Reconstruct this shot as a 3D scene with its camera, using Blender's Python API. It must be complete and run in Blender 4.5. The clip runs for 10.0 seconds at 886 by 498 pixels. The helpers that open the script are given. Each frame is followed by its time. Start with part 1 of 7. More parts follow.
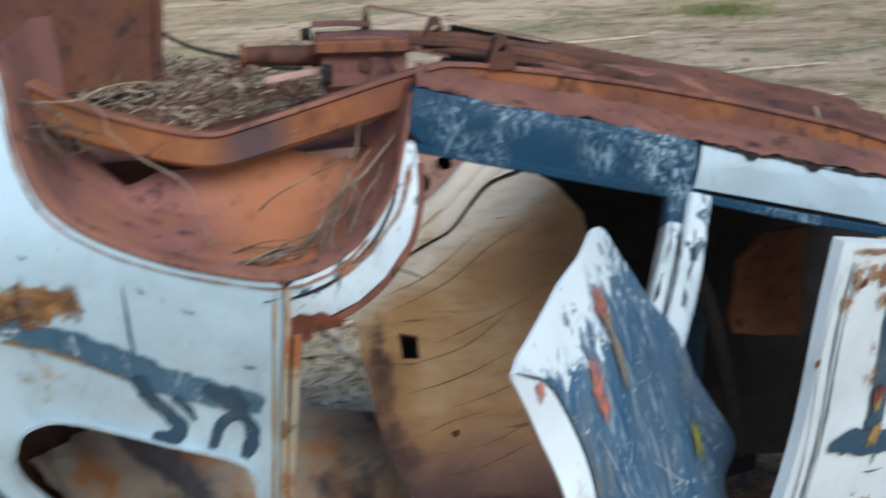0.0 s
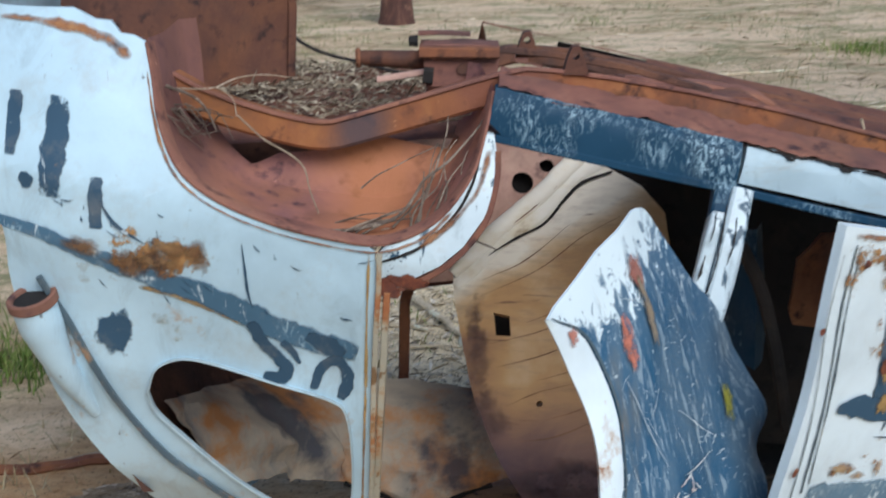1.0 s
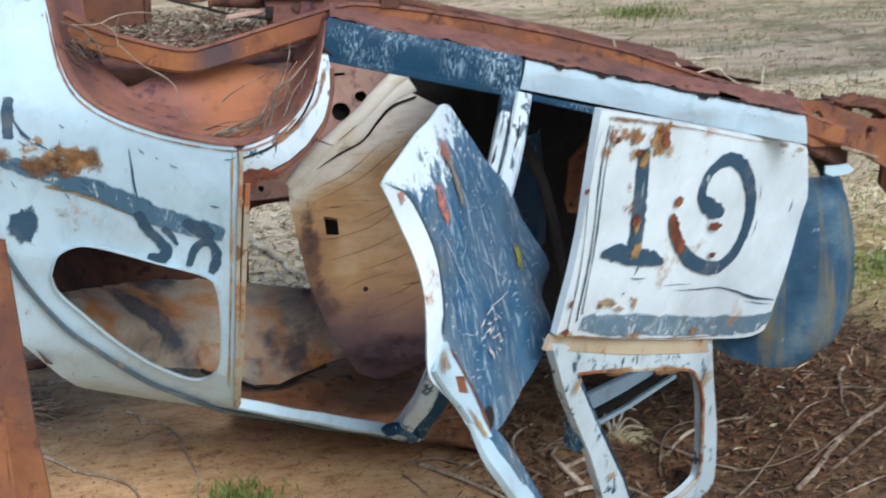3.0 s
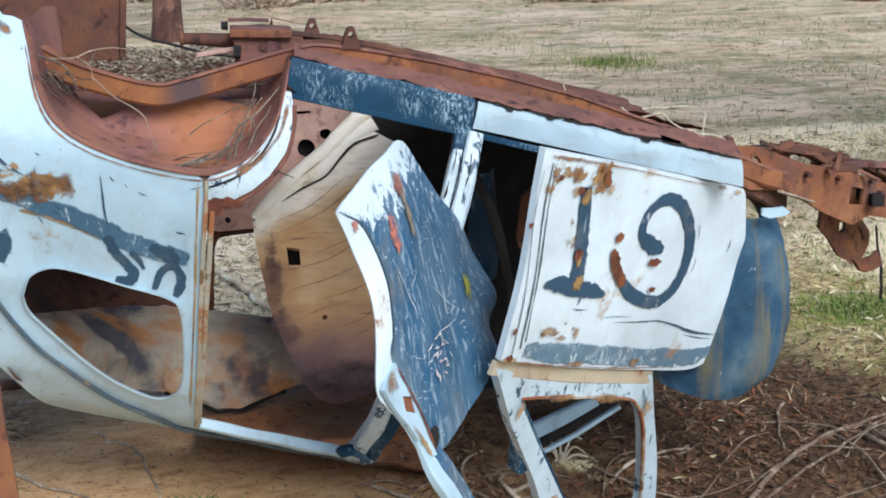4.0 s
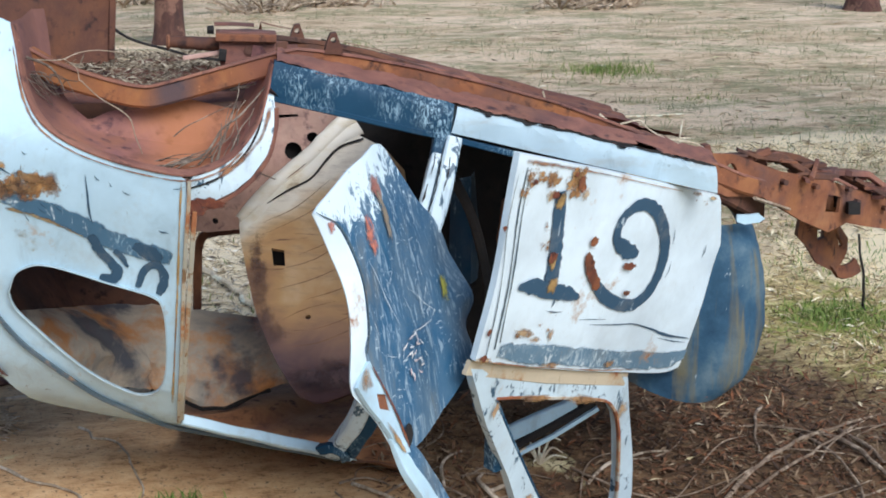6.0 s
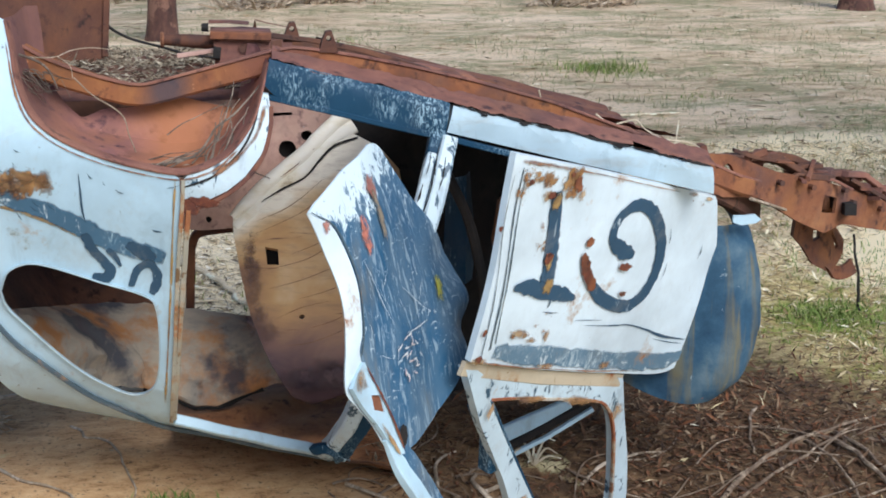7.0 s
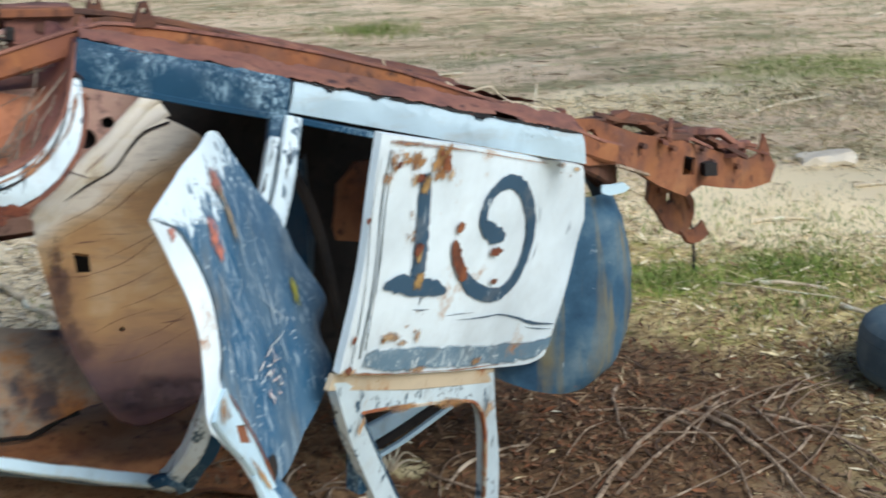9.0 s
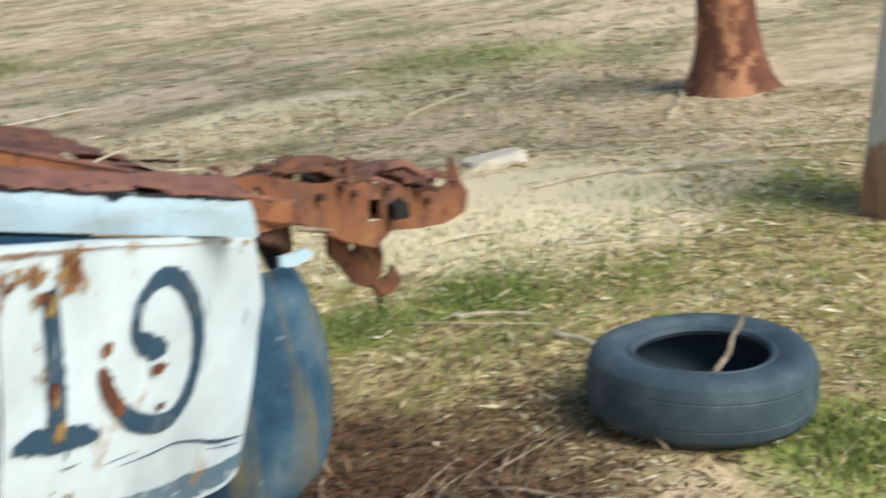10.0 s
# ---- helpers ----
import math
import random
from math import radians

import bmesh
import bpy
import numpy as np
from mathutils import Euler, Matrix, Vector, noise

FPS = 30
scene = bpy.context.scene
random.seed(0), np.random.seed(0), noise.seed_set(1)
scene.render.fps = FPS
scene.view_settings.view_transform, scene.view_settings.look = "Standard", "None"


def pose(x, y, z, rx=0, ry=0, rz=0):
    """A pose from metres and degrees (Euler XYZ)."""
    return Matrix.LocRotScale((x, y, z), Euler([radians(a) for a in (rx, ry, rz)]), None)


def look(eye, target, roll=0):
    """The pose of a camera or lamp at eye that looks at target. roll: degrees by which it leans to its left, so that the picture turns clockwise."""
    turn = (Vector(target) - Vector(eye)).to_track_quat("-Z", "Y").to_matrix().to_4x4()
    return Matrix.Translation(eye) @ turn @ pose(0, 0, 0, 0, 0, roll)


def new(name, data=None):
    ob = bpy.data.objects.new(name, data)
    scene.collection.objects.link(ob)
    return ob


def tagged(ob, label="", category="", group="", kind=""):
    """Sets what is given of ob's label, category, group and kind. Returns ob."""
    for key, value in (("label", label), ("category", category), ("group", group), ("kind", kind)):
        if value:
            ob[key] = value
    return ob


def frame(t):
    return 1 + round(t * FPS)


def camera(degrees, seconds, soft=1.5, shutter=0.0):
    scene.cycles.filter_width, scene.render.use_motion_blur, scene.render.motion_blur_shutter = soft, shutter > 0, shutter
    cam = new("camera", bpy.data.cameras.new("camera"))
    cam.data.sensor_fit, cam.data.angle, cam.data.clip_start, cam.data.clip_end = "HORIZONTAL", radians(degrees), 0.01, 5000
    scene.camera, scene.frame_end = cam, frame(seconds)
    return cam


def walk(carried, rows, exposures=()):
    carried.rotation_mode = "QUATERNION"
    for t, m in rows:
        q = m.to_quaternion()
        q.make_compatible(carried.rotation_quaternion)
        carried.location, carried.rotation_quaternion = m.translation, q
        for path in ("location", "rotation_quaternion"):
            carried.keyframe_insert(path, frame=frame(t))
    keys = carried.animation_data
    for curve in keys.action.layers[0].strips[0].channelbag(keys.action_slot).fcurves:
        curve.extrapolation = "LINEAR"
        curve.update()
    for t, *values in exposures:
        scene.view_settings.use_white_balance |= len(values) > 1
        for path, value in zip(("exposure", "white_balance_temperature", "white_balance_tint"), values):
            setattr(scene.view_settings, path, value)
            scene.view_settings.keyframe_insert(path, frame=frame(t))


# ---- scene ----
cam = camera(31.0, 10.0, soft=1.8, shutter=0.5)
PATH = [
    (0, (-0.208, -2.651, 1.796), (-0.028, -0.73, 1.268), -2.7),
    (0.5, (-0.087, -2.896, 1.801), (-0.132, -0.972, 1.255), -1.6),
    (1, (-0.071, -3.117, 1.801), (-0.095, -1.176, 1.319), -1.7),
    (1.5, (-0.176, -3.304, 1.781), (-0.081, -1.356, 1.339), -4.5),
    (2, (-0.193, -3.542, 1.784), (-0.051, -1.612, 1.278), -5.4),
    (2.5, (-0.175, -3.774, 1.769), (0.0, -1.859, 1.222), -3.8),
    (3, (-0.222, -3.965, 1.795), (0.016, -2.046, 1.285), -2.1),
    (4.5, (-0.166, -4.254, 1.812), (0.1, -2.323, 1.362), -0.4),
    (5, (-0.14, -4.283, 1.817), (0.12, -2.351, 1.368), -0.3),
    (5.5, (-0.136, -4.292, 1.818), (0.127, -2.361, 1.37), -0.2),
    (7, (-0.142, -4.265, 1.821), (0.135, -2.337, 1.369), 0.2),
    (7.5, (-0.136, -4.228, 1.822), (0.154, -2.302, 1.368), 0.4),
    (8, (-0.177, -4.177, 1.814), (0.157, -2.259, 1.357), 0.6),
    (8.5, (-0.225, -4.047, 1.796), (0.191, -2.149, 1.324), -0.1),
    (9, (-0.283, -3.708, 1.772), (0.286, -1.857, 1.273), -1.5),
    (9.5, (-0.188, -3.218, 1.71), (0.573, -1.436, 1.213), -3.8),
    (10, (0.014, -2.86, 1.725), (0.979, -1.187, 1.204), -6.1),
]
walk(cam, [(t, look(e, a, r)) for t, e, a, r in PATH], [(0, -0.28, 6100, 10), (2.5, -0.10, 6050, 10), (5, 0.06, 6000, 10), (7.5, 0.0, 6050, 10), (8.5, 0.0, 6100, 9), (10, 0.14, 6650, 5)])

# ---- light ----
world = bpy.data.worlds.new("sky")
scene.world = world
world.use_nodes = True
wn, wl = world.node_tree.nodes, world.node_tree.links
sky = wn.new("ShaderNodeTexSky")
sky.sky_type, sky.sun_disc = "NISHITA", False
SUN_UP, SUN_TURN = radians(39), radians(160)
sky.sun_elevation, sky.sun_rotation = SUN_UP, SUN_TURN
sky.dust_density, sky.air_density = 1.0, 1.0
wl.new(sky.outputs[0], wn["Background"].inputs[0])
wn["Background"].inputs[1].default_value = 0.105
sun = new("sun", bpy.data.lights.new("sun", "SUN"))
sun.data.energy, sun.data.angle, sun.data.color = 3.45, radians(38), (1.0, 0.96, 0.90)
sun_way = Vector((math.sin(SUN_TURN) * math.cos(SUN_UP), math.cos(SUN_TURN) * math.cos(SUN_UP), math.sin(SUN_UP)))
sun.matrix_world = look(sun_way * 30, (0, 0, 0))


# ---- materials ----
def node_kit(name, rough=0.6, metal=0.0):
    m = bpy.data.materials.new(name)
    m.use_nodes = True
    t = m.node_tree
    b = t.nodes["Principled BSDF"]
    b.inputs["Roughness"].default_value, b.inputs["Metallic"].default_value = rough, metal
    tc = t.nodes.new("ShaderNodeTexCoord")
    return m, t, b, tc.outputs["Object"]


def noise_tex(t, co, scale, detail=6, rough=0.6, stretch=(1, 1, 1), warp=0.0, shift=(0, 0, 0)):
    mp = t.nodes.new("ShaderNodeMapping")
    mp.inputs["Scale"].default_value, mp.inputs["Location"].default_value = stretch, shift
    t.links.new(co, mp.inputs[0])
    n = t.nodes.new("ShaderNodeTexNoise")
    n.inputs["Scale"].default_value, n.inputs["Detail"].default_value = scale, detail
    n.inputs["Roughness"].default_value, n.inputs["Distortion"].default_value = rough, warp
    t.links.new(mp.outputs[0], n.inputs["Vector"])
    return n.outputs["Fac"]


def ramp(t, fac, stops):
    r = t.nodes.new("ShaderNodeValToRGB")
    while len(r.color_ramp.elements) < len(stops):
        r.color_ramp.elements.new(0.5)
    for e, (p, c) in zip(r.color_ramp.elements, stops):
        e.position, e.color = p, (*c, 1) if len(c) == 3 else c
    t.links.new(fac, r.inputs[0])
    return r.outputs[0]


def step(t, fac, lo, hi):
    r = t.nodes.new("ShaderNodeMapRange")
    r.inputs["From Min"].default_value, r.inputs["From Max"].default_value = lo, hi
    t.links.new(fac, r.inputs["Value"])
    return r.outputs["Result"]


def blend(t, fac, a, b):
    m = t.nodes.new("ShaderNodeMix")
    m.data_type = "RGBA"
    t.links.new(fac, m.inputs["Factor"])
    for s, v in ((m.inputs["A"], a), (m.inputs["B"], b)):
        if isinstance(v, tuple):
            s.default_value = (*v, 1)
        else:
            t.links.new(v, s)
    return m.outputs["Result"]


def mul(t, a, b):
    m = t.nodes.new("ShaderNodeMath")
    m.operation = "MULTIPLY"
    t.links.new(a, m.inputs[0])
    if isinstance(b, float):
        m.inputs[1].default_value = b
    else:
        t.links.new(b, m.inputs[1])
    return m.outputs[0]


def add_bump(t, b, fac, strength=0.3, dist=0.004):
    n = t.nodes.new("ShaderNodeBump")
    n.inputs["Strength"].default_value, n.inputs["Distance"].default_value = strength, dist
    t.links.new(fac, n.inputs["Height"])
    t.links.new(n.outputs[0], b.inputs["Normal"])


def break_up(m, scale=26.0, hard=0.16, keep=0.62):
    """Lets a patch or stroke fray: worn through towards its rim and in spots."""
    t = m.node_tree
    b = t.nodes["Principled BSDF"]
    at = t.nodes.new("ShaderNodeAttribute")
    at.attribute_name = "body"
    co = t.nodes.new("ShaderNodeTexCoord").outputs["Object"]
    n = noise_tex(t, co, scale, 7, 0.72, shift=(4, 4, 4))
    s = t.nodes.new("ShaderNodeMath")
    s.operation = "ADD"
    t.links.new(n, s.inputs[0])
    k = t.nodes.new("ShaderNodeMath")
    k.operation = "MULTIPLY"
    k.inputs[1].default_value = 0.62
    t.links.new(at.outputs["Fac"], k.inputs[0])
    t.links.new(k.outputs[0], s.inputs[1])
    t.links.new(step(t, s.outputs[0], keep, keep + hard), b.inputs["Alpha"])
    return m


RUST_A, RUST_B, RUST_C = (0.30, 0.105, 0.045), (0.13, 0.045, 0.032), (0.42, 0.19, 0.075)


def rust_colour(t, co, scale=7.0, tones=(RUST_B, RUST_A, RUST_C)):
    n = noise_tex(t, co, scale, 9, 0.68, warp=0.4)
    return ramp(t, n, [(0.3, tones[0]), (0.5, tones[1]), (0.72, tones[2])]), n


def rust_material(name, tones=(RUST_B, RUST_A, RUST_C), scale=7.0, relief=0.5, bloom=(0.44, 0.18, 0.05), stain=(0.085, 0.05, 0.052)):
    """Scaly rust: fine three-tone grain, wide orange blooms, wide purple-brown stains, dark pits."""
    m, t, b, co = node_kit(name, 0.85)
    col, n = rust_colour(t, co, scale, tones)
    fine = noise_tex(t, co, 90, 5, 0.7)
    wide = noise_tex(t, co, 3.1, 5, 0.55, warp=0.3, shift=(2, 6, 1))
    half = t.nodes.new("ShaderNodeMath")
    half.operation = "MULTIPLY"
    half.inputs[1].default_value = 0.42
    t.links.new(step(t, wide, 0.50, 0.66), half.inputs[0])
    col = blend(t, half.outputs[0], col, bloom)
    dull = t.nodes.new("ShaderNodeMath")
    dull.operation = "MULTIPLY"
    dull.inputs[1].default_value = 0.7
    t.links.new(step(t, noise_tex(t, co, 4.3, 6, 0.6, shift=(9, 2, 5)), 0.53, 0.68), dull.inputs[0])
    col = blend(t, dull.outputs[0], col, stain)
    spots = step(t, noise_tex(t, co, 23, 6, 0.6), 0.56, 0.70)
    col = blend(t, spots, col, (tones[0][0] * 0.5, tones[0][1] * 0.5, tones[0][2] * 0.6))
    flake = step(t, noise_tex(t, co, 48, 6, 0.7, shift=(3, 3, 8)), 0.66, 0.74)
    col = blend(t, flake, col, tuple(min(0.6, c * 1.5 + 0.04) for c in tones[2]))
    t.links.new(col, b.inputs["Base Color"])
    add_bump(t, b, fine, relief, 0.003)
    return m


def paint_material(name, base, under, rust=0.62, chips=0.60, scratch=0.64, rough=0.42, sheen=0.5, grime=0.35, streak=(1, 1, 1), scuff=None, smear=0.0, scuff_at=(0.45, 0.60), hatch_size=42):
    """Weathered car paint: base colour, chips down to an under-coat, rust patches, fine scratches and grime."""
    m, t, b, co = node_kit(name, rough)
    b.inputs["Specular IOR Level"].default_value = sheen
    big = noise_tex(t, co, 3.2, 5, 0.6)
    dark = tuple(c * 0.78 for c in base)
    col = blend(t, step(t, big, 0.4, 0.66), base, dark)
    g = noise_tex(t, co, 11, 8, 0.72, stretch=streak)
    gm = step(t, g, 0.52, 0.75)
    ml = t.nodes.new("ShaderNodeMath")
    ml.operation = "MULTIPLY"
    ml.inputs[1].default_value = grime
    t.links.new(gm, ml.inputs[0])
    col = blend(t, ml.outputs[0], col, (0.33, 0.30, 0.25))
    sc = noise_tex(t, co, 30, 4, 0.7, stretch=(1.0, 1.0, 0.18), warp=0.6, shift=(3, 1, 2))
    col = blend(t, step(t, sc, scratch, scratch + 0.05), col, under)
    ch = noise_tex(t, co, 16, 8, 0.72, shift=(7, 3, 1))
    col = blend(t, step(t, ch, chips, chips + 0.03), col, under)
    if scuff:
        where = step(t, noise_tex(t, co, 4.0, 4, 0.6, shift=(8, 1, 3)), *scuff_at)
        hatch = step(t, noise_tex(t, co, hatch_size, 5, 0.75, stretch=(1.0, 1.0, 0.35), warp=1.5, shift=(2, 7, 7)), 0.50, 0.60)
        both = t.nodes.new("ShaderNodeMath")
        both.operation = "MULTIPLY"
        t.links.new(where, both.inputs[0])
        t.links.new(hatch, both.inputs[1])
        col = blend(t, both.outputs[0], col, scuff)
    if smear:
        sm = noise_tex(t, co, 7, 7, 0.7, stretch=(1.6, 1.6, 0.5), warp=0.8, shift=(5, 5, 2))
        mk = t.nodes.new("ShaderNodeMath")
        mk.operation = "MULTIPLY"
        mk.inputs[1].default_value = smear
        t.links.new(step(t, sm, 0.54, 0.70), mk.inputs[0])
        col = blend(t, mk.outputs[0], col, (0.16, 0.22, 0.26))
    rc, rn = rust_colour(t, co, 14)
    rm = noise_tex(t, co, 4.6, 9, 0.70, shift=(1, 9, 4))
    halo = step(t, rm, rust - 0.06, rust + 0.05)
    col = blend(t, halo, col, (0.40, 0.23, 0.10))
    core = step(t, rm, rust, rust + 0.04)
    col = blend(t, core, col, rc)
    t.links.new(col, b.inputs["Base Color"])
    rr = t.nodes.new("ShaderNodeMapRange")
    rr.inputs["To Min"].default_value, rr.inputs["To Max"].default_value = rough, 0.9
    t.links.new(core, rr.inputs["Value"])
    t.links.new(rr.outputs[0], b.inputs["Roughness"])
    add_bump(t, b, rm, 0.35, 0.006)
    return m


WHITE, TEAL = (0.51, 0.71, 0.84), (0.040, 0.125, 0.225)
CYAN = (0.52, 0.72, 0.82)
M_WHITE = paint_material("faded_white_paint", WHITE, (0.16, 0.20, 0.23), rust=0.69, chips=0.675, scratch=0.675, grime=0.32, smear=0.30)
M_DOOR = paint_material("white_door_paint", (0.74, 0.87, 0.95), (0.30, 0.30, 0.28), rust=0.675, chips=0.70, scratch=0.69, grime=0.15, smear=0.07)
M_SILL = paint_material("scraped_teal_paint", (0.010, 0.052, 0.105), (0.30, 0.44, 0.54), rust=0.72, chips=0.645, scratch=0.65, rough=0.6, sheen=0.2, grime=0.10, scuff=(0.30, 0.45, 0.55), scuff_at=(0.49, 0.60), hatch_size=85)
M_SILL_W = paint_material("greyed_sill_paint", (0.43, 0.57, 0.65), (0.13, 0.15, 0.16), rust=0.68, chips=0.655, scratch=0.66, rough=0.55, sheen=0.3, grime=0.6, smear=0.5, streak=(0.5, 0.5, 1.5))
M_BELT = paint_material("yellowed_cream_paint", (0.56, 0.48, 0.35), (0.30, 0.20, 0.10), rust=0.60, chips=0.66, scratch=0.66, rough=0.6, grime=0.4)
M_PILLAR = paint_material("chipped_pillar_paint", (0.60, 0.74, 0.82), (0.03, 0.08, 0.13), rust=0.68, chips=0.595, scratch=0.60, grime=0.4, smear=0.6)
M_SEAM = paint_material("stained_seam_paint", (0.44, 0.42, 0.34), (0.20, 0.12, 0.06), rust=0.52, chips=0.58, scratch=0.58, rough=0.7, grime=0.8, streak=(2, 2, 0.4))
M_LIP = paint_material("rust_eaten_paint", (0.50, 0.48, 0.42), (0.22, 0.10, 0.05), rust=0.47, chips=0.55, scratch=0.58, rough=0.7, grime=0.7)
M_BAND = paint_material("rubbed_blue_paint", (0.14, 0.235, 0.32), (0.55, 0.64, 0.69), rust=0.66, chips=0.60, scratch=0.61, rough=0.6, sheen=0.25, scuff=(0.46, 0.56, 0.62), scuff_at=(0.44, 0.58))
M_LINE = paint_material("dark_groove_paint", (0.07, 0.11, 0.14), (0.3, 0.3, 0.28), rust=0.66, chips=0.64, scratch=0.64)
M_STRIPE = paint_material("brushed_blue_paint", (0.075, 0.165, 0.26), (0.50, 0.60, 0.66), rust=0.67, chips=0.60, scratch=0.61, rough=0.6, sheen=0.25, scuff=CYAN, scuff_at=(0.47, 0.60))
M_STROKE = paint_material("dark_blue_brush_paint", (0.040, 0.090, 0.150), (0.42, 0.50, 0.56), rust=0.71, chips=0.64, scratch=0.645, rough=0.6, sheen=0.25)
M_STRIPE, M_STROKE, M_BAND = break_up(M_STRIPE, 14, 0.30, 0.55), break_up(M_STROKE, 30, 0.16, 0.62), break_up(M_BAND, 14, 0.30, 0.58)


def rear_door_material():
    """Teal paint: faint long scratches and grey bloom all over, scraped to white where the layer "body" says."""
    m, t, b, co = node_kit("scraped_teal_door_paint", 0.45)
    b.inputs["Specular IOR Level"].default_value = 0.35
    grey = noise_tex(t, co, 5.5, 6, 0.65, stretch=(1, 1, 0.6), shift=(2, 2, 5))
    col = blend(t, mul(t, step(t, grey, 0.42, 0.68), 0.75), (0.028, 0.105, 0.205), (0.140, 0.215, 0.285))
    olive = noise_tex(t, co, 6.5, 5, 0.6, stretch=(1.3, 1.3, 0.35), shift=(6, 1, 3))
    col = blend(t, mul(t, step(t, olive, 0.56, 0.70), 0.45), col, (0.24, 0.20, 0.12))
    fine = noise_tex(t, co, 70, 4, 0.6, stretch=(1.0, 1.0, 0.07), warp=0.3, shift=(1, 4, 4))
    col = blend(t, mul(t, step(t, fine, 0.55, 0.64), 0.45), col, (0.44, 0.56, 0.64))
    cross = noise_tex(t, co, 46, 4, 0.65, stretch=(0.5, 0.5, 0.9), warp=2.2, shift=(9, 3, 1))
    col = blend(t, mul(t, step(t, cross, 0.625, 0.66), 0.7), col, (0.52, 0.62, 0.68))
    at = t.nodes.new("ShaderNodeAttribute")
    at.attribute_name = "body"
    rub = noise_tex(t, co, 34, 7, 0.75, stretch=(1.0, 1.0, 0.45), warp=1.0, shift=(3, 3, 3))
    s = t.nodes.new("ShaderNodeMath")
    s.operation = "MULTIPLY_ADD"
    s.inputs[1].default_value = 0.62
    t.links.new(at.outputs["Fac"], s.inputs[0])
    t.links.new(mul(t, rub, 1.5), s.inputs[2])
    col = blend(t, step(t, s.outputs[0], 1.06, 1.13), col, (0.68, 0.82, 0.90))
    chip = noise_tex(t, co, 21, 7, 0.72, shift=(7, 5, 1))
    col = blend(t, step(t, chip, 0.70, 0.73), col, (0.30, 0.15, 0.08))
    t.links.new(col, b.inputs["Base Color"])
    add_bump(t, b, rub, 0.25, 0.003)
    return m


M_REAR = rear_door_material()


def cowl_material():
    """Dull teal paint with olive streaks running down, grey bloom and small pale chips."""
    m, t, b, co = node_kit("dull_teal_paint", 0.6)
    b.inputs["Specular IOR Level"].default_value = 0.22
    bloom = noise_tex(t, co, 6, 7, 0.68, shift=(1, 2, 3))
    col = ramp(t, bloom, [(0.32, (0.018, 0.050, 0.095)), (0.48, (0.034, 0.088, 0.150)), (0.60, (0.075, 0.135, 0.190)), (0.74, (0.14, 0.20, 0.24))])
    run = noise_tex(t, co, 8, 6, 0.6, stretch=(1.8, 1.8, 0.22), warp=0.4, shift=(4, 4, 2))
    col = blend(t, mul(t, step(t, run, 0.53, 0.66), 0.65), col, (0.20, 0.165, 0.075))
    fleck = noise_tex(t, co, 34, 6, 0.72, stretch=(1.0, 1.0, 0.5), shift=(7, 1, 5))
    col = blend(t, step(t, fleck, 0.665, 0.70), col, (0.40, 0.48, 0.52))
    red = noise_tex(t, co, 9, 5, 0.6, shift=(3, 9, 9))
    col = blend(t, step(t, red, 0.70, 0.74), col, (0.30, 0.12, 0.08))
    t.links.new(col, b.inputs["Base Color"])
    add_bump(t, b, bloom, 0.4, 0.008)
    return m


M_COWL = cowl_material()
M_RUST = rust_material("brown_rust", ((0.070, 0.032, 0.030), (0.165, 0.066, 0.046), (0.28, 0.125, 0.07)), 6.0, 0.5, (0.32, 0.135, 0.05))
# darker brown rust; on the boot panel it also carries the shade
M_RUST_BOOT = rust_material("brown_rust_and_shade", ((0.045, 0.023, 0.020), (0.115, 0.047, 0.030), (0.20, 0.085, 0.04)), 4.0, 0.5, (0.26, 0.10, 0.035), (0.05, 0.032, 0.032))
M_RUST_O = rust_material("orange_rust", ((0.095, 0.040, 0.030), (0.225, 0.085, 0.040), (0.34, 0.155, 0.07)), 4.5, 0.5, (0.36, 0.155, 0.05))
M_RUST_P = rust_material("pinkish_rust", ((0.12, 0.058, 0.054), (0.24, 0.105, 0.080), (0.37, 0.185, 0.125)), 5.5, 0.5, (0.33, 0.15, 0.075), (0.10, 0.06, 0.06))
M_RUST_D = rust_material("dark_rust", ((0.05, 0.025, 0.02), (0.11, 0.05, 0.035), (0.2, 0.09, 0.05)), 6.0, 0.5, (0.22, 0.085, 0.035), (0.04, 0.03, 0.032))
M_OCHRE_D = rust_material("dark_ochre_crease", ((0.12, 0.055, 0.03), (0.24, 0.12, 0.06), (0.34, 0.19, 0.09)), 18.0)
M_RUST_PATCH = break_up(rust_material("blistered_rust", ((0.15, 0.07, 0.035), (0.37, 0.21, 0.085), (0.56, 0.41, 0.21)), 20.0, 0.5, (0.38, 0.19, 0.06)), 11, 0.42, 0.74)
M_RUST_RUN = break_up(rust_material("brown_rust_run", ((0.085, 0.042, 0.024), (0.19, 0.098, 0.042), (0.34, 0.21, 0.09)), 20.0, 0.5, (0.25, 0.135, 0.05)), 11, 0.46, 0.72)
M_RUST_VEIN = break_up(rust_material("veined_rust", ((0.12, 0.05, 0.025), (0.33, 0.17, 0.06), (0.50, 0.33, 0.15)), 26.0), 30, 0.10, 0.79)
M_RUST_EDGE = break_up(rust_material("edge_rust", ((0.11, 0.05, 0.035), (0.27, 0.125, 0.06), (0.42, 0.25, 0.12)), 24.0), 15, 0.34, 0.80)
M_RUST_SPOT = break_up(rust_material("red_rust_spot", ((0.05, 0.018, 0.014), (0.15, 0.042, 0.022), (0.27, 0.10, 0.04)), 22.0), 22, 0.14, 0.76)
M_RUST_STAIN = break_up(rust_material("yellow_rust_stain", ((0.22, 0.13, 0.05), (0.38, 0.25, 0.09), (0.50, 0.36, 0.16)), 22.0), 18, 0.30, 0.78)
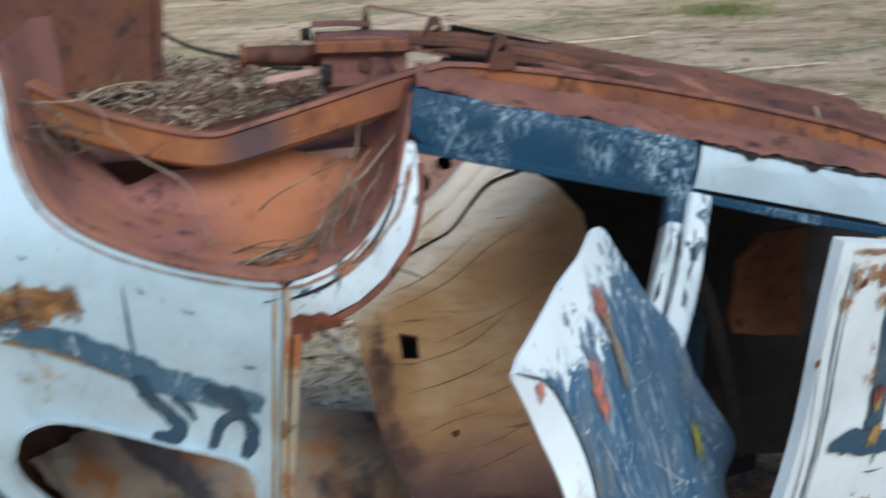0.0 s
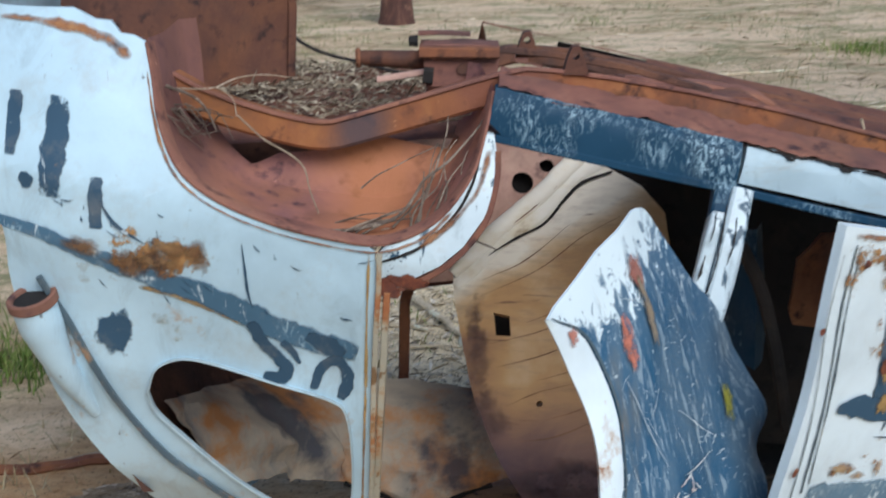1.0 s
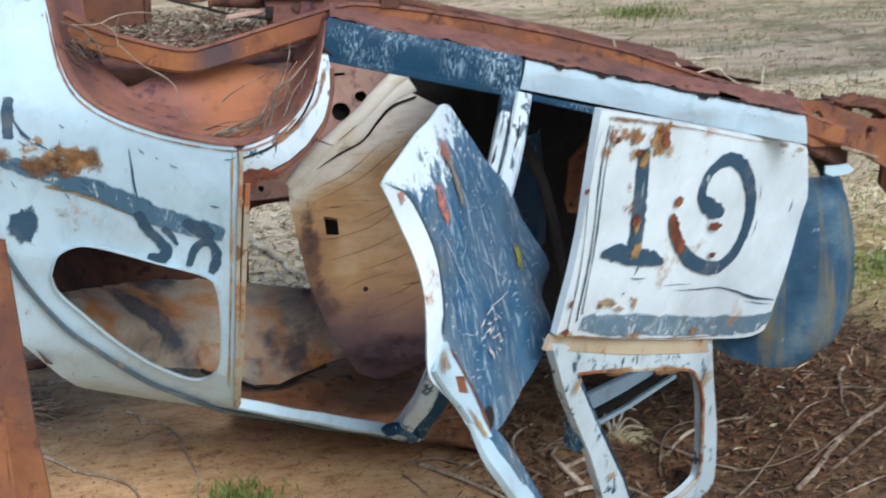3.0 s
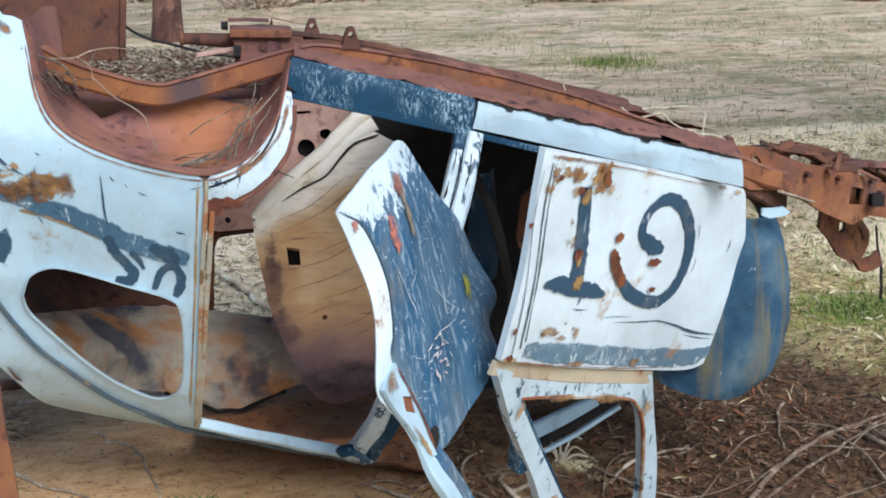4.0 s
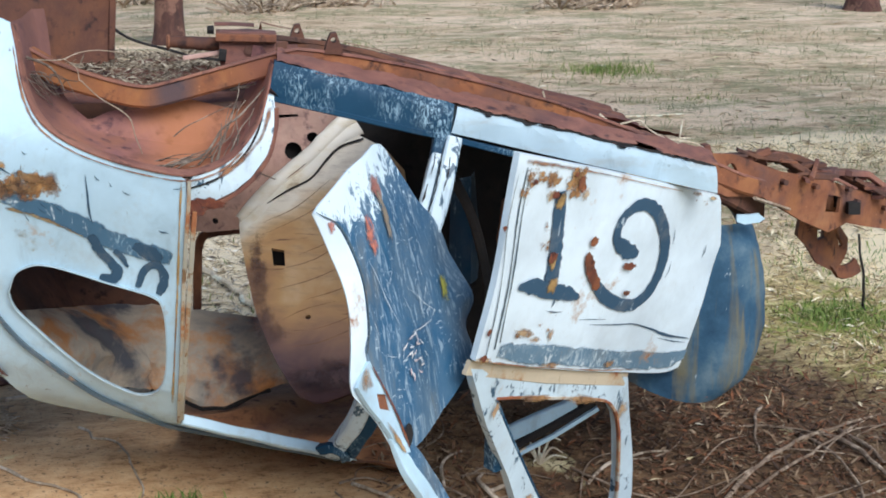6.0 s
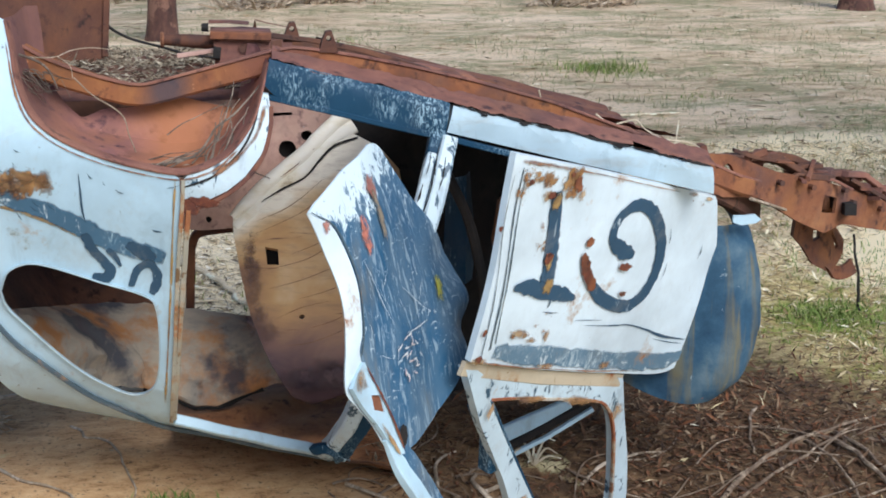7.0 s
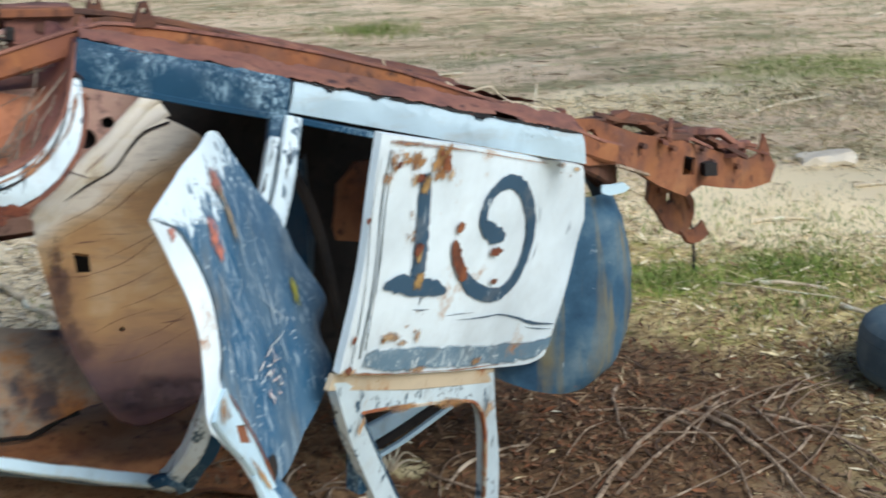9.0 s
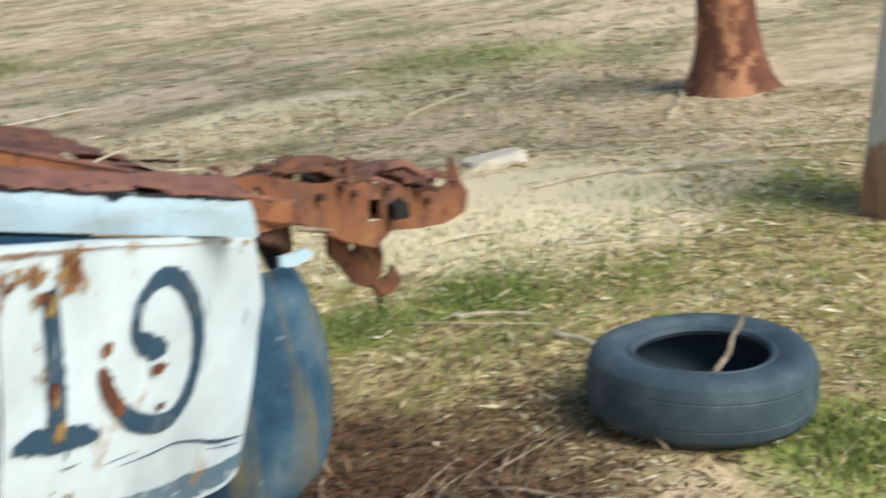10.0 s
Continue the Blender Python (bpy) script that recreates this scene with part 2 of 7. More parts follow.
M_RUST_ROOF = rust_material("red_earth_rust", ((0.16, 0.060, 0.032), (0.36, 0.155, 0.062), (0.50, 0.26, 0.11)), 6.0, 0.6, (0.46, 0.17, 0.05), (0.09, 0.04, 0.028))
# near-black for dark parts; inside the cabin and holes it stands in for shade
M_DARK = rust_material("near_black_and_shade", ((0.006, 0.006, 0.008), (0.012, 0.011, 0.011), (0.028, 0.022, 0.018)), 9.0, 0.5, (0.028, 0.018, 0.014), (0.007, 0.008, 0.010))


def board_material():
    """Seat back: cream vinyl above, tan board, darker purple-brown below; the layer "body" says where."""
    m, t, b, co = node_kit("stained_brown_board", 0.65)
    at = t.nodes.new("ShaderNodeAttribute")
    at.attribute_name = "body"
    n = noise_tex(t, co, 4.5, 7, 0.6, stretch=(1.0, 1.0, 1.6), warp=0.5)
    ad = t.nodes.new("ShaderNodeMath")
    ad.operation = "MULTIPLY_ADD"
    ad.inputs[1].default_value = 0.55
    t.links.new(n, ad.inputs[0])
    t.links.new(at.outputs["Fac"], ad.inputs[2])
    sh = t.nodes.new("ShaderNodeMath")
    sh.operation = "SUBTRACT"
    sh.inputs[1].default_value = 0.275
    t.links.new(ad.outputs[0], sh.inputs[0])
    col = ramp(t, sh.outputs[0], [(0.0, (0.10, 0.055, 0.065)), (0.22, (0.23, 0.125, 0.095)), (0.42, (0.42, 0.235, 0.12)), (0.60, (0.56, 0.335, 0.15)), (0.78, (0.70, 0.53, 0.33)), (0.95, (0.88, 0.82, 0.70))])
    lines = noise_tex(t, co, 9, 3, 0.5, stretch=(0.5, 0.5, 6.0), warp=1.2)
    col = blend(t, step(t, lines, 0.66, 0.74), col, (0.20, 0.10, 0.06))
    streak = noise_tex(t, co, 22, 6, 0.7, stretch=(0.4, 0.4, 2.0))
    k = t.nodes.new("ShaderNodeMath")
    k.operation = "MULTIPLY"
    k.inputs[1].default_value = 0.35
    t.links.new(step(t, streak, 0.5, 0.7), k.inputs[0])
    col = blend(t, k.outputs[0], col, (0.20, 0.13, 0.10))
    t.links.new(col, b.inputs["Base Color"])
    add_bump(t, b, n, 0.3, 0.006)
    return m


def lining_material():
    m, t, b, co = node_kit("mottled_headlining", 0.85)
    n = noise_tex(t, co, 5.0, 9, 0.66, warp=0.15, stretch=(1, 1, 0.7))
    col = ramp(t, n, [(0.28, (0.08, 0.09, 0.10)), (0.36, (0.40, 0.37, 0.33)), (0.46, (0.56, 0.49, 0.39)), (0.60, (0.70, 0.61, 0.47)), (0.76, (0.80, 0.73, 0.60))])
    damp = noise_tex(t, co, 4.2, 7, 0.62, shift=(4, 1, 6))
    col = blend(t, mul(t, step(t, damp, 0.47, 0.60), 0.85), col, (0.66, 0.275, 0.075))
    sooty = noise_tex(t, co, 3.2, 6, 0.6, shift=(2, 8, 3))
    col = blend(t, mul(t, step(t, sooty, 0.50, 0.60), 0.85), col, (0.060, 0.075, 0.11))
    t.links.new(col, b.inputs["Base Color"])
    add_bump(t, b, noise_tex(t, co, 40, 6, 0.6), 0.4, 0.004)
    return m


def cream_material():
    m, t, b, co = node_kit("dirty_cream_vinyl", 0.6)
    n = noise_tex(t, co, 8, 7, 0.65, stretch=(1, 1, 2))
    col = ramp(t, n, [(0.30, (0.46, 0.36, 0.23)), (0.40, (0.78, 0.71, 0.56)), (0.52, (0.86, 0.82, 0.72)), (0.75, (0.90, 0.88, 0.82))])
    t.links.new(col, b.inputs["Base Color"])
    return m


def zone(t, co, x, y, r, edge=0.35):
    """1 inside a patch of earth round (x, y), frayed by noise, 0 outside."""
    mp = t.nodes.new("ShaderNodeMapping")
    mp.vector_type = "TEXTURE"
    mp.inputs["Location"].default_value, mp.inputs["Scale"].default_value = (x, y, 0), (r[0], r[1], 40)
    t.links.new(co, mp.inputs[0])
    g = t.nodes.new("ShaderNodeTexGradient")
    g.gradient_type = "SPHERICAL"
    t.links.new(mp.outputs[0], g.inputs[0])
    s = t.nodes.new("ShaderNodeMath")
    s.operation = "MULTIPLY_ADD"
    s.inputs[1].default_value = 1.0
    n = noise_tex(t, co, 2.4, 7, 0.68)
    t.links.new(g.outputs["Fac"], s.inputs[0])
    t.links.new(n, s.inputs[2])
    return step(t, s.outputs[0], 0.62, 0.62 + edge)


def ground_material():
    m, t, b, co = node_kit("dry_earth", 0.95)
    big = noise_tex(t, co, 0.42, 6, 0.62, stretch=(0.7, 1.6, 1))
    mid = noise_tex(t, co, 2.6, 10, 0.78, stretch=(0.8, 1.3, 1), warp=0.7)
    fine = noise_tex(t, co, 13, 10, 0.82, stretch=(0.7, 1.3, 1))
    speck = noise_tex(t, co, 60, 5, 0.75)
    col = ramp(t, mid, [(0.34, (0.26, 0.19, 0.115)), (0.43, (0.45, 0.335, 0.205)), (0.52, (0.66, 0.51, 0.335)), (0.64, (0.80, 0.645, 0.455))])
    col = blend(t, mul(t, step(t, big, 0.46, 0.58), 0.8), col, (0.82, 0.655, 0.475))
    weeds = noise_tex(t, co, 1.1, 10, 0.80, stretch=(0.8, 1.2, 1), shift=(5, 2, 0), warp=0.5)
    col = blend(t, mul(t, step(t, weeds, 0.49, 0.56), step(t, fine, 0.42, 0.52)), col, (0.265, 0.265, 0.135))
    brown = noise_tex(t, co, 1.3, 10, 0.80, stretch=(0.7, 1.5, 1), shift=(1, 7, 0), warp=0.6)
    col = blend(t, mul(t, step(t, brown, 0.55, 0.64), 0.65), col, (0.225, 0.152, 0.078))
    mossy = zone(t, co, 3.4, 1.7, (3.0, 2.2))
    straw = ramp(t, fine, [(0.38, (0.108, 0.072, 0.026)), (0.45, (0.316, 0.232, 0.072)), (0.52, (0.616, 0.480, 0.224)), (0.60, (0.760, 0.664, 0.328))])
    col = blend(t, mul(t, mossy, 0.85), col, straw)
    green = mul(t, zone(t, co, 3.6, 1.9, (3.2, 1.9)), step(t, noise_tex(t, co, 3.4, 8, 0.75, shift=(4, 1, 0)), 0.50, 0.60))
    col = blend(t, mul(t, green, step(t, speck, 0.36, 0.52)), col, (0.250, 0.296, 0.046))
    # brown litter soil, darkened further to carry the shade under the doors
    col = blend(t, zone(t, co, 1.20, 0.60, (1.55, 1.6)), col, ramp(t, fine, [(0.38, (0.048, 0.027, 0.015)), (0.5, (0.118, 0.066, 0.032)), (0.63, (0.25, 0.155, 0.080))]))
    col = blend(t, zone(t, co, -0.75, 0.45, (1.75, 2.1)), col, ramp(t, fine, [(0.36, (0.264, 0.140, 0.060)), (0.46, (0.512, 0.304, 0.144)), (0.62, (0.640, 0.424, 0.232))]))
    turf = mul(t, zone(t, co, 6.0, 6.9, (1.3, 1.0), 0.3), step(t, fine, 0.40, 0.50))
    col = blend(t, mul(t, turf, 0.55), col, (0.36, 0.40, 0.12))
    for x, y, r in ((2.98, 2.0, 0.42), (2.44, 2.03, 0.36), (2.93, 0.15, 0.42), (4.6, 2.5, 0.7)):
        col = blend(t, mul(t, zone(t, co, x, y, (r, r), 0.3), mul(t, step(t, speck, 0.34, 0.48), 0.85)), col, (0.24, 0.31, 0.050))
    # pale straw behind the wreck, brightened to stand in for sun on it
    col = blend(t, mul(t, zone(t, co, -0.3, 2.9, (1.5, 1.9)), step(t, fine, 0.36, 0.46)), col, (0.80, 0.70, 0.50))
    sand = ramp(t, fine, [(0.32, (0.70, 0.55, 0.35)), (0.42, (0.93, 0.79, 0.53))])
    col = blend(t, step(t, speck, 0.57, 0.64), col, (0.100, 0.068, 0.033))
    # bare sand by the stone, extra pale to stand in for dappled sun
    col = blend(t, zone(t, co, 3.78, 3.0, (1.6, 1.25), 0.22), col, sand)
    col = blend(t, zone(t, co, 4.4, 6.2, (1.8, 0.9), 0.3), col, sand)
    t.links.new(col, b.inputs["Base Color"])
    add_bump(t, b, fine, 0.4, 0.02)
    return m


def random_material(name, tones, rough=0.85, per_island=True):
    m, t, b, co = node_kit(name, rough)
    if per_island:
        g = t.nodes.new("ShaderNodeNewGeometry").outputs["Random Per Island"]
    else:
        g = t.nodes.new("ShaderNodeObjectInfo").outputs["Random"]
    col = ramp(t, g, [(i / max(1, len(tones) - 1), c) for i, c in enumerate(tones)])
    n = noise_tex(t, co, 40, 5, 0.6)
    col = blend(t, step(t, n, 0.45, 0.75), col, tuple(c * 0.55 for c in tones[0]))
    t.links.new(col, b.inputs["Base Color"])
    return m


def bark_material(name, tones, scale=9.0):
    m, t, b, co = node_kit(name, 0.9)
    n = noise_tex(t, co, scale, 9, 0.7, stretch=(1, 1, 0.3), warp=0.5)
    col = ramp(t, n, [(0.3, tones[0]), (0.5, tones[1]), (0.7, tones[2])])
    flake = noise_tex(t, co, scale * 0.45, 7, 0.7, shift=(3, 8, 1))
    col = blend(t, step(t, flake, 0.53, 0.58), col, tuple(min(0.85, c * 1.15 + 0.01) for c in tones[2]))
    t.links.new(col, b.inputs["Base Color"])
    add_bump(t, b, n, 0.8, 0.03)
    return m


def peeling_material():
    """Smooth pale bark over a brown-orange foot, with a ragged line between them."""
    m, t, b, co = node_kit("pale_peeling_bark", 0.85)
    n = noise_tex(t, co, 5, 8, 0.7, stretch=(1, 1, 0.4), warp=0.5)
    pale = ramp(t, n, [(0.3, (0.46, 0.40, 0.33)), (0.5, (0.66, 0.61, 0.54)), (0.7, (0.78, 0.74, 0.68))])
    foot = ramp(t, n, [(0.3, (0.20, 0.10, 0.055)), (0.5, (0.40, 0.22, 0.12)), (0.7, (0.52, 0.36, 0.24))])
    parts = t.nodes.new("ShaderNodeSeparateXYZ")
    t.links.new(co, parts.inputs[0])
    rag = noise_tex(t, co, 6, 7, 0.7, stretch=(1, 1, 0.3), shift=(1, 5, 2))
    s = t.nodes.new("ShaderNodeMath")
    s.operation = "MULTIPLY_ADD"
    s.inputs[1].default_value = -1.2
    t.links.new(rag, s.inputs[0])
    t.links.new(parts.outputs["Z"], s.inputs[2])
    t.links.new(blend(t, step(t, s.outputs[0], -0.40, -0.34), foot, pale), b.inputs["Base Color"])
    add_bump(t, b, n, 0.6, 0.02)
    return m


def tyre_material():
    m, t, b, co = node_kit("dusty_rubber", 0.7)
    n = noise_tex(t, co, 6, 7, 0.65)
    col = ramp(t, n, [(0.3, (0.026, 0.048, 0.068)), (0.52, (0.047, 0.080, 0.108)), (0.75, (0.12, 0.155, 0.175))])
    t.links.new(col, b.inputs["Base Color"])
    add_bump(t, b, noise_tex(t, co, 70, 5, 0.6), 0.25, 0.003)
    return m


M_BOARD, M_LINING, M_CREAM, M_GROUND, M_TYRE = board_material(), lining_material(), cream_material(), ground_material(), tyre_material()
M_LEAF = random_material("dead_leaves", [(0.13, 0.075, 0.04), (0.26, 0.17, 0.09), (0.42, 0.32, 0.19), (0.62, 0.54, 0.40)])
M_GRASS = random_material("short_grass", [(0.085, 0.15, 0.020), (0.16, 0.25, 0.045), (0.36, 0.38, 0.13)])
M_STRAW = random_material("dry_straw", [(0.34, 0.27, 0.15), (0.50, 0.42, 0.26), (0.62, 0.55, 0.38)])
M_TWIG = bark_material("grey_dead_wood", ((0.16, 0.11, 0.075), (0.36, 0.28, 0.20), (0.56, 0.47, 0.37)), 20)
M_TWIG_D = bark_material("dark_dead_wood", ((0.07, 0.05, 0.04), (0.16, 0.125, 0.10), (0.30, 0.25, 0.20)), 20)
M_TWIG_M = bark_material("brown_dead_wood", ((0.10, 0.065, 0.045), (0.23, 0.165, 0.115), (0.38, 0.30, 0.22)), 20)
M_TWIG_P = bark_material("pale_dead_wood", ((0.48, 0.39, 0.27), (0.68, 0.58, 0.42), (0.82, 0.74, 0.60)), 20)
M_BARK = bark_material("red_brown_bark", ((0.06, 0.026, 0.02), (0.19, 0.07, 0.042), (0.40, 0.19, 0.10)), 7)
M_BARK_D = bark_material("dark_red_bark", ((0.035, 0.018, 0.016), (0.085, 0.038, 0.030), (0.16, 0.080, 0.055)), 7)
M_PALE = peeling_material()
M_STONE = bark_material("pale_stone", ((0.70, 0.60, 0.46), (0.84, 0.76, 0.62), (0.90, 0.84, 0.72)), 6)


# ---- mesh helpers ----
def part(name, bm, material, parent=None, label="", smooth=True):
    me = bpy.data.meshes.new(name)
    bm.normal_update()
    bm.to_mesh(me)
    bm.free()
    me.materials.append(material)
    if smooth:
        for p in me.polygons:
            p.use_smooth = True
        me.set_sharp_from_angle(angle=radians(38))
    ob = new(name, me)
    if parent is not None:
        ob.parent = parent
        if parent.type == "EMPTY":
            ob.matrix_parent_inverse = parent.matrix_basis.inverted()
    if label:
        tagged(ob, label)
    return ob


def thing(name, at, label, category, group="", kind=""):
    ob = new(name)
    ob.empty_display_size = 0.1
    ob.matrix_basis = Matrix.Translation(at)
    return tagged(ob, label, category, group, kind)


def spline(pts, n=6):
    """A Catmull-Rom curve through the points."""
    p = [Vector(q) for q in pts]
    p = [p[0] * 2 - p[1], *p, p[-1] * 2 - p[-2]]
    out = []
    for i in range(1, len(p) - 2):
        for k in range(n):
            t = k / n
            a, b, c, d = p[i - 1], p[i], p[i + 1], p[i + 2]
            out.append(0.5 * (2 * b + (c - a) * t + (2 * a - 5 * b + 4 * c - d) * t * t + (3 * b - a - 3 * c + d) * t ** 3))
    out.append(p[-2])
    return out


def sheet(outline, where, holes=(), cell=0.05, thick=0.006, ragged=0.0, back=None, fade=None):
    """A sheet cut out of a 2D outline with holes, bent into place by where(u, v), with thickness along +y or back."""
    bm = bmesh.new()
    edges = []
    for loop in (outline, *holes):
        vs = []
        for q in loop:
            x, y = q[0], q[1]
            if ragged:
                x += ragged * noise.noise(Vector((x * 40, y * 40, 3)))
                y += ragged * noise.noise(Vector((x * 40, y * 40, 9)))
            if not vs or (Vector((x, y, 0)) - vs[-1].co).length > 1e-4:
                vs.append(bm.verts.new((x, y, 0)))
        if (vs[0].co - vs[-1].co).length < 1e-4:
            bm.verts.remove(vs.pop())
        edges += [bm.edges.new((vs[i], vs[(i + 1) % len(vs)])) for i in range(len(vs))]
    bmesh.ops.triangle_fill(bm, use_beauty=True, use_dissolve=False, edges=edges)
    lo = [min(v.co[i] for v in bm.verts) for i in (0, 1)]
    hi = [max(v.co[i] for v in bm.verts) for i in (0, 1)]
    for i in (0, 1):
        k = math.ceil((hi[i] - lo[i]) / cell)
        for j in range(1, k):
            co, no = [0, 0, 0], [0, 0, 0]
            co[i], no[i] = lo[i] + (hi[i] - lo[i]) * j / k, 1
            bmesh.ops.bisect_plane(bm, geom=bm.verts[:] + bm.edges[:] + bm.faces[:], plane_co=co, plane_no=no)
    if fade:
        tag = layer(bm)
        for v in bm.verts:
            v[tag] = fade(v.co.x, v.co.y)
    for v in bm.verts:
        v.co = where(v.co.x, v.co.y)
    way = Vector(back) if back else Vector((0, 1, 0))
    if thick:
        bm.normal_update()
        ret = bmesh.ops.extrude_face_region(bm, geom=bm.faces[:])
        for g in ret["geom"]:
            if isinstance(g, bmesh.types.BMVert):
                g.co += way * thick
    bmesh.ops.recalc_face_normals(bm, faces=bm.faces[:])
    return bm


def tube(pts, radii, sides=7, bm=None, squash=1.0, seed=0):
    """A round tapered stick through the points."""
    bm = bm or bmesh.new()
    rings, n = [], len(pts)
    for i, p in enumerate(pts):
        p = Vector(p)
        d = (Vector(pts[min(i + 1, n - 1)]) - Vector(pts[max(i - 1, 0)])).normalized()
        a = d.orthogonal().normalized() if i == 0 else (last - d * last.dot(d)).normalized()
        last, b = a, d.cross(a)
        r = radii[i] if isinstance(radii, (list, tuple)) else radii
        rings.append([bm.verts.new(p + (a * math.cos(k * 2 * math.pi / sides) + b * squash * math.sin(k * 2 * math.pi / sides)) * r) for k in range(sides)])
    for A, B in zip(rings, rings[1:]):
        for k in range(sides):
            bm.faces.new((A[k], A[(k + 1) % sides], B[(k + 1) % sides], B[k]))
    bm.faces.new(rings[0][::-1])
    bm.faces.new(rings[-1])
    return bm


def beam(pts, wide, high, bm=None, up=(0, 0, 1), dent=0.0):
    """A box-section member along the points: wide across, high along up; each may be a list."""
    bm = bm or bmesh.new()
    rings, n = [], len(pts)
    for i, p in enumerate(pts):
        p = Vector(p)
        d = (Vector(pts[min(i + 1, n - 1)]) - Vector(pts[max(i - 1, 0)])).normalized()
        s = d.cross(Vector(up)).normalized()
        u = s.cross(d)
        w = wide[i] if isinstance(wide, (list, tuple)) else wide
        h = high[i] if isinstance(high, (list, tuple)) else high
        c = min(w, h) * 0.14
        ring = []
        for x, y in ((-w / 2 + c, -h / 2), (w / 2 - c, -h / 2), (w / 2, -h / 2 + c), (w / 2, h / 2 - c), (w / 2 - c, h / 2), (-w / 2 + c, h / 2), (-w / 2, h / 2 - c), (-w / 2, -h / 2 + c)):
            q = p + s * x + u * y
            if dent:
                q += Vector((noise.noise(q * 9), noise.noise(q * 9 + Vector((5, 0, 0))), noise.noise(q * 9 + Vector((0, 5, 0))))) * dent
            ring.append(bm.verts.new(q))
        rings.append(ring)
    m = 8
    for A, B in zip(rings, rings[1:]):
        for k in range(m):
            bm.faces.new((A[k], A[(k + 1) % m], B[(k + 1) % m], B[k]))
    bm.faces.new(rings[0][::-1])
    bm.faces.new(rings[-1])
    bmesh.ops.recalc_face_normals(bm, faces=bm.faces[:])
    return bm


def layer(bm):
    return bm.verts.layers.float.get("body") or bm.verts.layers.float.new("body")


def ribbon(pts, widths, where, lift=0.0025, bm=None, rough=0.25, seed=0):
    """A brushed stroke of paint lying on a surface given by where(u, v), with uneven edges."""
    bm = bm or bmesh.new()
    layer(bm)
    line = spline([Vector((p[0], p[1], 0)) for p in pts], 10)
    n, prev = len(line), None
    for i, p in enumerate(line):
        d = (line[min(i + 1, n - 1)] - line[max(i - 1, 0)]).normalized()
        s = Vector((-d.y, d.x, 0))
        k = i / (n - 1) * (len(widths) - 1)
        j = min(int(k), len(widths) - 2)
        w = (widths[j] + (widths[j + 1] - widths[j]) * (k - j)) / 2
        w1 = w * (1 + rough * noise.noise(Vector((p.x * 60, p.y * 60, seed))))
        w2 = w * (1 + rough * noise.noise(Vector((p.x * 60, p.y * 60, seed + 7))))
        row, end = [], min(1.0, min(i, n - 1 - i) / 3)
        for f, g in ((w1, 0.0), (w1 * 0.6, 0.75), (0, 1.0), (-w2 * 0.6, 0.75), (-w2, 0.0)):
            q = p + s * f
            v = bm.verts.new(where(q.x, q.y, lift))
            v[layer(bm)] = g * (0.4 + 0.6 * end)
            row.append(v)
        if prev:
            for a in range(4):
                bm.faces.new((prev[a], prev[a + 1], row[a + 1], row[a]))
        prev = row
    return bm


def patch(cu, cv, ru, rv, where, lift=0.002, seed=0, ragged=0.35, n=40, full=1.0):
    """An irregular flat blotch on a surface."""
    bm = bmesh.new()
    tag = layer(bm)
    ragged, ru, rv = min(ragged, 0.42), ru * 1.35, rv * 1.35
    mid = bm.verts.new(where(cu, cv, lift))
    mid[tag] = full
    inner, ring = [], []
    for k in range(n):
        a = 2 * math.pi * k / n
        f = 1 + ragged * noise.noise(Vector((math.cos(a) * 1.7 + seed, math.sin(a) * 1.7, seed))) + ragged * 0.4 * noise.noise(Vector((math.cos(a) * 3.4, math.sin(a) * 3.4, seed)))
        inner.append(bm.verts.new(where(cu + ru * f * 0.5 * math.cos(a), cv + rv * f * 0.5 * math.sin(a), lift)))
        inner[-1][tag] = 0.75 * full
        ring.append(bm.verts.new(where(cu + ru * f * math.cos(a), cv + rv * f * math.sin(a), lift)))
    for k in range(n):
        j = (k + 1) % n
        bm.faces.new((mid, inner[k], inner[j]))
        bm.faces.new((inner[k], ring[k], ring[j], inner[j]))
    return bm


def interp(x, xs, ys):
    return float(np.interp(x, xs, ys))


# ---- ground ----
def ground_z(x, y):
    """The lie of the land: level, falling a little towards the near side, with low mounds."""
    k = min(1.0, max(0.0, (0.45 - y) / 0.9))
    z = -0.17 * k * k * (3 - 2 * k)
    z += 0.03 * math.exp(-((x + 0.35) / 0.5) ** 2 - ((y - 0.75) / 0.3) ** 2)
    z -= 0.15 * math.exp(-((x - 0.98) / 0.38) ** 2 - ((y - 0.30) / 0.32) ** 2)
    far = min(1.0, max(0.0, (math.hypot(x, y) - 6) / 20))
    z += 0.018 * noise.noise(Vector((x * 0.9, y * 0.9, 0))) + 0.010 * noise.noise(Vector((x * 3.1, y * 3.1, 4)))
    return z + far * 0.22 * noise.noise(Vector((x * 0.16, y * 0.3, 7)))


def axis(lo, hi, fine, grow, far):
    a = list(np.arange(lo, hi + fine / 2, fine))
    d, up, down = fine, a[-1], a[0]
    while up < far:
        d *= grow
        up, down = up + d, down - d
        a.append(up)
        a.insert(0, down)
    return a


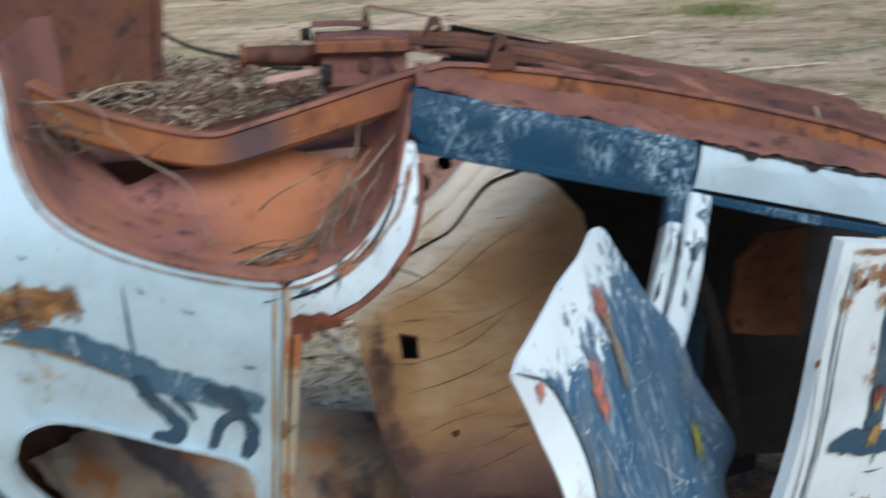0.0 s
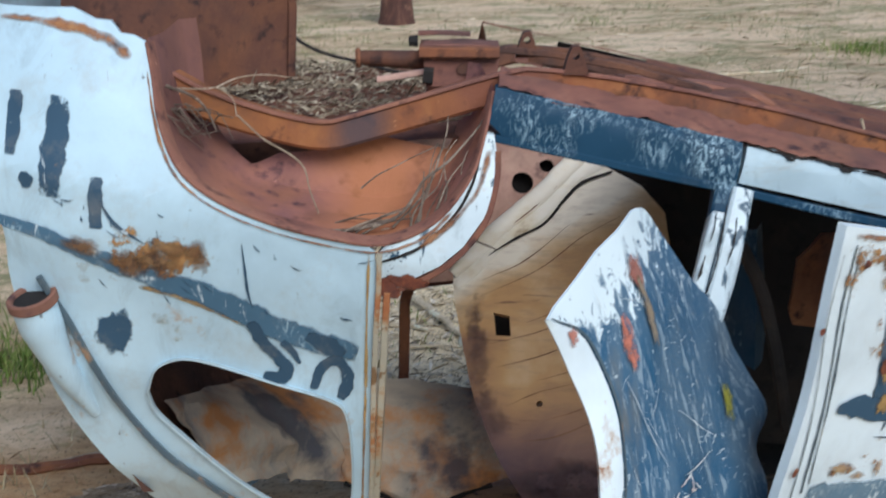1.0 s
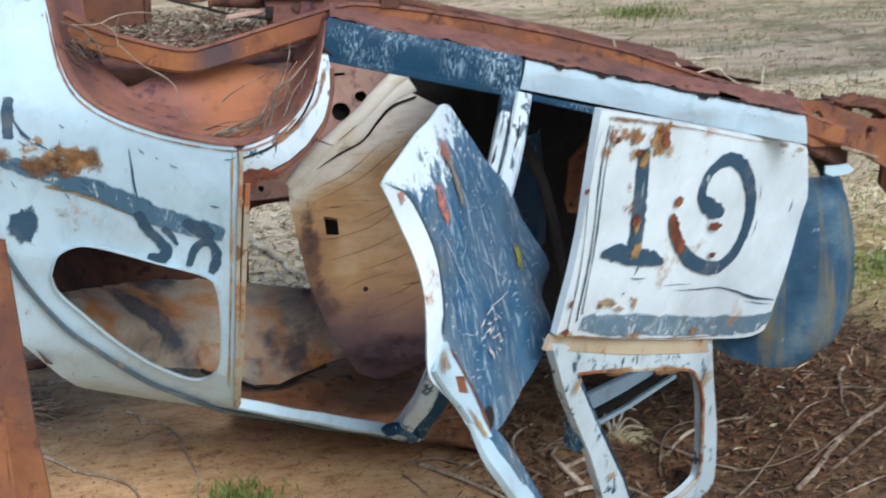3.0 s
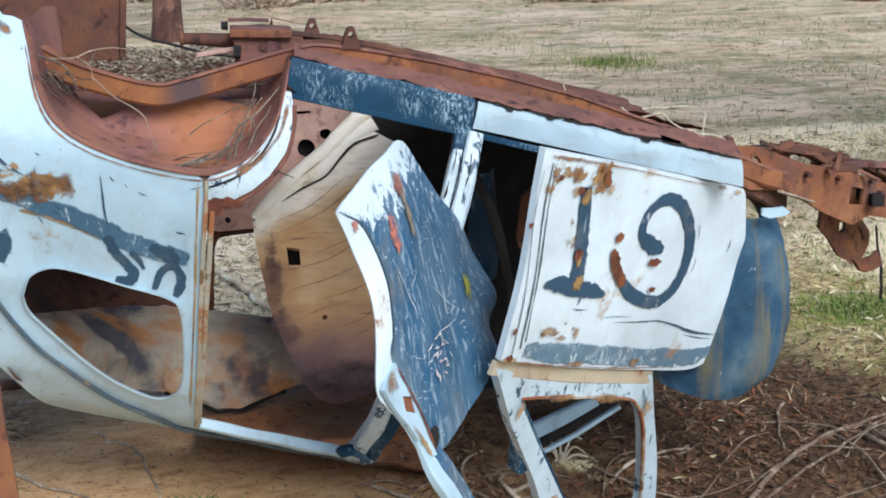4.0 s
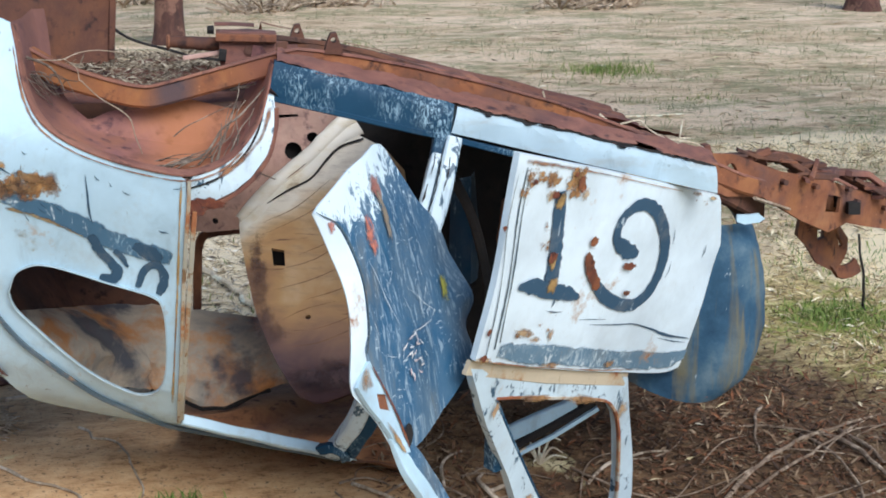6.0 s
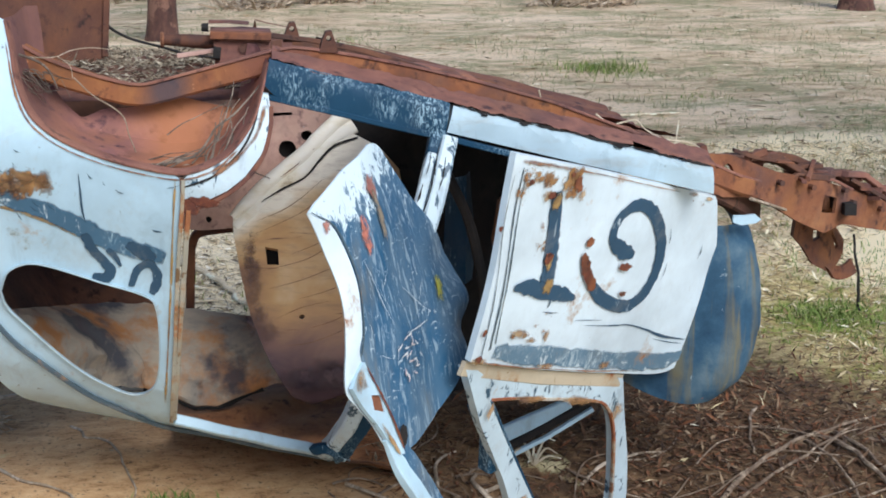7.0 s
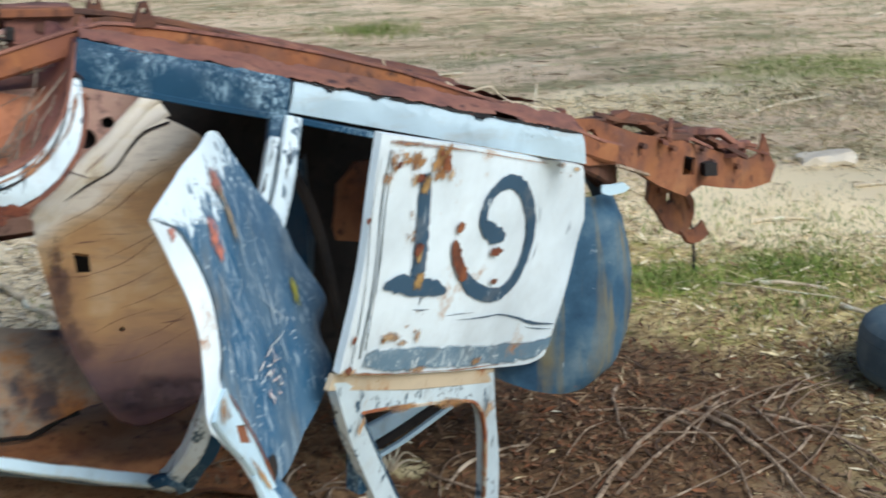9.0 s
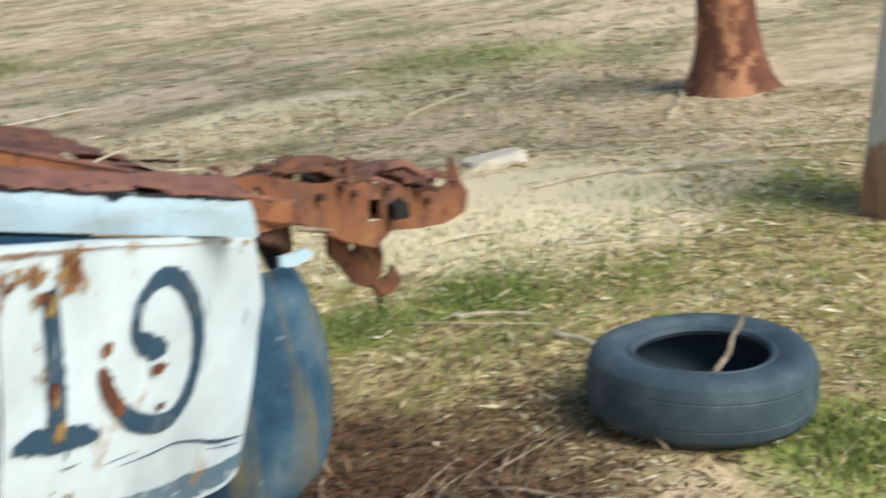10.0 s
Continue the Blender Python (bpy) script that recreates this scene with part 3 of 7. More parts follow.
def build_ground():
    xs, ys = axis(-2.6, 6.4, 0.06, 1.13, 900), axis(-2.4, 7.5, 0.06, 1.13, 900)
    verts = [(x, y, ground_z(x, y) + (0.006 * noise.noise(Vector((x * 14, y * 14, 2))) if abs(x) < 8 and abs(y) < 9 else 0)) for y in ys for x in xs]
    nx = len(xs)
    faces = [(j * nx + i, j * nx + i + 1, (j + 1) * nx + i + 1, (j + 1) * nx + i) for j in range(len(ys) - 1) for i in range(nx - 1)]
    me = bpy.data.meshes.new("ground")
    me.from_pydata(verts, [], faces)
    me.materials.append(M_GROUND)
    for p in me.polygons:
        p.use_smooth = True
    return tagged(new("ground", me), "dry sandy earth with bare patches and leaf litter", "ground", kind="structure")


build_ground()

# ---- the overturned car ----
# Side of the body: u runs forwards along the sill, v down from it towards the roof.
SILL = Vector((0, 0, 1.334))
PITCH = math.atan2(0.309, 1.224)
AX_U, AX_V = Vector((math.cos(PITCH), 0, -math.sin(PITCH))), Vector((-math.sin(PITCH), 0, -math.cos(PITCH)))
SIDE_V = (-0.2, 0, 0.15, 0.32, 0.45, 0.6, 0.7, 0.85, 0.97, 1.08, 1.13, 1.2, 1.3)
SIDE_Y = (0.03, 0, -0.09, -0.135, -0.115, -0.06, -0.03, 0.03, 0.09, 0.19, 0.27, 0.46, 0.8)


def side(u, v, lift=0.0):
    y = interp(v, SIDE_V, SIDE_Y)
    tail = max(0.0, -0.62 - u)
    p = SILL + AX_U * u + AX_V * v
    p.y = y + 0.5 * tail * tail + 0.006 * noise.noise(Vector((u * 6, v * 6, 1))) - lift
    return p


def far_side(u, v, lift=0.0):
    p = side(u, v)
    p.y = 1.34 - p.y + lift
    return p


car = thing("wrecked_car", (0.3, 0.7, 0.0), "old car body lying upside down, faded white and teal, rusted through", "car wreck")

ARCH = spline([(-0.685, 0.04), (-0.655, 0.10), (-0.62, 0.18), (-0.57, 0.25), (-0.50, 0.29), (-0.41, 0.312), (-0.30, 0.322), (-0.18, 0.318), (-0.11, 0.29), (-0.05, 0.235), (-0.01, 0.15), (0.0, 0.07), (0.0, -0.01)], 5)
TAIL = spline([(-0.36, 1.225), (-0.48, 1.10), (-0.58, 1.00), (-0.68, 0.89), (-0.77, 0.76), (-0.83, 0.64), (-0.865, 0.55), (-0.885, 0.45), (-0.95, 0.36), (-1.02, 0.22), (-1.06, 0.06)], 5)
QUARTER_WINDOW = spline([(-0.556, 0.750), (-0.548, 0.690), (-0.515, 0.657), (-0.472, 0.645), (-0.390, 0.650), (-0.304, 0.660), (-0.185, 0.674), (-0.149, 0.703), (-0.121, 0.795), (-0.100, 0.905), (-0.106, 0.965), (-0.140, 1.000), (-0.196, 1.000), (-0.333, 0.940), (-0.455, 0.853), (-0.531, 0.796), (-0.556, 0.750)], 5)


def zoned_rust(name, tones, spots, scale=5.0):
    """Rust with a few large stains of their own at given places."""
    m = rust_material(name, tones, scale)
    t = m.node_tree
    b = t.nodes["Principled BSDF"]
    col = b.inputs["Base Color"].links[0].from_socket
    co = t.nodes.new("ShaderNodeTexCoord").outputs["Object"]
    for x, y, r, tone, k in spots:
        col = blend(t, mul(t, zone(t, co, x, y, r, 0.6), k), col, tone)
    t.links.new(col, b.inputs["Base Color"])
    return m


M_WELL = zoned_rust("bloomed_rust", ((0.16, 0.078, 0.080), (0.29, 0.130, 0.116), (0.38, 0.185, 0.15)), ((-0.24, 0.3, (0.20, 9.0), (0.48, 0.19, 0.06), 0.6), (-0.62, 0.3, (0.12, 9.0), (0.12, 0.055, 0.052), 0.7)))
M_PINK = rust_material("pale_pink_rust", ((0.36, 0.21, 0.18), (0.56, 0.36, 0.30), (0.66, 0.46, 0.38)), 6.0, 0.5, (0.58, 0.36, 0.24), (0.30, 0.19, 0.17))
M_RAIL = zoned_rust("stained_rail_rust", ((0.11, 0.046, 0.030), (0.25, 0.092, 0.040), (0.36, 0.155, 0.06)), ((-0.27, 0.1, (0.10, 9.0), (0.075, 0.058, 0.07), 0.85), (0.0, 0.1, (0.16, 9.0), (0.20, 0.075, 0.05), 0.7)))


def build_body():
    # rear quarter with the wheel arch, the side window and the turn of the roof
    rim = [(q[0], q[1]) for q in ARCH if q[0] < -0.165]
    edge = [(-0.165, 0.325), (-0.145, 0.40), (-0.115, 0.58), (-0.085, 0.78), (-0.05, 0.98), (-0.035, 1.08), (0.05, 1.105), (0.30, 1.118), (0.52, 1.125)]
    foot = [(0.54, 1.165), (0.30, 1.215), (0.0, 1.235), (-0.20, 1.24)]
    loop = rim + edge + foot + [(q[0], q[1]) for q in TAIL] + [(-1.05, 0.05), (-0.95, 0.035), (-0.84, 0.012), (-0.79, 0.022), (-0.76, 0.018), (-0.735, 0.036), (-0.71, 0.034)]
    quarter = part("quarter_panel", sheet(loop, side, [[(q[0], q[1]) for q in QUARTER_WINDOW][:-1]], 0.045, 0.012), M_WHITE, car)
    # dog-leg between wheel arch and door opening
    right = [(q[0], q[1]) for q in ARCH if q[0] > -0.162 and q[1] > 0.055]
    leg = right + [(0.015, 0.068), (0.026, 0.10), (0.034, 0.15), (0.030, 0.217), (0.0, 0.282), (-0.037, 0.327), (-0.076, 0.360), (-0.108, 0.392), (-0.135, 0.405), (-0.150, 0.39), (-0.158, 0.33)]
    part("door_pillar", sheet(leg, side, (), 0.04, 0.03, 0.002), M_PILLAR, car, "white pillar strip along the wheel arch")
    groove = ribbon([(-0.147, 0.342), (-0.114, 0.322), (-0.075, 0.292), (-0.029, 0.226), (-0.009, 0.166), (-0.004, 0.108)], [0.004, 0.006, 0.005, 0.006, 0.004], side, 0.003)
    part("groove", groove, M_DARK, car)
    # rusty seam down the rear pillar, with a pressed bead
    seam = beam([side(u, v, 0.006) for u, v in spline([(-0.155, 0.325), (-0.135, 0.45), (-0.108, 0.62), (-0.072, 0.83), (-0.042, 1.0), (-0.028, 1.09)], 6)], 0.011, 0.014, up=(0, -1, 0), dent=0.003)
    part("pillar_seam", seam, M_SEAM, car, "rust-stained seam down the rear pillar")
    inner = beam([side(u, v, -0.02) for u, v in spline([(-0.125, 0.40), (-0.095, 0.60), (-0.06, 0.83), (-0.025, 1.06)], 6)], 0.014, 0.05, up=(0, -1, 0), dent=0.003)
    part("pillar_jamb", inner, M_SEAM, car)
    # rolled rim of the arch
    bm = bmesh.new()
    rows = []
    for q in ARCH:
        a = side(q[0], q[1], 0.004)
        cx, cz = -0.31, 0.05
        k = Vector((q[0] - cx, q[1] - cz)).normalized()
        rows.append([bm.verts.new(a), bm.verts.new(side(q[0] - k.x * 0.005, q[1] - k.y * 0.005, 0.007)), bm.verts.new(side(q[0] - k.x * 0.010, q[1] - k.y * 0.010, -0.003)), bm.verts.new(side(q[0] - k.x * 0.012, q[1] - k.y * 0.012, -0.04))])
    for A, B in zip(rows, rows[1:]):
        for k in range(3):
            bm.faces.new((A[k], A[k + 1], B[k + 1], B[k]))
    part("arch_rim", bm, M_RUST_P, car, "rusted rolled rim of the wheel arch")
    # wheel well: a dished rusty bowl behind the arch
    bm, rows = bmesh.new(), []
    for q in ARCH:
        a = side(q[0], q[1], -0.02)
        row = []
        for k in range(9):
            f = k / 8
            p = a.copy()
            run, rise = min(1.0, f / 0.5), max(0.0, (f - 0.4) / 0.6)
            p.y += 0.20 * run + 0.05 * rise
            top = 1.228 + 0.018 * math.sin(q[0] * 8 + 1.5) - 0.40 * max(0, -0.40 - q[0]) - 0.35 * max(0, q[0] + 0.15)
            p.z = a.z + 0.02 * run + max(0.0, top - a.z - 0.02) * rise
            p.x += (-0.31 - p.x) * 0.16 * f
            p += Vector((0, 0, 0.012 * noise.noise(p * 6)))
            row.append(bm.verts.new(p))
        rows.append(row)
    for A, B in zip(rows, rows[1:]):
        for k in range(8):
            bm.faces.new((A[k], A[k + 1], B[k + 1], B[k]))
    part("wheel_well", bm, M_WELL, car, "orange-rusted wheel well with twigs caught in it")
    # window rubber / rust lip
    lip = bmesh.new()
    pts = [side(q[0], q[1], 0.003) for q in QUARTER_WINDOW]
    beam(pts, 0.004, 0.016, lip, up=(0, -1, 0), dent=0.002)
    part("window_lip", lip, M_SILL_W, quarter, "thin grey lip round the side window")
    # drip rail line along the roof turn
    bm = beam([side(u, v, 0.010) for u, v in spline([(-0.80, 0.535), (-0.745, 0.605), (-0.68, 0.695), (-0.60, 0.80), (-0.50, 0.895), (-0.38, 0.975), (-0.26, 1.045), (-0.14, 1.09), (-0.03, 1.135), (0.25, 1.16), (0.53, 1.165)], 8)], 0.012, 0.012, up=(0, -1, 0), dent=0.003)
    part("drip_rail", bm, M_LINE, quarter, "dark drip rail along the roof edge")
    # lower edge of the door opening
    bm = beam([side(u, v, -0.005) for u, v in spline([(-0.02, 1.085), (0.15, 1.095), (0.35, 1.10), (0.50, 1.105)], 6)], 0.032, 0.026, up=(0, -0.8, 0.6), dent=0.004)
    part("roof_rail", bm, M_WHITE, car)
    # teal band along the belt line
    bm = ribbon([(-0.93, 0.435), (-0.84, 0.435), (-0.76, 0.445), (-0.64, 0.470), (-0.56, 0.481), (-0.496, 0.489), (-0.421, 0.503), (-0.342, 0.526), (-0.265, 0.541), (-0.155, 0.552)], [0.02, 0.03, 0.035, 0.045, 0.055, 0.055, 0.06, 0.065, 0.06, 0.05], side, 0.003, None, 0.3)
    part("painted_band", bm, M_STRIPE, quarter, "worn dark blue band along the belt line")
    part("rust_edge", ribbon([(q[0] * 1.0, q[1] + 0.012) for q in ARCH[3:-10:4]], [0.004, 0.010, 0.006, 0.006, 0.009, 0.012], side, 0.0035, None, 0.5), M_RUST_EDGE, quarter, "rust creeping from the arch rim")
    part("rust_edge", ribbon([(-0.175, 0.33), (-0.155, 0.45), (-0.125, 0.62), (-0.09, 0.83), (-0.06, 1.02)], [0.010, 0.006, 0.010, 0.006, 0.012], side, 0.0042, None, 0.5), M_RUST_STAIN, quarter, "rust stain beside the pillar seam")
    part("rust_edge", ribbon([(-0.09, 0.305), (-0.035, 0.245), (0.005, 0.17), (0.012, 0.09)], [0.02, 0.02, 0.016, 0.02], side, 0.0045, None, 0.5), M_RUST_EDGE, quarter, "orange rust along the pillar strip")
    part("rust_edge", ribbon([(-0.99, 0.06), (-0.86, 0.045), (-0.76, 0.05), (-0.70, 0.075)], [0.012, 0.025, 0.03, 0.03], side, 0.004, None, 0.6), M_RUST_EDGE, quarter, "flaking rust along the upper edge")
    part("stain", ribbon([(-0.611, 0.506), (-0.538, 0.508), (-0.463, 0.520), (-0.378, 0.545)], [0.014, 0.020, 0.016, 0.004], side, 0.0025, None, 0.4), M_RUST_STAIN, quarter, "pale ochre run below the band")
    rim2 = beam([side(u, v, -0.01) for u, v in spline([(0.030, 0.10), (0.038, 0.15), (0.034, 0.22), (0.004, 0.287), (-0.033, 0.334), (-0.072, 0.370), (-0.115, 0.402)], 6)], 0.012, 0.02, up=(0, -1, 0), dent=0.003)
    part("pillar_flange", rim2, M_RUST, car, "rusty inner flange of the pillar strip")
    part("rust_patch", patch(-0.085, 0.372, 0.045, 0.018, side, 0.004, 8.8, 0.7), M_RUST_SPOT, quarter, "dark rust eating the foot of the pillar strip")
    part("rust_patch", patch(-0.125, 0.392, 0.025, 0.022, side, 0.0046, 5.5, 0.7), M_RUST_SPOT, quarter, "dark rust eating the foot of the pillar strip")
    # rust run across the band
    for i, (u, v, ru, rv) in enumerate(((-0.620, 0.458, 0.05, 0.028), (-0.565, 0.440, 0.05, 0.022), (-0.500, 0.408, 0.026, 0.030), (-0.485, 0.425, 0.020, 0.022), (-0.555, 0.408, 0.040, 0.014), (-0.72, 0.44, 0.04, 0.02))):
        part("rust_patch", patch(u, v, ru, rv, side, 0.0045 + i * 0.0008, i * 3.1, 0.75), M_RUST_RUN, quarter, "ochre rust bleeding through the paint")
    part("rust_bloom", patch(-0.57, 0.43, 0.13, 0.055, side, 0.0040, 12.4, 0.45, 40, 0.7), M_RUST_VEIN, quarter, "veined ochre rust creeping through the paint")
    part("crease", ribbon([(-0.419, 0.367), (-0.401, 0.426), (-0.390, 0.464), (-0.375, 0.498)], [0.002, 0.006, 0.006, 0.002], side, 0.004), M_STROKE, quarter)
    part("crease", ribbon([(-0.70, 0.345), (-0.66, 0.385), (-0.60, 0.41)], [0.004, 0.010, 0.004], side, 0.004), M_STROKE, quarter)
    rq = random.Random(31)
    for _ in range(26):
        u, v, a, l = rq.uniform(-0.80, -0.19), rq.uniform(0.34, 0.52), rq.uniform(-0.5, 1.6), rq.uniform(0.008, 0.035)
        part("scratch", ribbon([(u, v), (u + l * 0.5 * math.cos(a), v + l * 0.5 * math.sin(a) + 0.002), (u + l * math.cos(a), v + l * math.sin(a))], [0.0008, rq.uniform(0.002, 0.006), 0.0008], side, 0.0036, None, 0.8), M_STROKE, quarter)
    part("stain", patch(-0.50, 0.575, 0.15, 0.045, side, 0.0024, 6.1, 0.4, 40, 0.45), M_RUST_STAIN, quarter, "pale ochre stain below the band")
    part("stain", patch(-0.70, 0.50, 0.08, 0.03, side, 0.0024, 2.1, 0.4, 40, 0.5), M_RUST_STAIN, quarter, "pale ochre stain below the band")
    # brushed marks, plain strokes only
    for pts, w in (([(-0.905, 0.18), (-0.89, 0.30)], [0.03, 0.035, 0.03]), ([(-0.815, 0.17), (-0.80, 0.36)], [0.05, 0.06, 0.055]), ([(-0.715, 0.30), (-0.70, 0.40)], [0.03, 0.035, 0.03]), ([(-0.865, 0.335), (-0.835, 0.34)], [0.03, 0.04, 0.03])):
        part("painted_stroke", ribbon(pts, w, side, 0.003, None, 0.35), M_STROKE, quarter, "dark blue brushed paint bar")
    part("painted_stroke", patch(-0.64, 0.625, 0.03, 0.04, side, 0.003, 4.4, 0.8), M_STROKE, quarter, "small dark blue paint blot")
    # two upside-down painted letters, the first running out of the band
    for pts, w in (([(-0.375, 0.530), (-0.342, 0.571), (-0.310, 0.597), (-0.287, 0.620), (-0.297, 0.645), (-0.330, 0.643)], [0.030, 0.030, 0.030, 0.036, 0.036, 0.022]), ([(-0.306, 0.560), (-0.282, 0.579), (-0.262, 0.603)], [0.022, 0.020, 0.008]), ([(-0.225, 0.656), (-0.223, 0.618), (-0.210, 0.588), (-0.187, 0.579), (-0.168, 0.599), (-0.162, 0.633), (-0.170, 0.664)], [0.022, 0.025, 0.026, 0.028, 0.028, 0.030, 0.022])):
        part("painted_letter", ribbon(pts, w, side, 0.0045), M_STROKE, quarter, "upside-down letter in dark blue brush paint")
    part("painted_stroke", ribbon([(-0.26, 0.535), (-0.215, 0.548), (-0.180, 0.562)], [0.028, 0.046, 0.034], side, 0.0040), M_STROKE, quarter, "dark blue end of the brushed band")
    # tail skin running back to the far side
    bm, rows = bmesh.new(), []
    for q in TAIL:
        a = side(q[0], q[1], -0.004)
        row = []
        for k in range(11):
            f = k / 10
            p = a.lerp(Vector((a.x + 0.05, 1.34 - a.y, a.z)), f)
            s = math.sin(math.pi * f)
            p.x -= 0.05 * s
            p.z += -0.02 * s
            row.append(bm.verts.new(p))
        rows.append(row)
    for j, (A, B) in enumerate(zip(rows, rows[1:])):
        for k in range(10):
            if not (1 <= k <= 8 and 4 <= j <= 17):
                bm.faces.new((A[k], A[k + 1], B[k + 1], B[k]))
    part("tail_skin", bm, M_WHITE, car, "white tail with the empty rear window opening")
    # rusted sheet added inside the tail above the lining, dark as its shade
    bm, rows = bmesh.new(), []
    for i in range(7):
        z = 0.35 + 0.13 * i
        x = interp(z, (0.35, 0.386, 0.507, 0.638, 0.8, 1.2), (-0.69, -0.715, -0.79, -0.85, -0.90, -0.92))
        rows.append([bm.verts.new((x + 0.065 * k / 8 + 0.01 * noise.noise(Vector((k, i, 2))), (0.10 + 0.30 * (i == 0)) + (1.23 - 0.30 * (i == 0)) * k / 8, z)) for k in range(9)])
    for A, B in zip(rows, rows[1:]):
        for k in range(8):
            bm.faces.new((A[k], A[k + 1], B[k + 1], B[k]))
    part("tail_inner", bm, M_RUST_D, car, "rusted steel inside the tail, darkened for the shade there")
    # roof, a shallow dish on the ground
    bm, rows = bmesh.new(), []
    for i in range(17):
        u = -0.02 + i * 0.047
        v0 = 1.145 if u > -0.2 else 1.145 - (u + 0.2) ** 2 * 1.2
        row = []
        for k in range(17):
            f = k / 16
            p = side(u, v0)
            s = math.sin(math.pi * f)
            q = Vector((p.x, p.y + (1.60 - 2 * p.y) * f, p.z - 0.17 * s ** 1.4 + 0.015 * noise.noise(Vector((u * 5, f * 6, 2)))))
            q.z = max(q.z, p.z - 0.07 - 0.3 * max(0.0, q.y - 0.5))
            if q.y > 0.55:
                q.z = min(q.z, 0.17 - 0.30 * (min(q.y, 0.95) - 0.55))
            q.z = max(q.z, ground_z(q.x, q.y) + 0.006) + 0.010 * noise.noise(Vector((u * 11, f * 9, 6)))
            row.append(bm.verts.new(q))
        rows.append(row)
    for A, B in zip(rows, rows[1:]):
        for k in range(16):
            bm.faces.new((A[k], A[k + 1], B[k + 1], B[k]))
    part("roof", bm, M_RUST_ROOF, car, "rusted inside of the roof lying on the earth")
    # far side: quarter, front half closed by a door in near-black, for shade
    loop = [(q[0], q[1]) for q in ARCH] + [(0.05, 0.1), (0.0, 0.30), (-0.02, 0.42), (-0.22, 0.47), (-0.15, 0.75), (-0.08, 1.05), (-0.05, 1.12), (-0.3, 1.16)] + [(q[0], q[1]) for q in TAIL] + [(-1.05, 0.02)]
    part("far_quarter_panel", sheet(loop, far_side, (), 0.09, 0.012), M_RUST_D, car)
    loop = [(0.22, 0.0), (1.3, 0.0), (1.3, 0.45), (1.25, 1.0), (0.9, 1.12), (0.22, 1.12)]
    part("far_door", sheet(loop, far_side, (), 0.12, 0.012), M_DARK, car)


def build_sill():
    def sill_face(u, v):
        p = SILL + AX_U * u + AX_V * v
        p.y = -0.020 - 0.004 * math.sin(v * 30) + (0.012 if v < -0.008 else 0.0) + 0.005 * noise.noise(Vector((u * 9, v * 20, 5)))
        return p
    top = [(u, -0.018 + 0.004 * noise.noise(Vector((u * 25, 1, 1)))) for u in np.arange(0.0, 0.505, 0.02)]
    part("rear_sill", sheet(top + [(0.505, 0.06), (0.5, 0.074), (0.03, 0.072), (0.0, 0.05)], sill_face, (), 0.03, 0.05, 0.003), M_SILL, car, "teal sill scraped down to pale paint")
    top = [(u, -0.012 + 0.006 * noise.noise(Vector((u * 22, 4, 1)))) for u in np.arange(0.509, 1.285, 0.02)]
    part("front_sill", sheet(top + [(1.285, 0.058), (0.9, 0.060), (0.509, 0.062)], sill_face, (), 0.03, 0.05, 0.003), M_SILL_W, car, "faded white sill with a ragged rusty edge")
    bm = beam([sill_face(u, 0.078) + Vector((0, 0.012, 0)) for u in np.arange(0.02, 1.13, 0.07)], 0.028, 0.016, dent=0.004)
    gap = [(u, -0.014 + 0.006 * noise.noise(Vector((u * 16, 2, 5)))) for u in np.arange(0.53, 1.27, 0.035)]
    wide = [max(0.001, 0.006 + 0.016 * noise.noise(Vector((u * 21, 7, 3)))) for u, v in gap]
    part("sill_gap", ribbon(gap, wide, lambda u, v, lift=0.0: sill_face(u, v) - Vector((0, lift + 0.003, 0)), 0.002, None, 0.9), M_DARK, car, "ragged dark rust gap along the sill")
    part("sill_lip", bm, M_SILL, car, "dark lower lip of the sill")
    # door posts between the openings
    for pts, w in (([(0.489, 0.100), (0.488, 0.157), (0.488, 0.217), (0.482, 0.270)], [0.002, 0.004, 0.003, 0.003]), ([(0.471, 0.115), (0.470, 0.150), (0.468, 0.175)], [0.001, 0.003, 0.001]), ([(0.464, 0.200), (0.462, 0.235), (0.460, 0.25)], [0.002, 0.006, 0.002]), ([(0.512, 0.12), (0.514, 0.17), (0.510, 0.21)], [0.001, 0.004, 0.001])):
        part("pillar_groove", ribbon(pts, w, side, 0.001, None, 0.9), M_DARK, car)
    bm = beam([side(u, v, -0.03) for u, v in spline([(0.518, 0.080), (0.513, 0.2), (0.503, 0.35), (0.492, 0.55)], 5)], 0.044, 0.05, up=(0, -1, 0), dent=0.006)
    part("centre_pillar", bm, M_PILLAR, car, "flaking white centre pillar")
    bm = beam([side(u, v, -0.034) for u, v in spline([(0.478, 0.128), (0.475, 0.2), (0.464, 0.35), (0.455, 0.55)], 5)], 0.026, 0.05, up=(0, -1, 0), dent=0.008)
    part("pillar_return", bm, M_PILLAR, car, "narrow flaking white edge of the centre pillar")
    bm = beam([side(u, v, -0.045) for u, v in spline([(0.492, 0.072), (0.488, 0.11), (0.488, 0.25), (0.478, 0.45)], 5)], [0.060 - 0.0022 * i for i in range(16)], 0.04, up=(0, -1, 0), dent=0.006)
    part("pillar_gusset", bm, M_SILL, car, "dark teal gusset behind the pillar top")
    bm = beam([side(u, v, -0.02) for u, v in spline([(0.485, 0.56), (0.47, 0.8), (0.46, 0.95), (0.44, 1.10)], 5)], 0.045, 0.06, up=(0, -1, 0), dent=0.005)
    part("pillar_foot", bm, M_PILLAR, car)
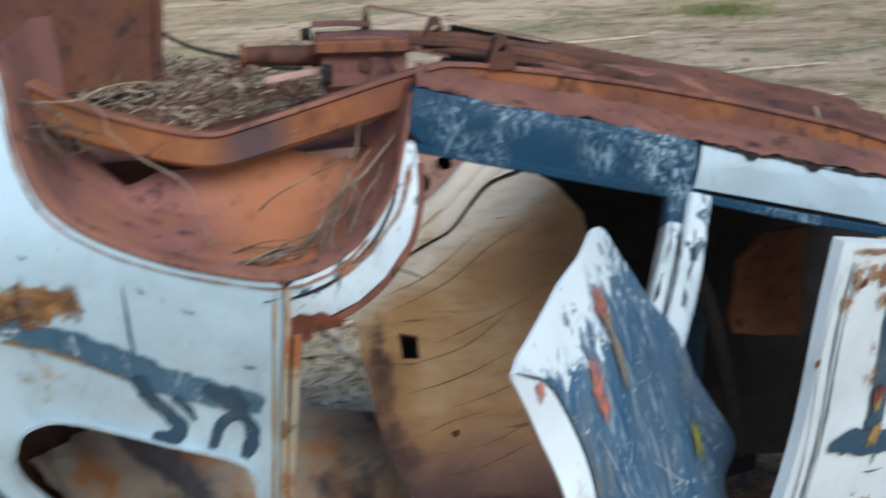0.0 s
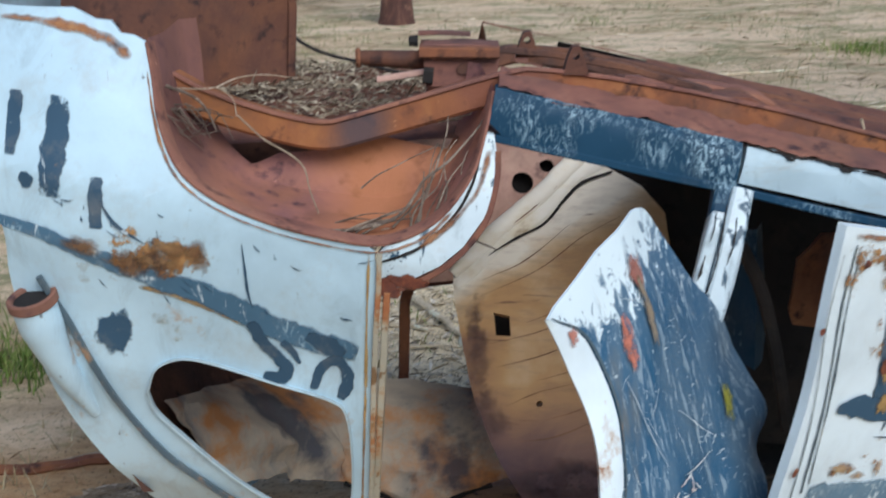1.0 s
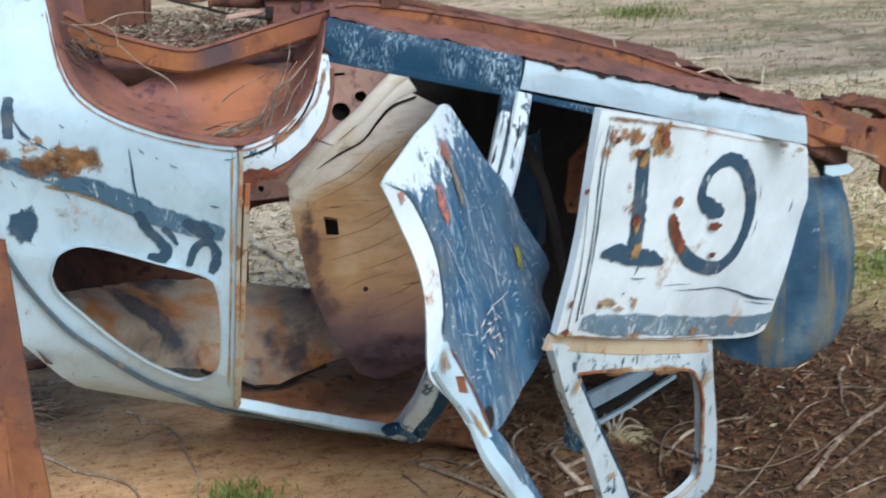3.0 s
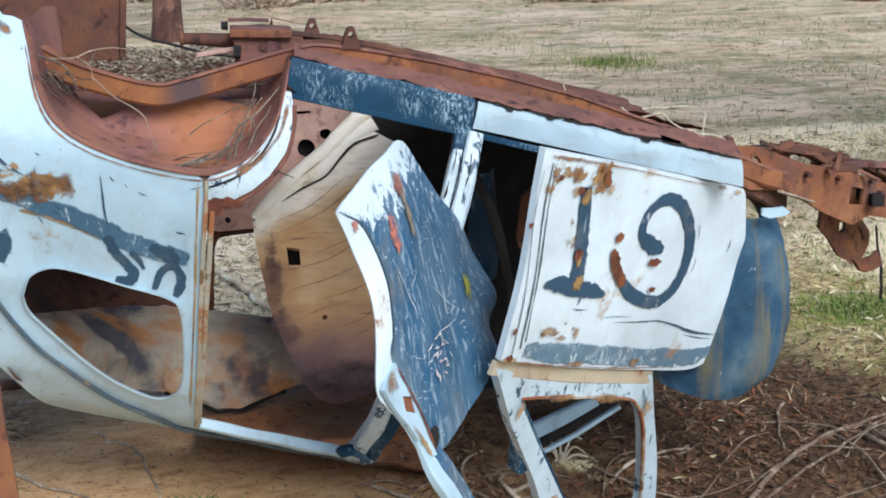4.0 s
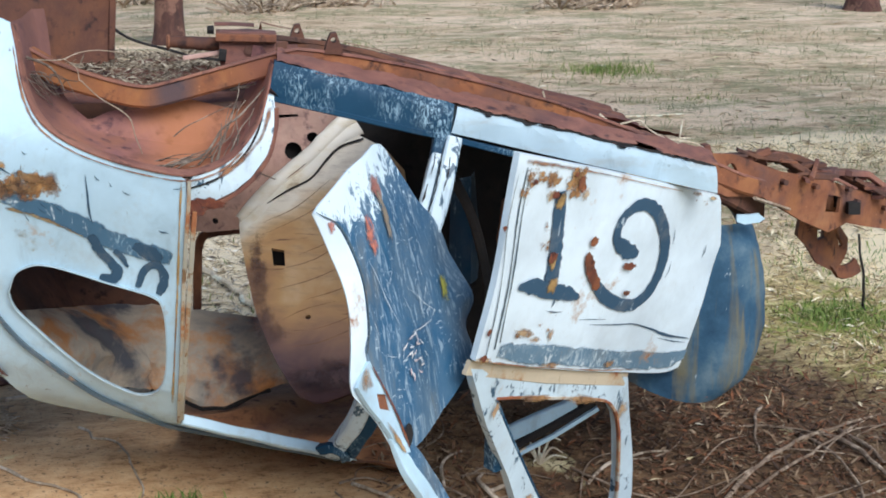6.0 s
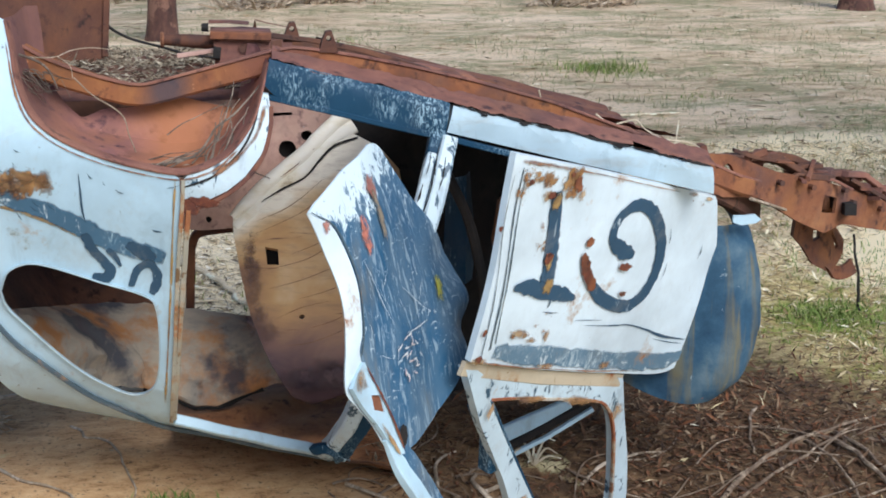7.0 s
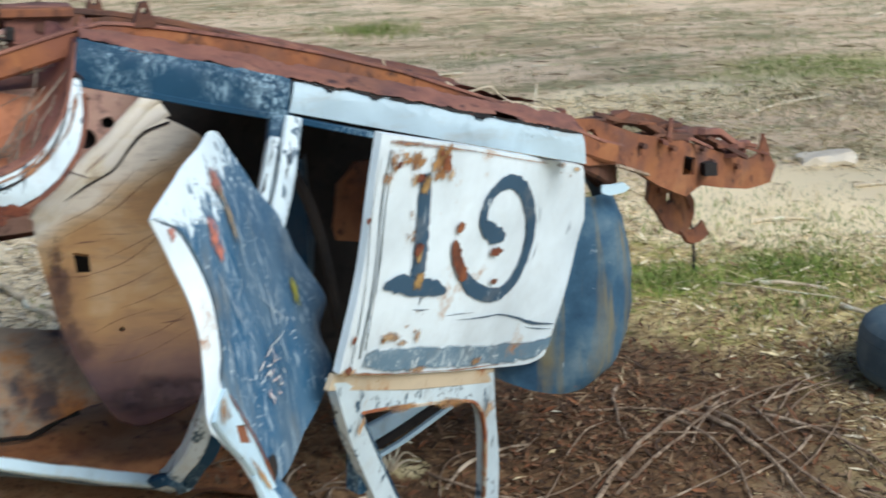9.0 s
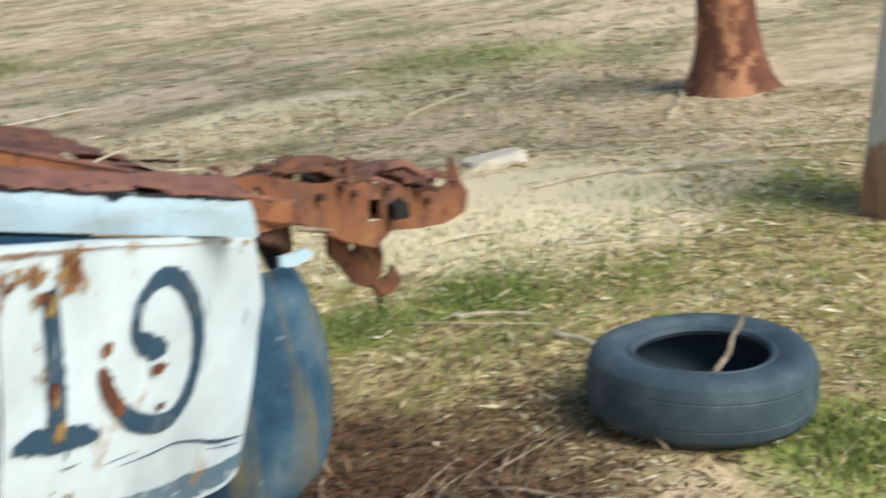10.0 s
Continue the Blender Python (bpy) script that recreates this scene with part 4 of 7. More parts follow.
    bm = beam([side(u, v, -0.03) for u, v in spline([(0.522, 0.60), (0.508, 0.8), (0.500, 0.95), (0.488, 1.10)], 5)], 0.045, 0.05, up=(0, -1, 0), dent=0.005)
    part("pillar_channel", bm, M_SILL, car, "dark teal channel behind the pillar foot")
    bm = beam([side(u, v, 0.012) for u, v in spline([(0.395, 1.085), (0.42, 1.065), (0.455, 1.075), (0.475, 1.105)], 4)], 0.030, 0.03, up=(0, -1, 0), dent=0.010)
    part("pillar_joint", bm, M_SILL, car, "crumpled dark teal joint at the roof rail")
    # rusted flanges along the top edge, torn and curled
    for j, (y0, y1, z0, z1, mat) in enumerate(((-0.005, 0.10, 0.018, 0.045, M_RUST_P), (0.10, 0.30, 0.03, 0.012, M_RUST), (0.30, 0.52, 0.05, 0.02, M_RUST_P))):
        bm, prev = bmesh.new(), None
        for i in range(90):
            u = 0.005 + i * 1.27 / 89
            row = []
            for k in range(5):
                f = k / 4
                p = SILL + AX_U * u - AX_V * (z0 + (z1 - z0) * f)
                wob = 0.010 * noise.noise(Vector((u * 11, f * 3, j * 5))) + (0.007 * noise.noise(Vector((u * 38, f, j))) if k in (0, 4) else 0)
                p += Vector((0, y0 + (y1 - y0) * f + wob, wob))
                row.append(bm.verts.new(p))
            if prev:
                gap = noise.noise(Vector((u * 7, j * 2.0, 8))) > 0.22 and j == 0
                for k in range(1 if gap else (4 if j > 0 and u < 0.34 else 0), 4):
                    bm.faces.new((prev[k], prev[k + 1], row[k + 1], row[k]))
            prev = row
        part("floor_flange", bm, mat, car, "torn rusty floor flange")
    # floor pan
    bm, rows = bmesh.new(), []
    for i in range(40):
        u = 0.0 + i * 1.28 / 39
        row = []
        for k in range(26):
            f = k / 25
            rib = 0.012 * (math.sin(f * 40) > 0.2)
            p = SILL + AX_U * u - AX_V * (0.0 + rib + 0.012 * noise.noise(Vector((u * 5, f * 5, 3))))
            p.y = 0.13 + 1.19 * f
            row.append(bm.verts.new(p))
        rows.append(row)
    for A, B in zip(rows, rows[1:]):
        for k in range(25):
            bm.faces.new((A[k], A[k + 1], B[k + 1], B[k]))
    gone = [f for f in bm.faces if (lambda c: c.x < 0.44 and 0.20 < c.y < 1.26 and noise.noise(c * 6) < 0.5)(f.calc_center_median())]
    bmesh.ops.delete(bm, geom=gone, context="FACES")
    part("floor_pan", bm, M_RUST, car, "rusted floor pan facing the sky")


def rail_points(dy, lift=0.0):
    pts = [(-0.78, 0.10, 1.438), (-0.70, 0.10, 1.392), (-0.58, 0.09, 1.322), (-0.48, 0.085, 1.285), (-0.40, 0.085, 1.262), (-0.34, 0.085, 1.252), (-0.28, 0.085, 1.263), (-0.05, 0.10, 1.320), (0.04, 0.10, 1.340), (0.12, 0.12, 1.338), (0.4, 0.14, 1.285), (0.8, 0.17, 1.175), (1.2, 0.21, 1.02), (1.40, 0.28, 0.93), (1.60, 0.50, 0.855), (1.82, 0.76, 0.775), (2.05, 0.90, 0.70), (2.22, 0.96, 0.66)]
    return [(x, y + dy * (1 if x < 1.3 else 0.9), z + lift) for x, y, z in pts]


def build_chassis():
    chassis = part("chassis_rail", beam(spline(rail_points(0), 2), 0.05, 0.06, dent=0.0025), M_RAIL, car, "rusty box-section chassis rail kicked up over the axle")
    # upper lip of the near rail
    part("rail_lip", beam([(x, y - 0.026, z + 0.031) for x, y, z in spline(rail_points(0), 2)], 0.01, 0.008, dent=0.002), M_RUST_P, chassis)
    part("chassis_rail", beam(spline([(x, y, z) for x, y, z in rail_points(0.92, -0.055)][:12], 5), 0.05, 0.05, dent=0.008), M_RUST_D, car)
    # raised ridge of the tunnel
    part("tunnel_ridge", beam(spline([(0.30, 0.58, 1.262), (0.46, 0.6, 1.240), (0.62, 0.6, 1.208), (0.69, 0.6, 1.160), (0.82, 0.6, 1.115), (1.1, 0.6, 1.05)], 5), [0.10] * 26, [0.05] * 26, dent=0.012), M_RUST_P, car)
    hump = [(0.372, 1.252), (0.428, 1.256), (0.581, 1.252), (0.621, 1.227), (0.703, 1.183), (0.79, 1.158), (0.78, 1.10), (0.38, 1.19)]
    part("floor_hump", sheet(hump, lambda u, v: Vector((u, 0.42 + 0.02 * noise.noise(Vector((u * 8, v * 8, 5))), v)), (), 0.05, 0.16, 0.003), M_RUST, car, "raised rusty hump of the floor")
    # brackets standing on the rail
    for x, y, z, mat in ((0.168, 0.09, 1.370, M_RUST_BOOT), (0.085, 0.42, 1.366, M_RUST_BOOT), (1.30, 0.3, 1.0, M_RUST)):
        loop = [(-0.026, 0), (0.026, 0), (0.018, 0.030), (0.009, 0.058), (-0.007, 0.056), (-0.017, 0.033)]
        hole = [(0.008 * math.cos(a), 0.038 + 0.008 * math.sin(a)) for a in np.arange(0, 6.2, 0.8)]
        part("bracket", sheet(loop, lambda u, v, o=(x, y, z): Vector((o[0] + u, o[1], o[2] + v - 0.012)), [hole], 0.05, 0.045), mat, chassis, smooth=False)
    # rear cross-member box beyond the floor
    box = part("rear_crossmember", beam([(-0.14, 0.34, 1.352), (-0.06, 0.34, 1.354), (0.016, 0.34, 1.345)], 0.12, 0.10, dent=0.006), M_RUST_P, car, "rusty rear cross-member box")
    part("crossmember_lid", beam([(-0.15, 0.33, 1.392), (0.02, 0.33, 1.384)], 0.15, 0.022, dent=0.003), M_RUST_O, box, "ochre-rusted lid")
    part("bolt_hole", tube([(-0.06, 0.279, 1.352), (-0.06, 0.274, 1.352)], 0.012, 12), M_RUST_D, box)
    pipe = part("pipe", tube([(-0.285, 0.36, 1.372), (-0.22, 0.36, 1.368), (-0.13, 0.36, 1.362)], [0.016, 0.019, 0.021], 12), M_RUST_BOOT, box, "dark brown pipe stub")
    ring = [(-0.286, 0.36 + 0.017 * math.cos(a), 1.372 + 0.017 * math.sin(a)) for a in np.arange(0, 6.6, 0.4)]
    part("pipe_mouth", tube(ring, 0.006, 6), M_RUST_O, pipe)
    part("bar", beam([(-0.245, 0.30, 1.332), (-0.19, 0.30, 1.338), (-0.14, 0.30, 1.346)], 0.02, 0.012, dent=0.003), M_PINK, box, "pale scraped bar under the pipe")
    part("clamp", beam([(-0.142, 0.27, 1.343), (-0.122, 0.27, 1.340)], 0.04, 0.034, dent=0.005), M_DARK, box)
    part("bar", beam([(-0.155, 0.38, 1.420), (-0.10, 0.38, 1.420), (-0.04, 0.38, 1.414)], 0.02, 0.010, dent=0.003), M_RUST_P, box)
    part("bar_end", tube([(-0.175, 0.36, 1.405), (-0.155, 0.36, 1.405)], [0.011, 0.013], 8), M_DARK, box)
    part("bar", beam([(0.016, 0.40, 1.375), (0.14, 0.44, 1.36), (0.30, 0.48, 1.32), (0.5, 0.5, 1.255)], 0.035, 0.016, dent=0.006), M_RUST_D, box)
    # inner bulkhead plate with round holes under the floor
    def plate(u, v):
        return Vector((u, 1.22 + 0.012 * noise.noise(Vector((u * 8, v * 8, 3))), v))
    circle = lambda cx, cz, r: [(cx + r * math.cos(a), cz + r * math.sin(a)) for a in np.arange(0, 6.2, 0.45)]
    loop = [(-0.30, 0.70), (-0.265, 0.635), (-0.20, 0.625), (-0.05, 0.635), (0.10, 0.68), (0.38, 0.86), (0.37, 1.17), (-0.2, 1.20), (-0.26, 0.95)]
    part("bulkhead_plate", sheet(loop, plate, [circle(0.10, 0.905, 0.031), circle(0.168, 0.952, 0.019), circle(-0.175, 0.662, 0.011), [(0.05, 1.02), (0.12, 1.025), (0.12, 1.037), (0.05, 1.032)]], 0.06, 0.01, 0.004), M_PINK, car, "pinkish rusted inner plate with round holes")
    # added near-black plates that give the bulkhead holes their shade
    part("hole_shade_plate", sheet([(0.02, 0.84), (0.24, 0.88), (0.24, 1.06), (0.02, 1.06)], lambda u, v: Vector((u, 1.27, v)), (), 0.1, 0.01), M_DARK, car)
    part("hole_shade_plate", sheet([(-0.21, 0.635), (-0.14, 0.64), (-0.14, 0.70), (-0.21, 0.70)], lambda u, v: Vector((u, 1.25, v)), (), 0.1, 0.01), M_DARK, car)
    # front end: torn outer part of the rail
    def torn(u, v):
        a = Vector((1.26, 0.20, 1.03)).lerp(Vector((2.30, 0.99, 0.69)), u)
        return a + Vector((0.0, -0.035 + 0.02 * noise.noise(Vector((u * 9, v * 20, 3))), v))
    loop = [(-0.02, 0.01), (0.1, 0.03), (0.3, 0.012), (0.5, 0.02), (0.7, 0.01), (0.86, 0.0), (0.93, 0.025), (0.96, 0.10), (1.0, 0.03), (1.03, 0.0), (1.0, -0.06), (0.86, -0.095), (0.62, -0.11), (0.52, -0.15), (0.40, -0.13), (0.22, -0.08), (0.08, -0.10), (-0.02, -0.09)]
    holes = [[(0.10 + 0.022 * math.cos(a), -0.025 + 0.028 * math.sin(a)) for a in np.arange(0, 6.2, 0.6)], [(0.50, -0.085), (0.57, -0.08), (0.575, -0.025), (0.51, -0.025)]]
    part("front_rail_plate", sheet(loop, torn, holes, 0.05, 0.012, 0.006, back=(-0.5, 0.85, 0)), M_RUST_O, chassis, "torn orange-rusted front rail plate")
    for i, (u0, u1, dz, dy, w) in enumerate(((0.18, 0.55, 0.035, 0.03, 0.05), (0.45, 0.85, 0.03, 0.06, 0.06), (0.30, 0.66, 0.05, 0.09, 0.035), (0.62, 0.88, 0.055, 0.02, 0.03))):
        a, b = torn(u0, dz), torn(u1, dz - 0.01)
        part("torn_strip", beam([a + Vector((0, dy, 0)), a.lerp(b, 0.35) + Vector((0, dy + 0.02, 0.015)), a.lerp(b, 0.7) + Vector((0, dy - 0.01, -0.008)), b + Vector((0, dy, 0.008))], w, 0.022, dent=0.014), (M_RUST_D, M_RUST, M_RUST_D, M_RUST_P)[i], chassis)
    rs = random.Random(23)
    for i in range(34):
        u = rs.uniform(0.12, 0.9)
        c = torn(u, rs.uniform(0.0, 0.045)) + Vector((rs.uniform(-0.03, 0.03), rs.uniform(0.0, 0.16), 0))
        d = Vector((rs.gauss(0.8, 0.4), rs.gauss(0.5, 0.4), rs.gauss(0, 0.25))).normalized() * rs.uniform(0.03, 0.09)
        part("torn_scrap", beam([c - d, c + Vector((0, 0, rs.uniform(-0.01, 0.02))), c + d], rs.uniform(0.012, 0.045), rs.uniform(0.006, 0.02), dent=0.012), rs.choice((M_RUST, M_RUST_D, M_RUST_P, M_RUST_O)), chassis)
    for u, v in ((0.64, -0.03), (0.60, 0.005), (0.78, -0.03), (0.3, -0.02), (0.44, -0.01)):
        part("bolt", tube([torn(u, v) + Vector((0.012, -0.02, 0)), torn(u, v) + Vector((0.0, 0.02, 0))], 0.010, 6), M_RUST_D, chassis, smooth=False)
    part("cross_tube", tube([torn(0.60, -0.05) + Vector((0.01, -0.05, 0)), torn(0.62, -0.06) + Vector((0.02, 0.1, 0)), torn(0.62, -0.06) + Vector((0.0, 0.5, 0.02))], 0.027, 4), M_DARK, chassis, "dark end of a cross tube")
    part("hanging_bracket", sheet([(0, 0), (0.12, 0.02), (0.20, -0.02), (0.19, -0.10), (0.24, -0.20), (0.19, -0.235), (0.10, -0.19), (0.05, -0.12), (-0.01, -0.06)], lambda u, v: Vector((1.80 + u, 0.82 + u * 0.8 + 0.02 * noise.noise(Vector((u * 20, v * 20, 1))), 0.70 + v)), [[(0.09, -0.06), (0.13, -0.06), (0.13, -0.10), (0.09, -0.10)]], 0.04, 0.03, 0.008), M_RUST_O, chassis, "crumpled rusty hanger below the rail")
    for pts, w in (([(1.93, 0.95, 0.54), (1.97, 0.98, 0.49), (2.05, 1.03, 0.458), (2.12, 1.08, 0.462)], 0.05), ([(1.88, 0.90, 0.60), (1.95, 0.97, 0.53), (2.00, 1.00, 0.475)], 0.035), ([(2.0, 1.0, 0.63), (2.06, 1.06, 0.56), (2.02, 1.03, 0.50)], 0.04), ([(1.84, 0.86, 0.68), (1.92, 0.94, 0.66), (2.02, 1.02, 0.655)], 0.05)):
        part("torn_hanger", beam(spline([Vector(p) for p in pts], 3), w, 0.012, up=(0.6, -0.7, 0.3), dent=0.022), M_RUST_O, chassis)
    part("loose_strip", tube(spline([(1.42, 0.2, 0.90), (1.6, 0.42, 0.82), (1.78, 0.66, 0.735)], 5), 0.006, 5), M_TWIG, chassis)
    # tall rusted panel of the boot floor, standing up behind the axle
    def boot(u, v):
        return Vector((u, 0.62 + 0.10 * math.sin((u + 0.9) * 3) + 0.02 * noise.noise(Vector((u * 5, v * 5, 2))), v))
    loop = [(-0.98, 1.22), (-0.82, 1.24), (-0.66, 1.27), (-0.52, 1.265), (-0.47, 1.29), (-0.475, 1.36), (-0.455, 1.45), (-0.46, 1.75), (-0.98, 1.75)]
    part("boot_panel", sheet(loop, boot, (), 0.07, 0.008, 0.005), M_RUST_BOOT, car, "tall brown-rusted boot panel, rust darkened for its shade")
    part("boot_edge", beam([boot(-0.47, 1.29), boot(-0.46, 1.45), boot(-0.462, 1.75)], 0.02, 0.02, up=(0, 1, 0), dent=0.006), M_RUST_BOOT, car)
    # boot floor that carries the litter
    bm, rows = bmesh.new(), []
    for i in range(18):
        row = []
        for k in range(14):
            x, y = -0.95 + i * 0.058, 0.16 + k * 0.085
            row.append(bm.verts.new((x, y, 1.225 + 0.02 * noise.noise(Vector((x * 5, y * 5, 2))))))
        rows.append(row)
    for A, B in zip(rows, rows[1:]):
        for k in range(13):
            bm.faces.new((A[k], A[k + 1], B[k + 1], B[k]))
    part("boot_floor", bm, M_RUST, car)


# Front door: h forwards along the door, b down it, n out of its face.
DOOR_O, DOOR_N = Vector((0.581, -0.4822, 1.1677)), Vector((0.5942, -0.7673, -0.2411))
DOOR_H, DOOR_B = Vector((0.7281, 0.6406, -0.244)), Vector((-0.3417, 0.0305, -0.9393))


def on_door(u, v, lift=0.0):
    bulge = 0.014 * max(0.0, math.sin(math.pi * min(1, max(0, v / 0.62)))) + 0.007 * noise.noise(Vector((u * 4, v * 4, 6)))
    return DOOR_O + DOOR_H * u + DOOR_B * v + DOOR_N * (bulge + lift)


def flat_door(u, v, lift=0.0):
    return DOOR_O + DOOR_H * u + DOOR_B * v + DOOR_N * lift


def build_front_door():
    back = -DOOR_N
    loop = [(0.0, 0.0), (0.35, 0.0), (0.7, 0.004), (0.985, 0.008)] + [(q[0], q[1]) for q in spline([(1.0, 0.02), (1.045, 0.09), (1.082, 0.15), (1.12, 0.23), (1.15, 0.31), (1.176, 0.39), (1.184, 0.45), (1.176, 0.51), (1.145, 0.55), (1.085, 0.573), (1.0, 0.58), (0.88, 0.582), (0.761, 0.581)], 4)] + [(0.45, 0.574), (0.128, 0.557), (0.07, 0.30), (0.03, 0.12)]
    door = part("front_door", sheet(loop, on_door, (), 0.05, 0.020, 0.001, back), M_DOOR, car, "white front door hanging open, upside-down number brushed on it")
    # folded shut-edge: a hem with dark broken lines on either side of it
    for k, (pts, w) in enumerate((([(0.048, 0.03), (0.072, 0.15), (0.108, 0.275), (0.148, 0.40), (0.185, 0.52)], [0.003, 0.006, 0.003, 0.007, 0.006]), ([(0.062, 0.03), (0.088, 0.15), (0.122, 0.275), (0.160, 0.40), (0.196, 0.50)], [0.002, 0.003, 0.006, 0.003, 0.004]), ([(0.020, 0.05), (0.046, 0.19), (0.086, 0.31), (0.128, 0.43), (0.16, 0.54)], [0.001, 0.003, 0.002, 0.004, 0.003]))):
        part("edge_line", ribbon(pts, w, on_door, 0.003 + 0.0004 * k, None, 0.6, k), M_LINE, door, "dark worn line along the folded hem")
    # blue band near the belt line, and thin dark lines on the dents above it
    part("painted_band", ribbon([(0.205, 0.525), (0.35, 0.530), (0.6, 0.536), (0.85, 0.538), (1.05, 0.532), (1.155, 0.50)], [0.05, 0.072, 0.070, 0.072, 0.068, 0.03], on_door, 0.003, None, 0.3), M_BAND, door, "worn blue band along the belt line")
    for pts, w in (([(0.55, 0.433), (0.68, 0.427), (0.776, 0.422), (0.893, 0.436), (0.984, 0.451), (1.112, 0.456)], [0.001, 0.004, 0.004, 0.007, 0.011, 0.002]), ([(0.50, 0.421), (0.56, 0.416), (0.625, 0.413)], [0.001, 0.003, 0.001]), ([(0.94, 0.462), (1.02, 0.468), (1.10, 0.470)], [0.001, 0.004, 0.001]), ([(0.33, 0.40), (0.37, 0.402), (0.41, 0.40)], [0.001, 0.004, 0.001]), ([(0.345, 0.355), (0.352, 0.375), (0.348, 0.39)], [0.002, 0.008, 0.002]), ([(0.80, 0.12), (0.815, 0.15), (0.82, 0.17)], [0.001, 0.004, 0.001]), ([(0.845, 0.22), (0.85, 0.25), (0.845, 0.275)], [0.001, 0.004, 0.001]), ([(1.00, 0.155), (1.005, 0.18), (1.0, 0.20)], [0.001, 0.005, 0.001])):
        part("dent_line", ribbon(pts, w, on_door, 0.003, None, 0.6), M_STROKE, door)
    # painted figure: a barred stroke and a hooked loop
    part("painted_digit", ribbon([(0.214, 0.075), (0.240, 0.137), (0.271, 0.228), (0.306, 0.33)], [0.050, 0.062, 0.066, 0.072], on_door, 0.004, None, 0.15), M_STROKE, door, "brushed blue upright stroke")
    part("painted_digit", ribbon([(0.168, 0.340), (0.228, 0.334), (0.32, 0.342), (0.40, 0.348), (0.462, 0.357)], [0.018, 0.052, 0.058, 0.050, 0.014], on_door, 0.0048, None, 0.25), M_STROKE, door, "brushed blue serif")
    hook = [(0.650, 0.210), (0.610, 0.207), (0.570, 0.198), (0.527, 0.182)]
    part("painted_digit", ribbon(hook, [0.024, 0.055, 0.058, 0.034], on_door, 0.0046, None, 0.2), M_STROKE, door, "brushed blue blot at the hook's end")
    bow = [(0.533, 0.190), (0.517, 0.150), (0.527, 0.110), (0.561, 0.080), (0.614, 0.069), (0.684, 0.089), (0.751, 0.140), (0.792, 0.205), (0.800, 0.274), (0.779, 0.330), (0.729, 0.361), (0.658, 0.364), (0.573, 0.344), (0.503, 0.308)]
    part("painted_digit", ribbon(bow, [0.040, 0.036, 0.038, 0.042, 0.044, 0.052, 0.054, 0.056, 0.056, 0.054, 0.048, 0.046, 0.048, 0.034], on_door, 0.004, None, 0.12), M_STROKE, door, "brushed blue hooked loop")
    for i, (u, v, ru, rv, k) in enumerate(((0.17, 0.045, 0.12, 0.040, 0.62), (0.27, 0.045, 0.06, 0.055, 0.75), (0.075, 0.075, 0.035, 0.07, 0.55), (0.29, 0.475, 0.10, 0.020, 0.6), (0.36, 0.44, 0.05, 0.05, 0.45), (0.22, 0.19, 0.05, 0.10, 0.40), (0.62, 0.29, 0.06, 0.05, 0.36), (0.90, 0.03, 0.10, 0.02, 0.45))):
        part("rust_bloom", patch(u, v, ru, rv, on_door, 0.0050 + 0.0003 * (i % 3), i * 1.7 + 9, 0.42, 40, k), M_RUST_VEIN, door, "veined ochre rust creeping through the paint")
    ochre = ((0.27, 0.030, 0.030, 0.026), (0.177, 0.088, 0.026, 0.016), (0.322, 0.070, 0.016, 0.020), (0.274, 0.466, 0.044, 0.014), (0.337, 0.484, 0.026, 0.010), (0.392, 0.466, 0.014, 0.022), (0.150, 0.552, 0.040, 0.012), (0.738, 0.553, 0.030, 0.014), (0.86, 0.014, 0.03, 0.008), (0.95, 0.018, 0.02, 0.006), (0.45, 0.560, 0.05, 0.010))
    for i, (u, v, ru, rv) in enumerate(ochre):
        part("rust_patch", patch(u, v, ru, rv, on_door, 0.0055 + 0.0006 * (i % 4), i * 2.3, 0.7), M_RUST_PATCH, door, "blistered ochre rust patch")
    part("rust_spot", ribbon([(0.412, 0.226), (0.440, 0.250), (0.466, 0.278), (0.496, 0.305), (0.526, 0.330)], [0.022, 0.050, 0.050, 0.048, 0.024], on_door, 0.0078, None, 0.5, 3), M_RUST_SPOT, door, "long dark red rust spot eaten through the paint")
    red = ((0.427, 0.190, 0.018, 0.015), (0.623, 0.248, 0.030, 0.013), (0.660, 0.326, 0.018, 0.008), (0.264, 0.247, 0.018, 0.018), (0.285, 0.040, 0.014, 0.020), (0.190, 0.085, 0.016, 0.012), (0.090, 0.062, 0.010, 0.010), (0.300, 0.055, 0.012, 0.014), (0.250, 0.022, 0.010, 0.008), (0.03, 0.19, 0.008, 0.008), (0.125, 0.47, 0.008, 0.010), (0.148, 0.545, 0.016, 0.010))
    for i, (u, v, ru, rv) in enumerate(red):
        part("rust_spot", patch(u, v, ru, rv, on_door, 0.0082 + 0.0004 * (i % 3), i * 1.9 + 40, 0.5), M_RUST_SPOT, door, "dark red rust spot eaten through the paint")
    for i, (u, v, ru, rv) in enumerate(((0.308, 0.327, 0.026, 0.026), (0.278, 0.262, 0.018, 0.030), (0.225, 0.10, 0.022, 0.022))):
        part("rust_stain", patch(u, v, ru, rv, on_door, 0.0075, i * 3.7 + 60, 0.5), M_RUST_STAIN, door, "yellow-brown rust run over the brushed paint")
    part("rust_edge", ribbon([(0.02, 0.014), (0.2, 0.010), (0.45, 0.010), (0.8, 0.014)], [0.018, 0.014, 0.004, 0.006], on_door, 0.004, None, 0.6), M_RUST_EDGE, door, "ochre rust along the door's upper edge")
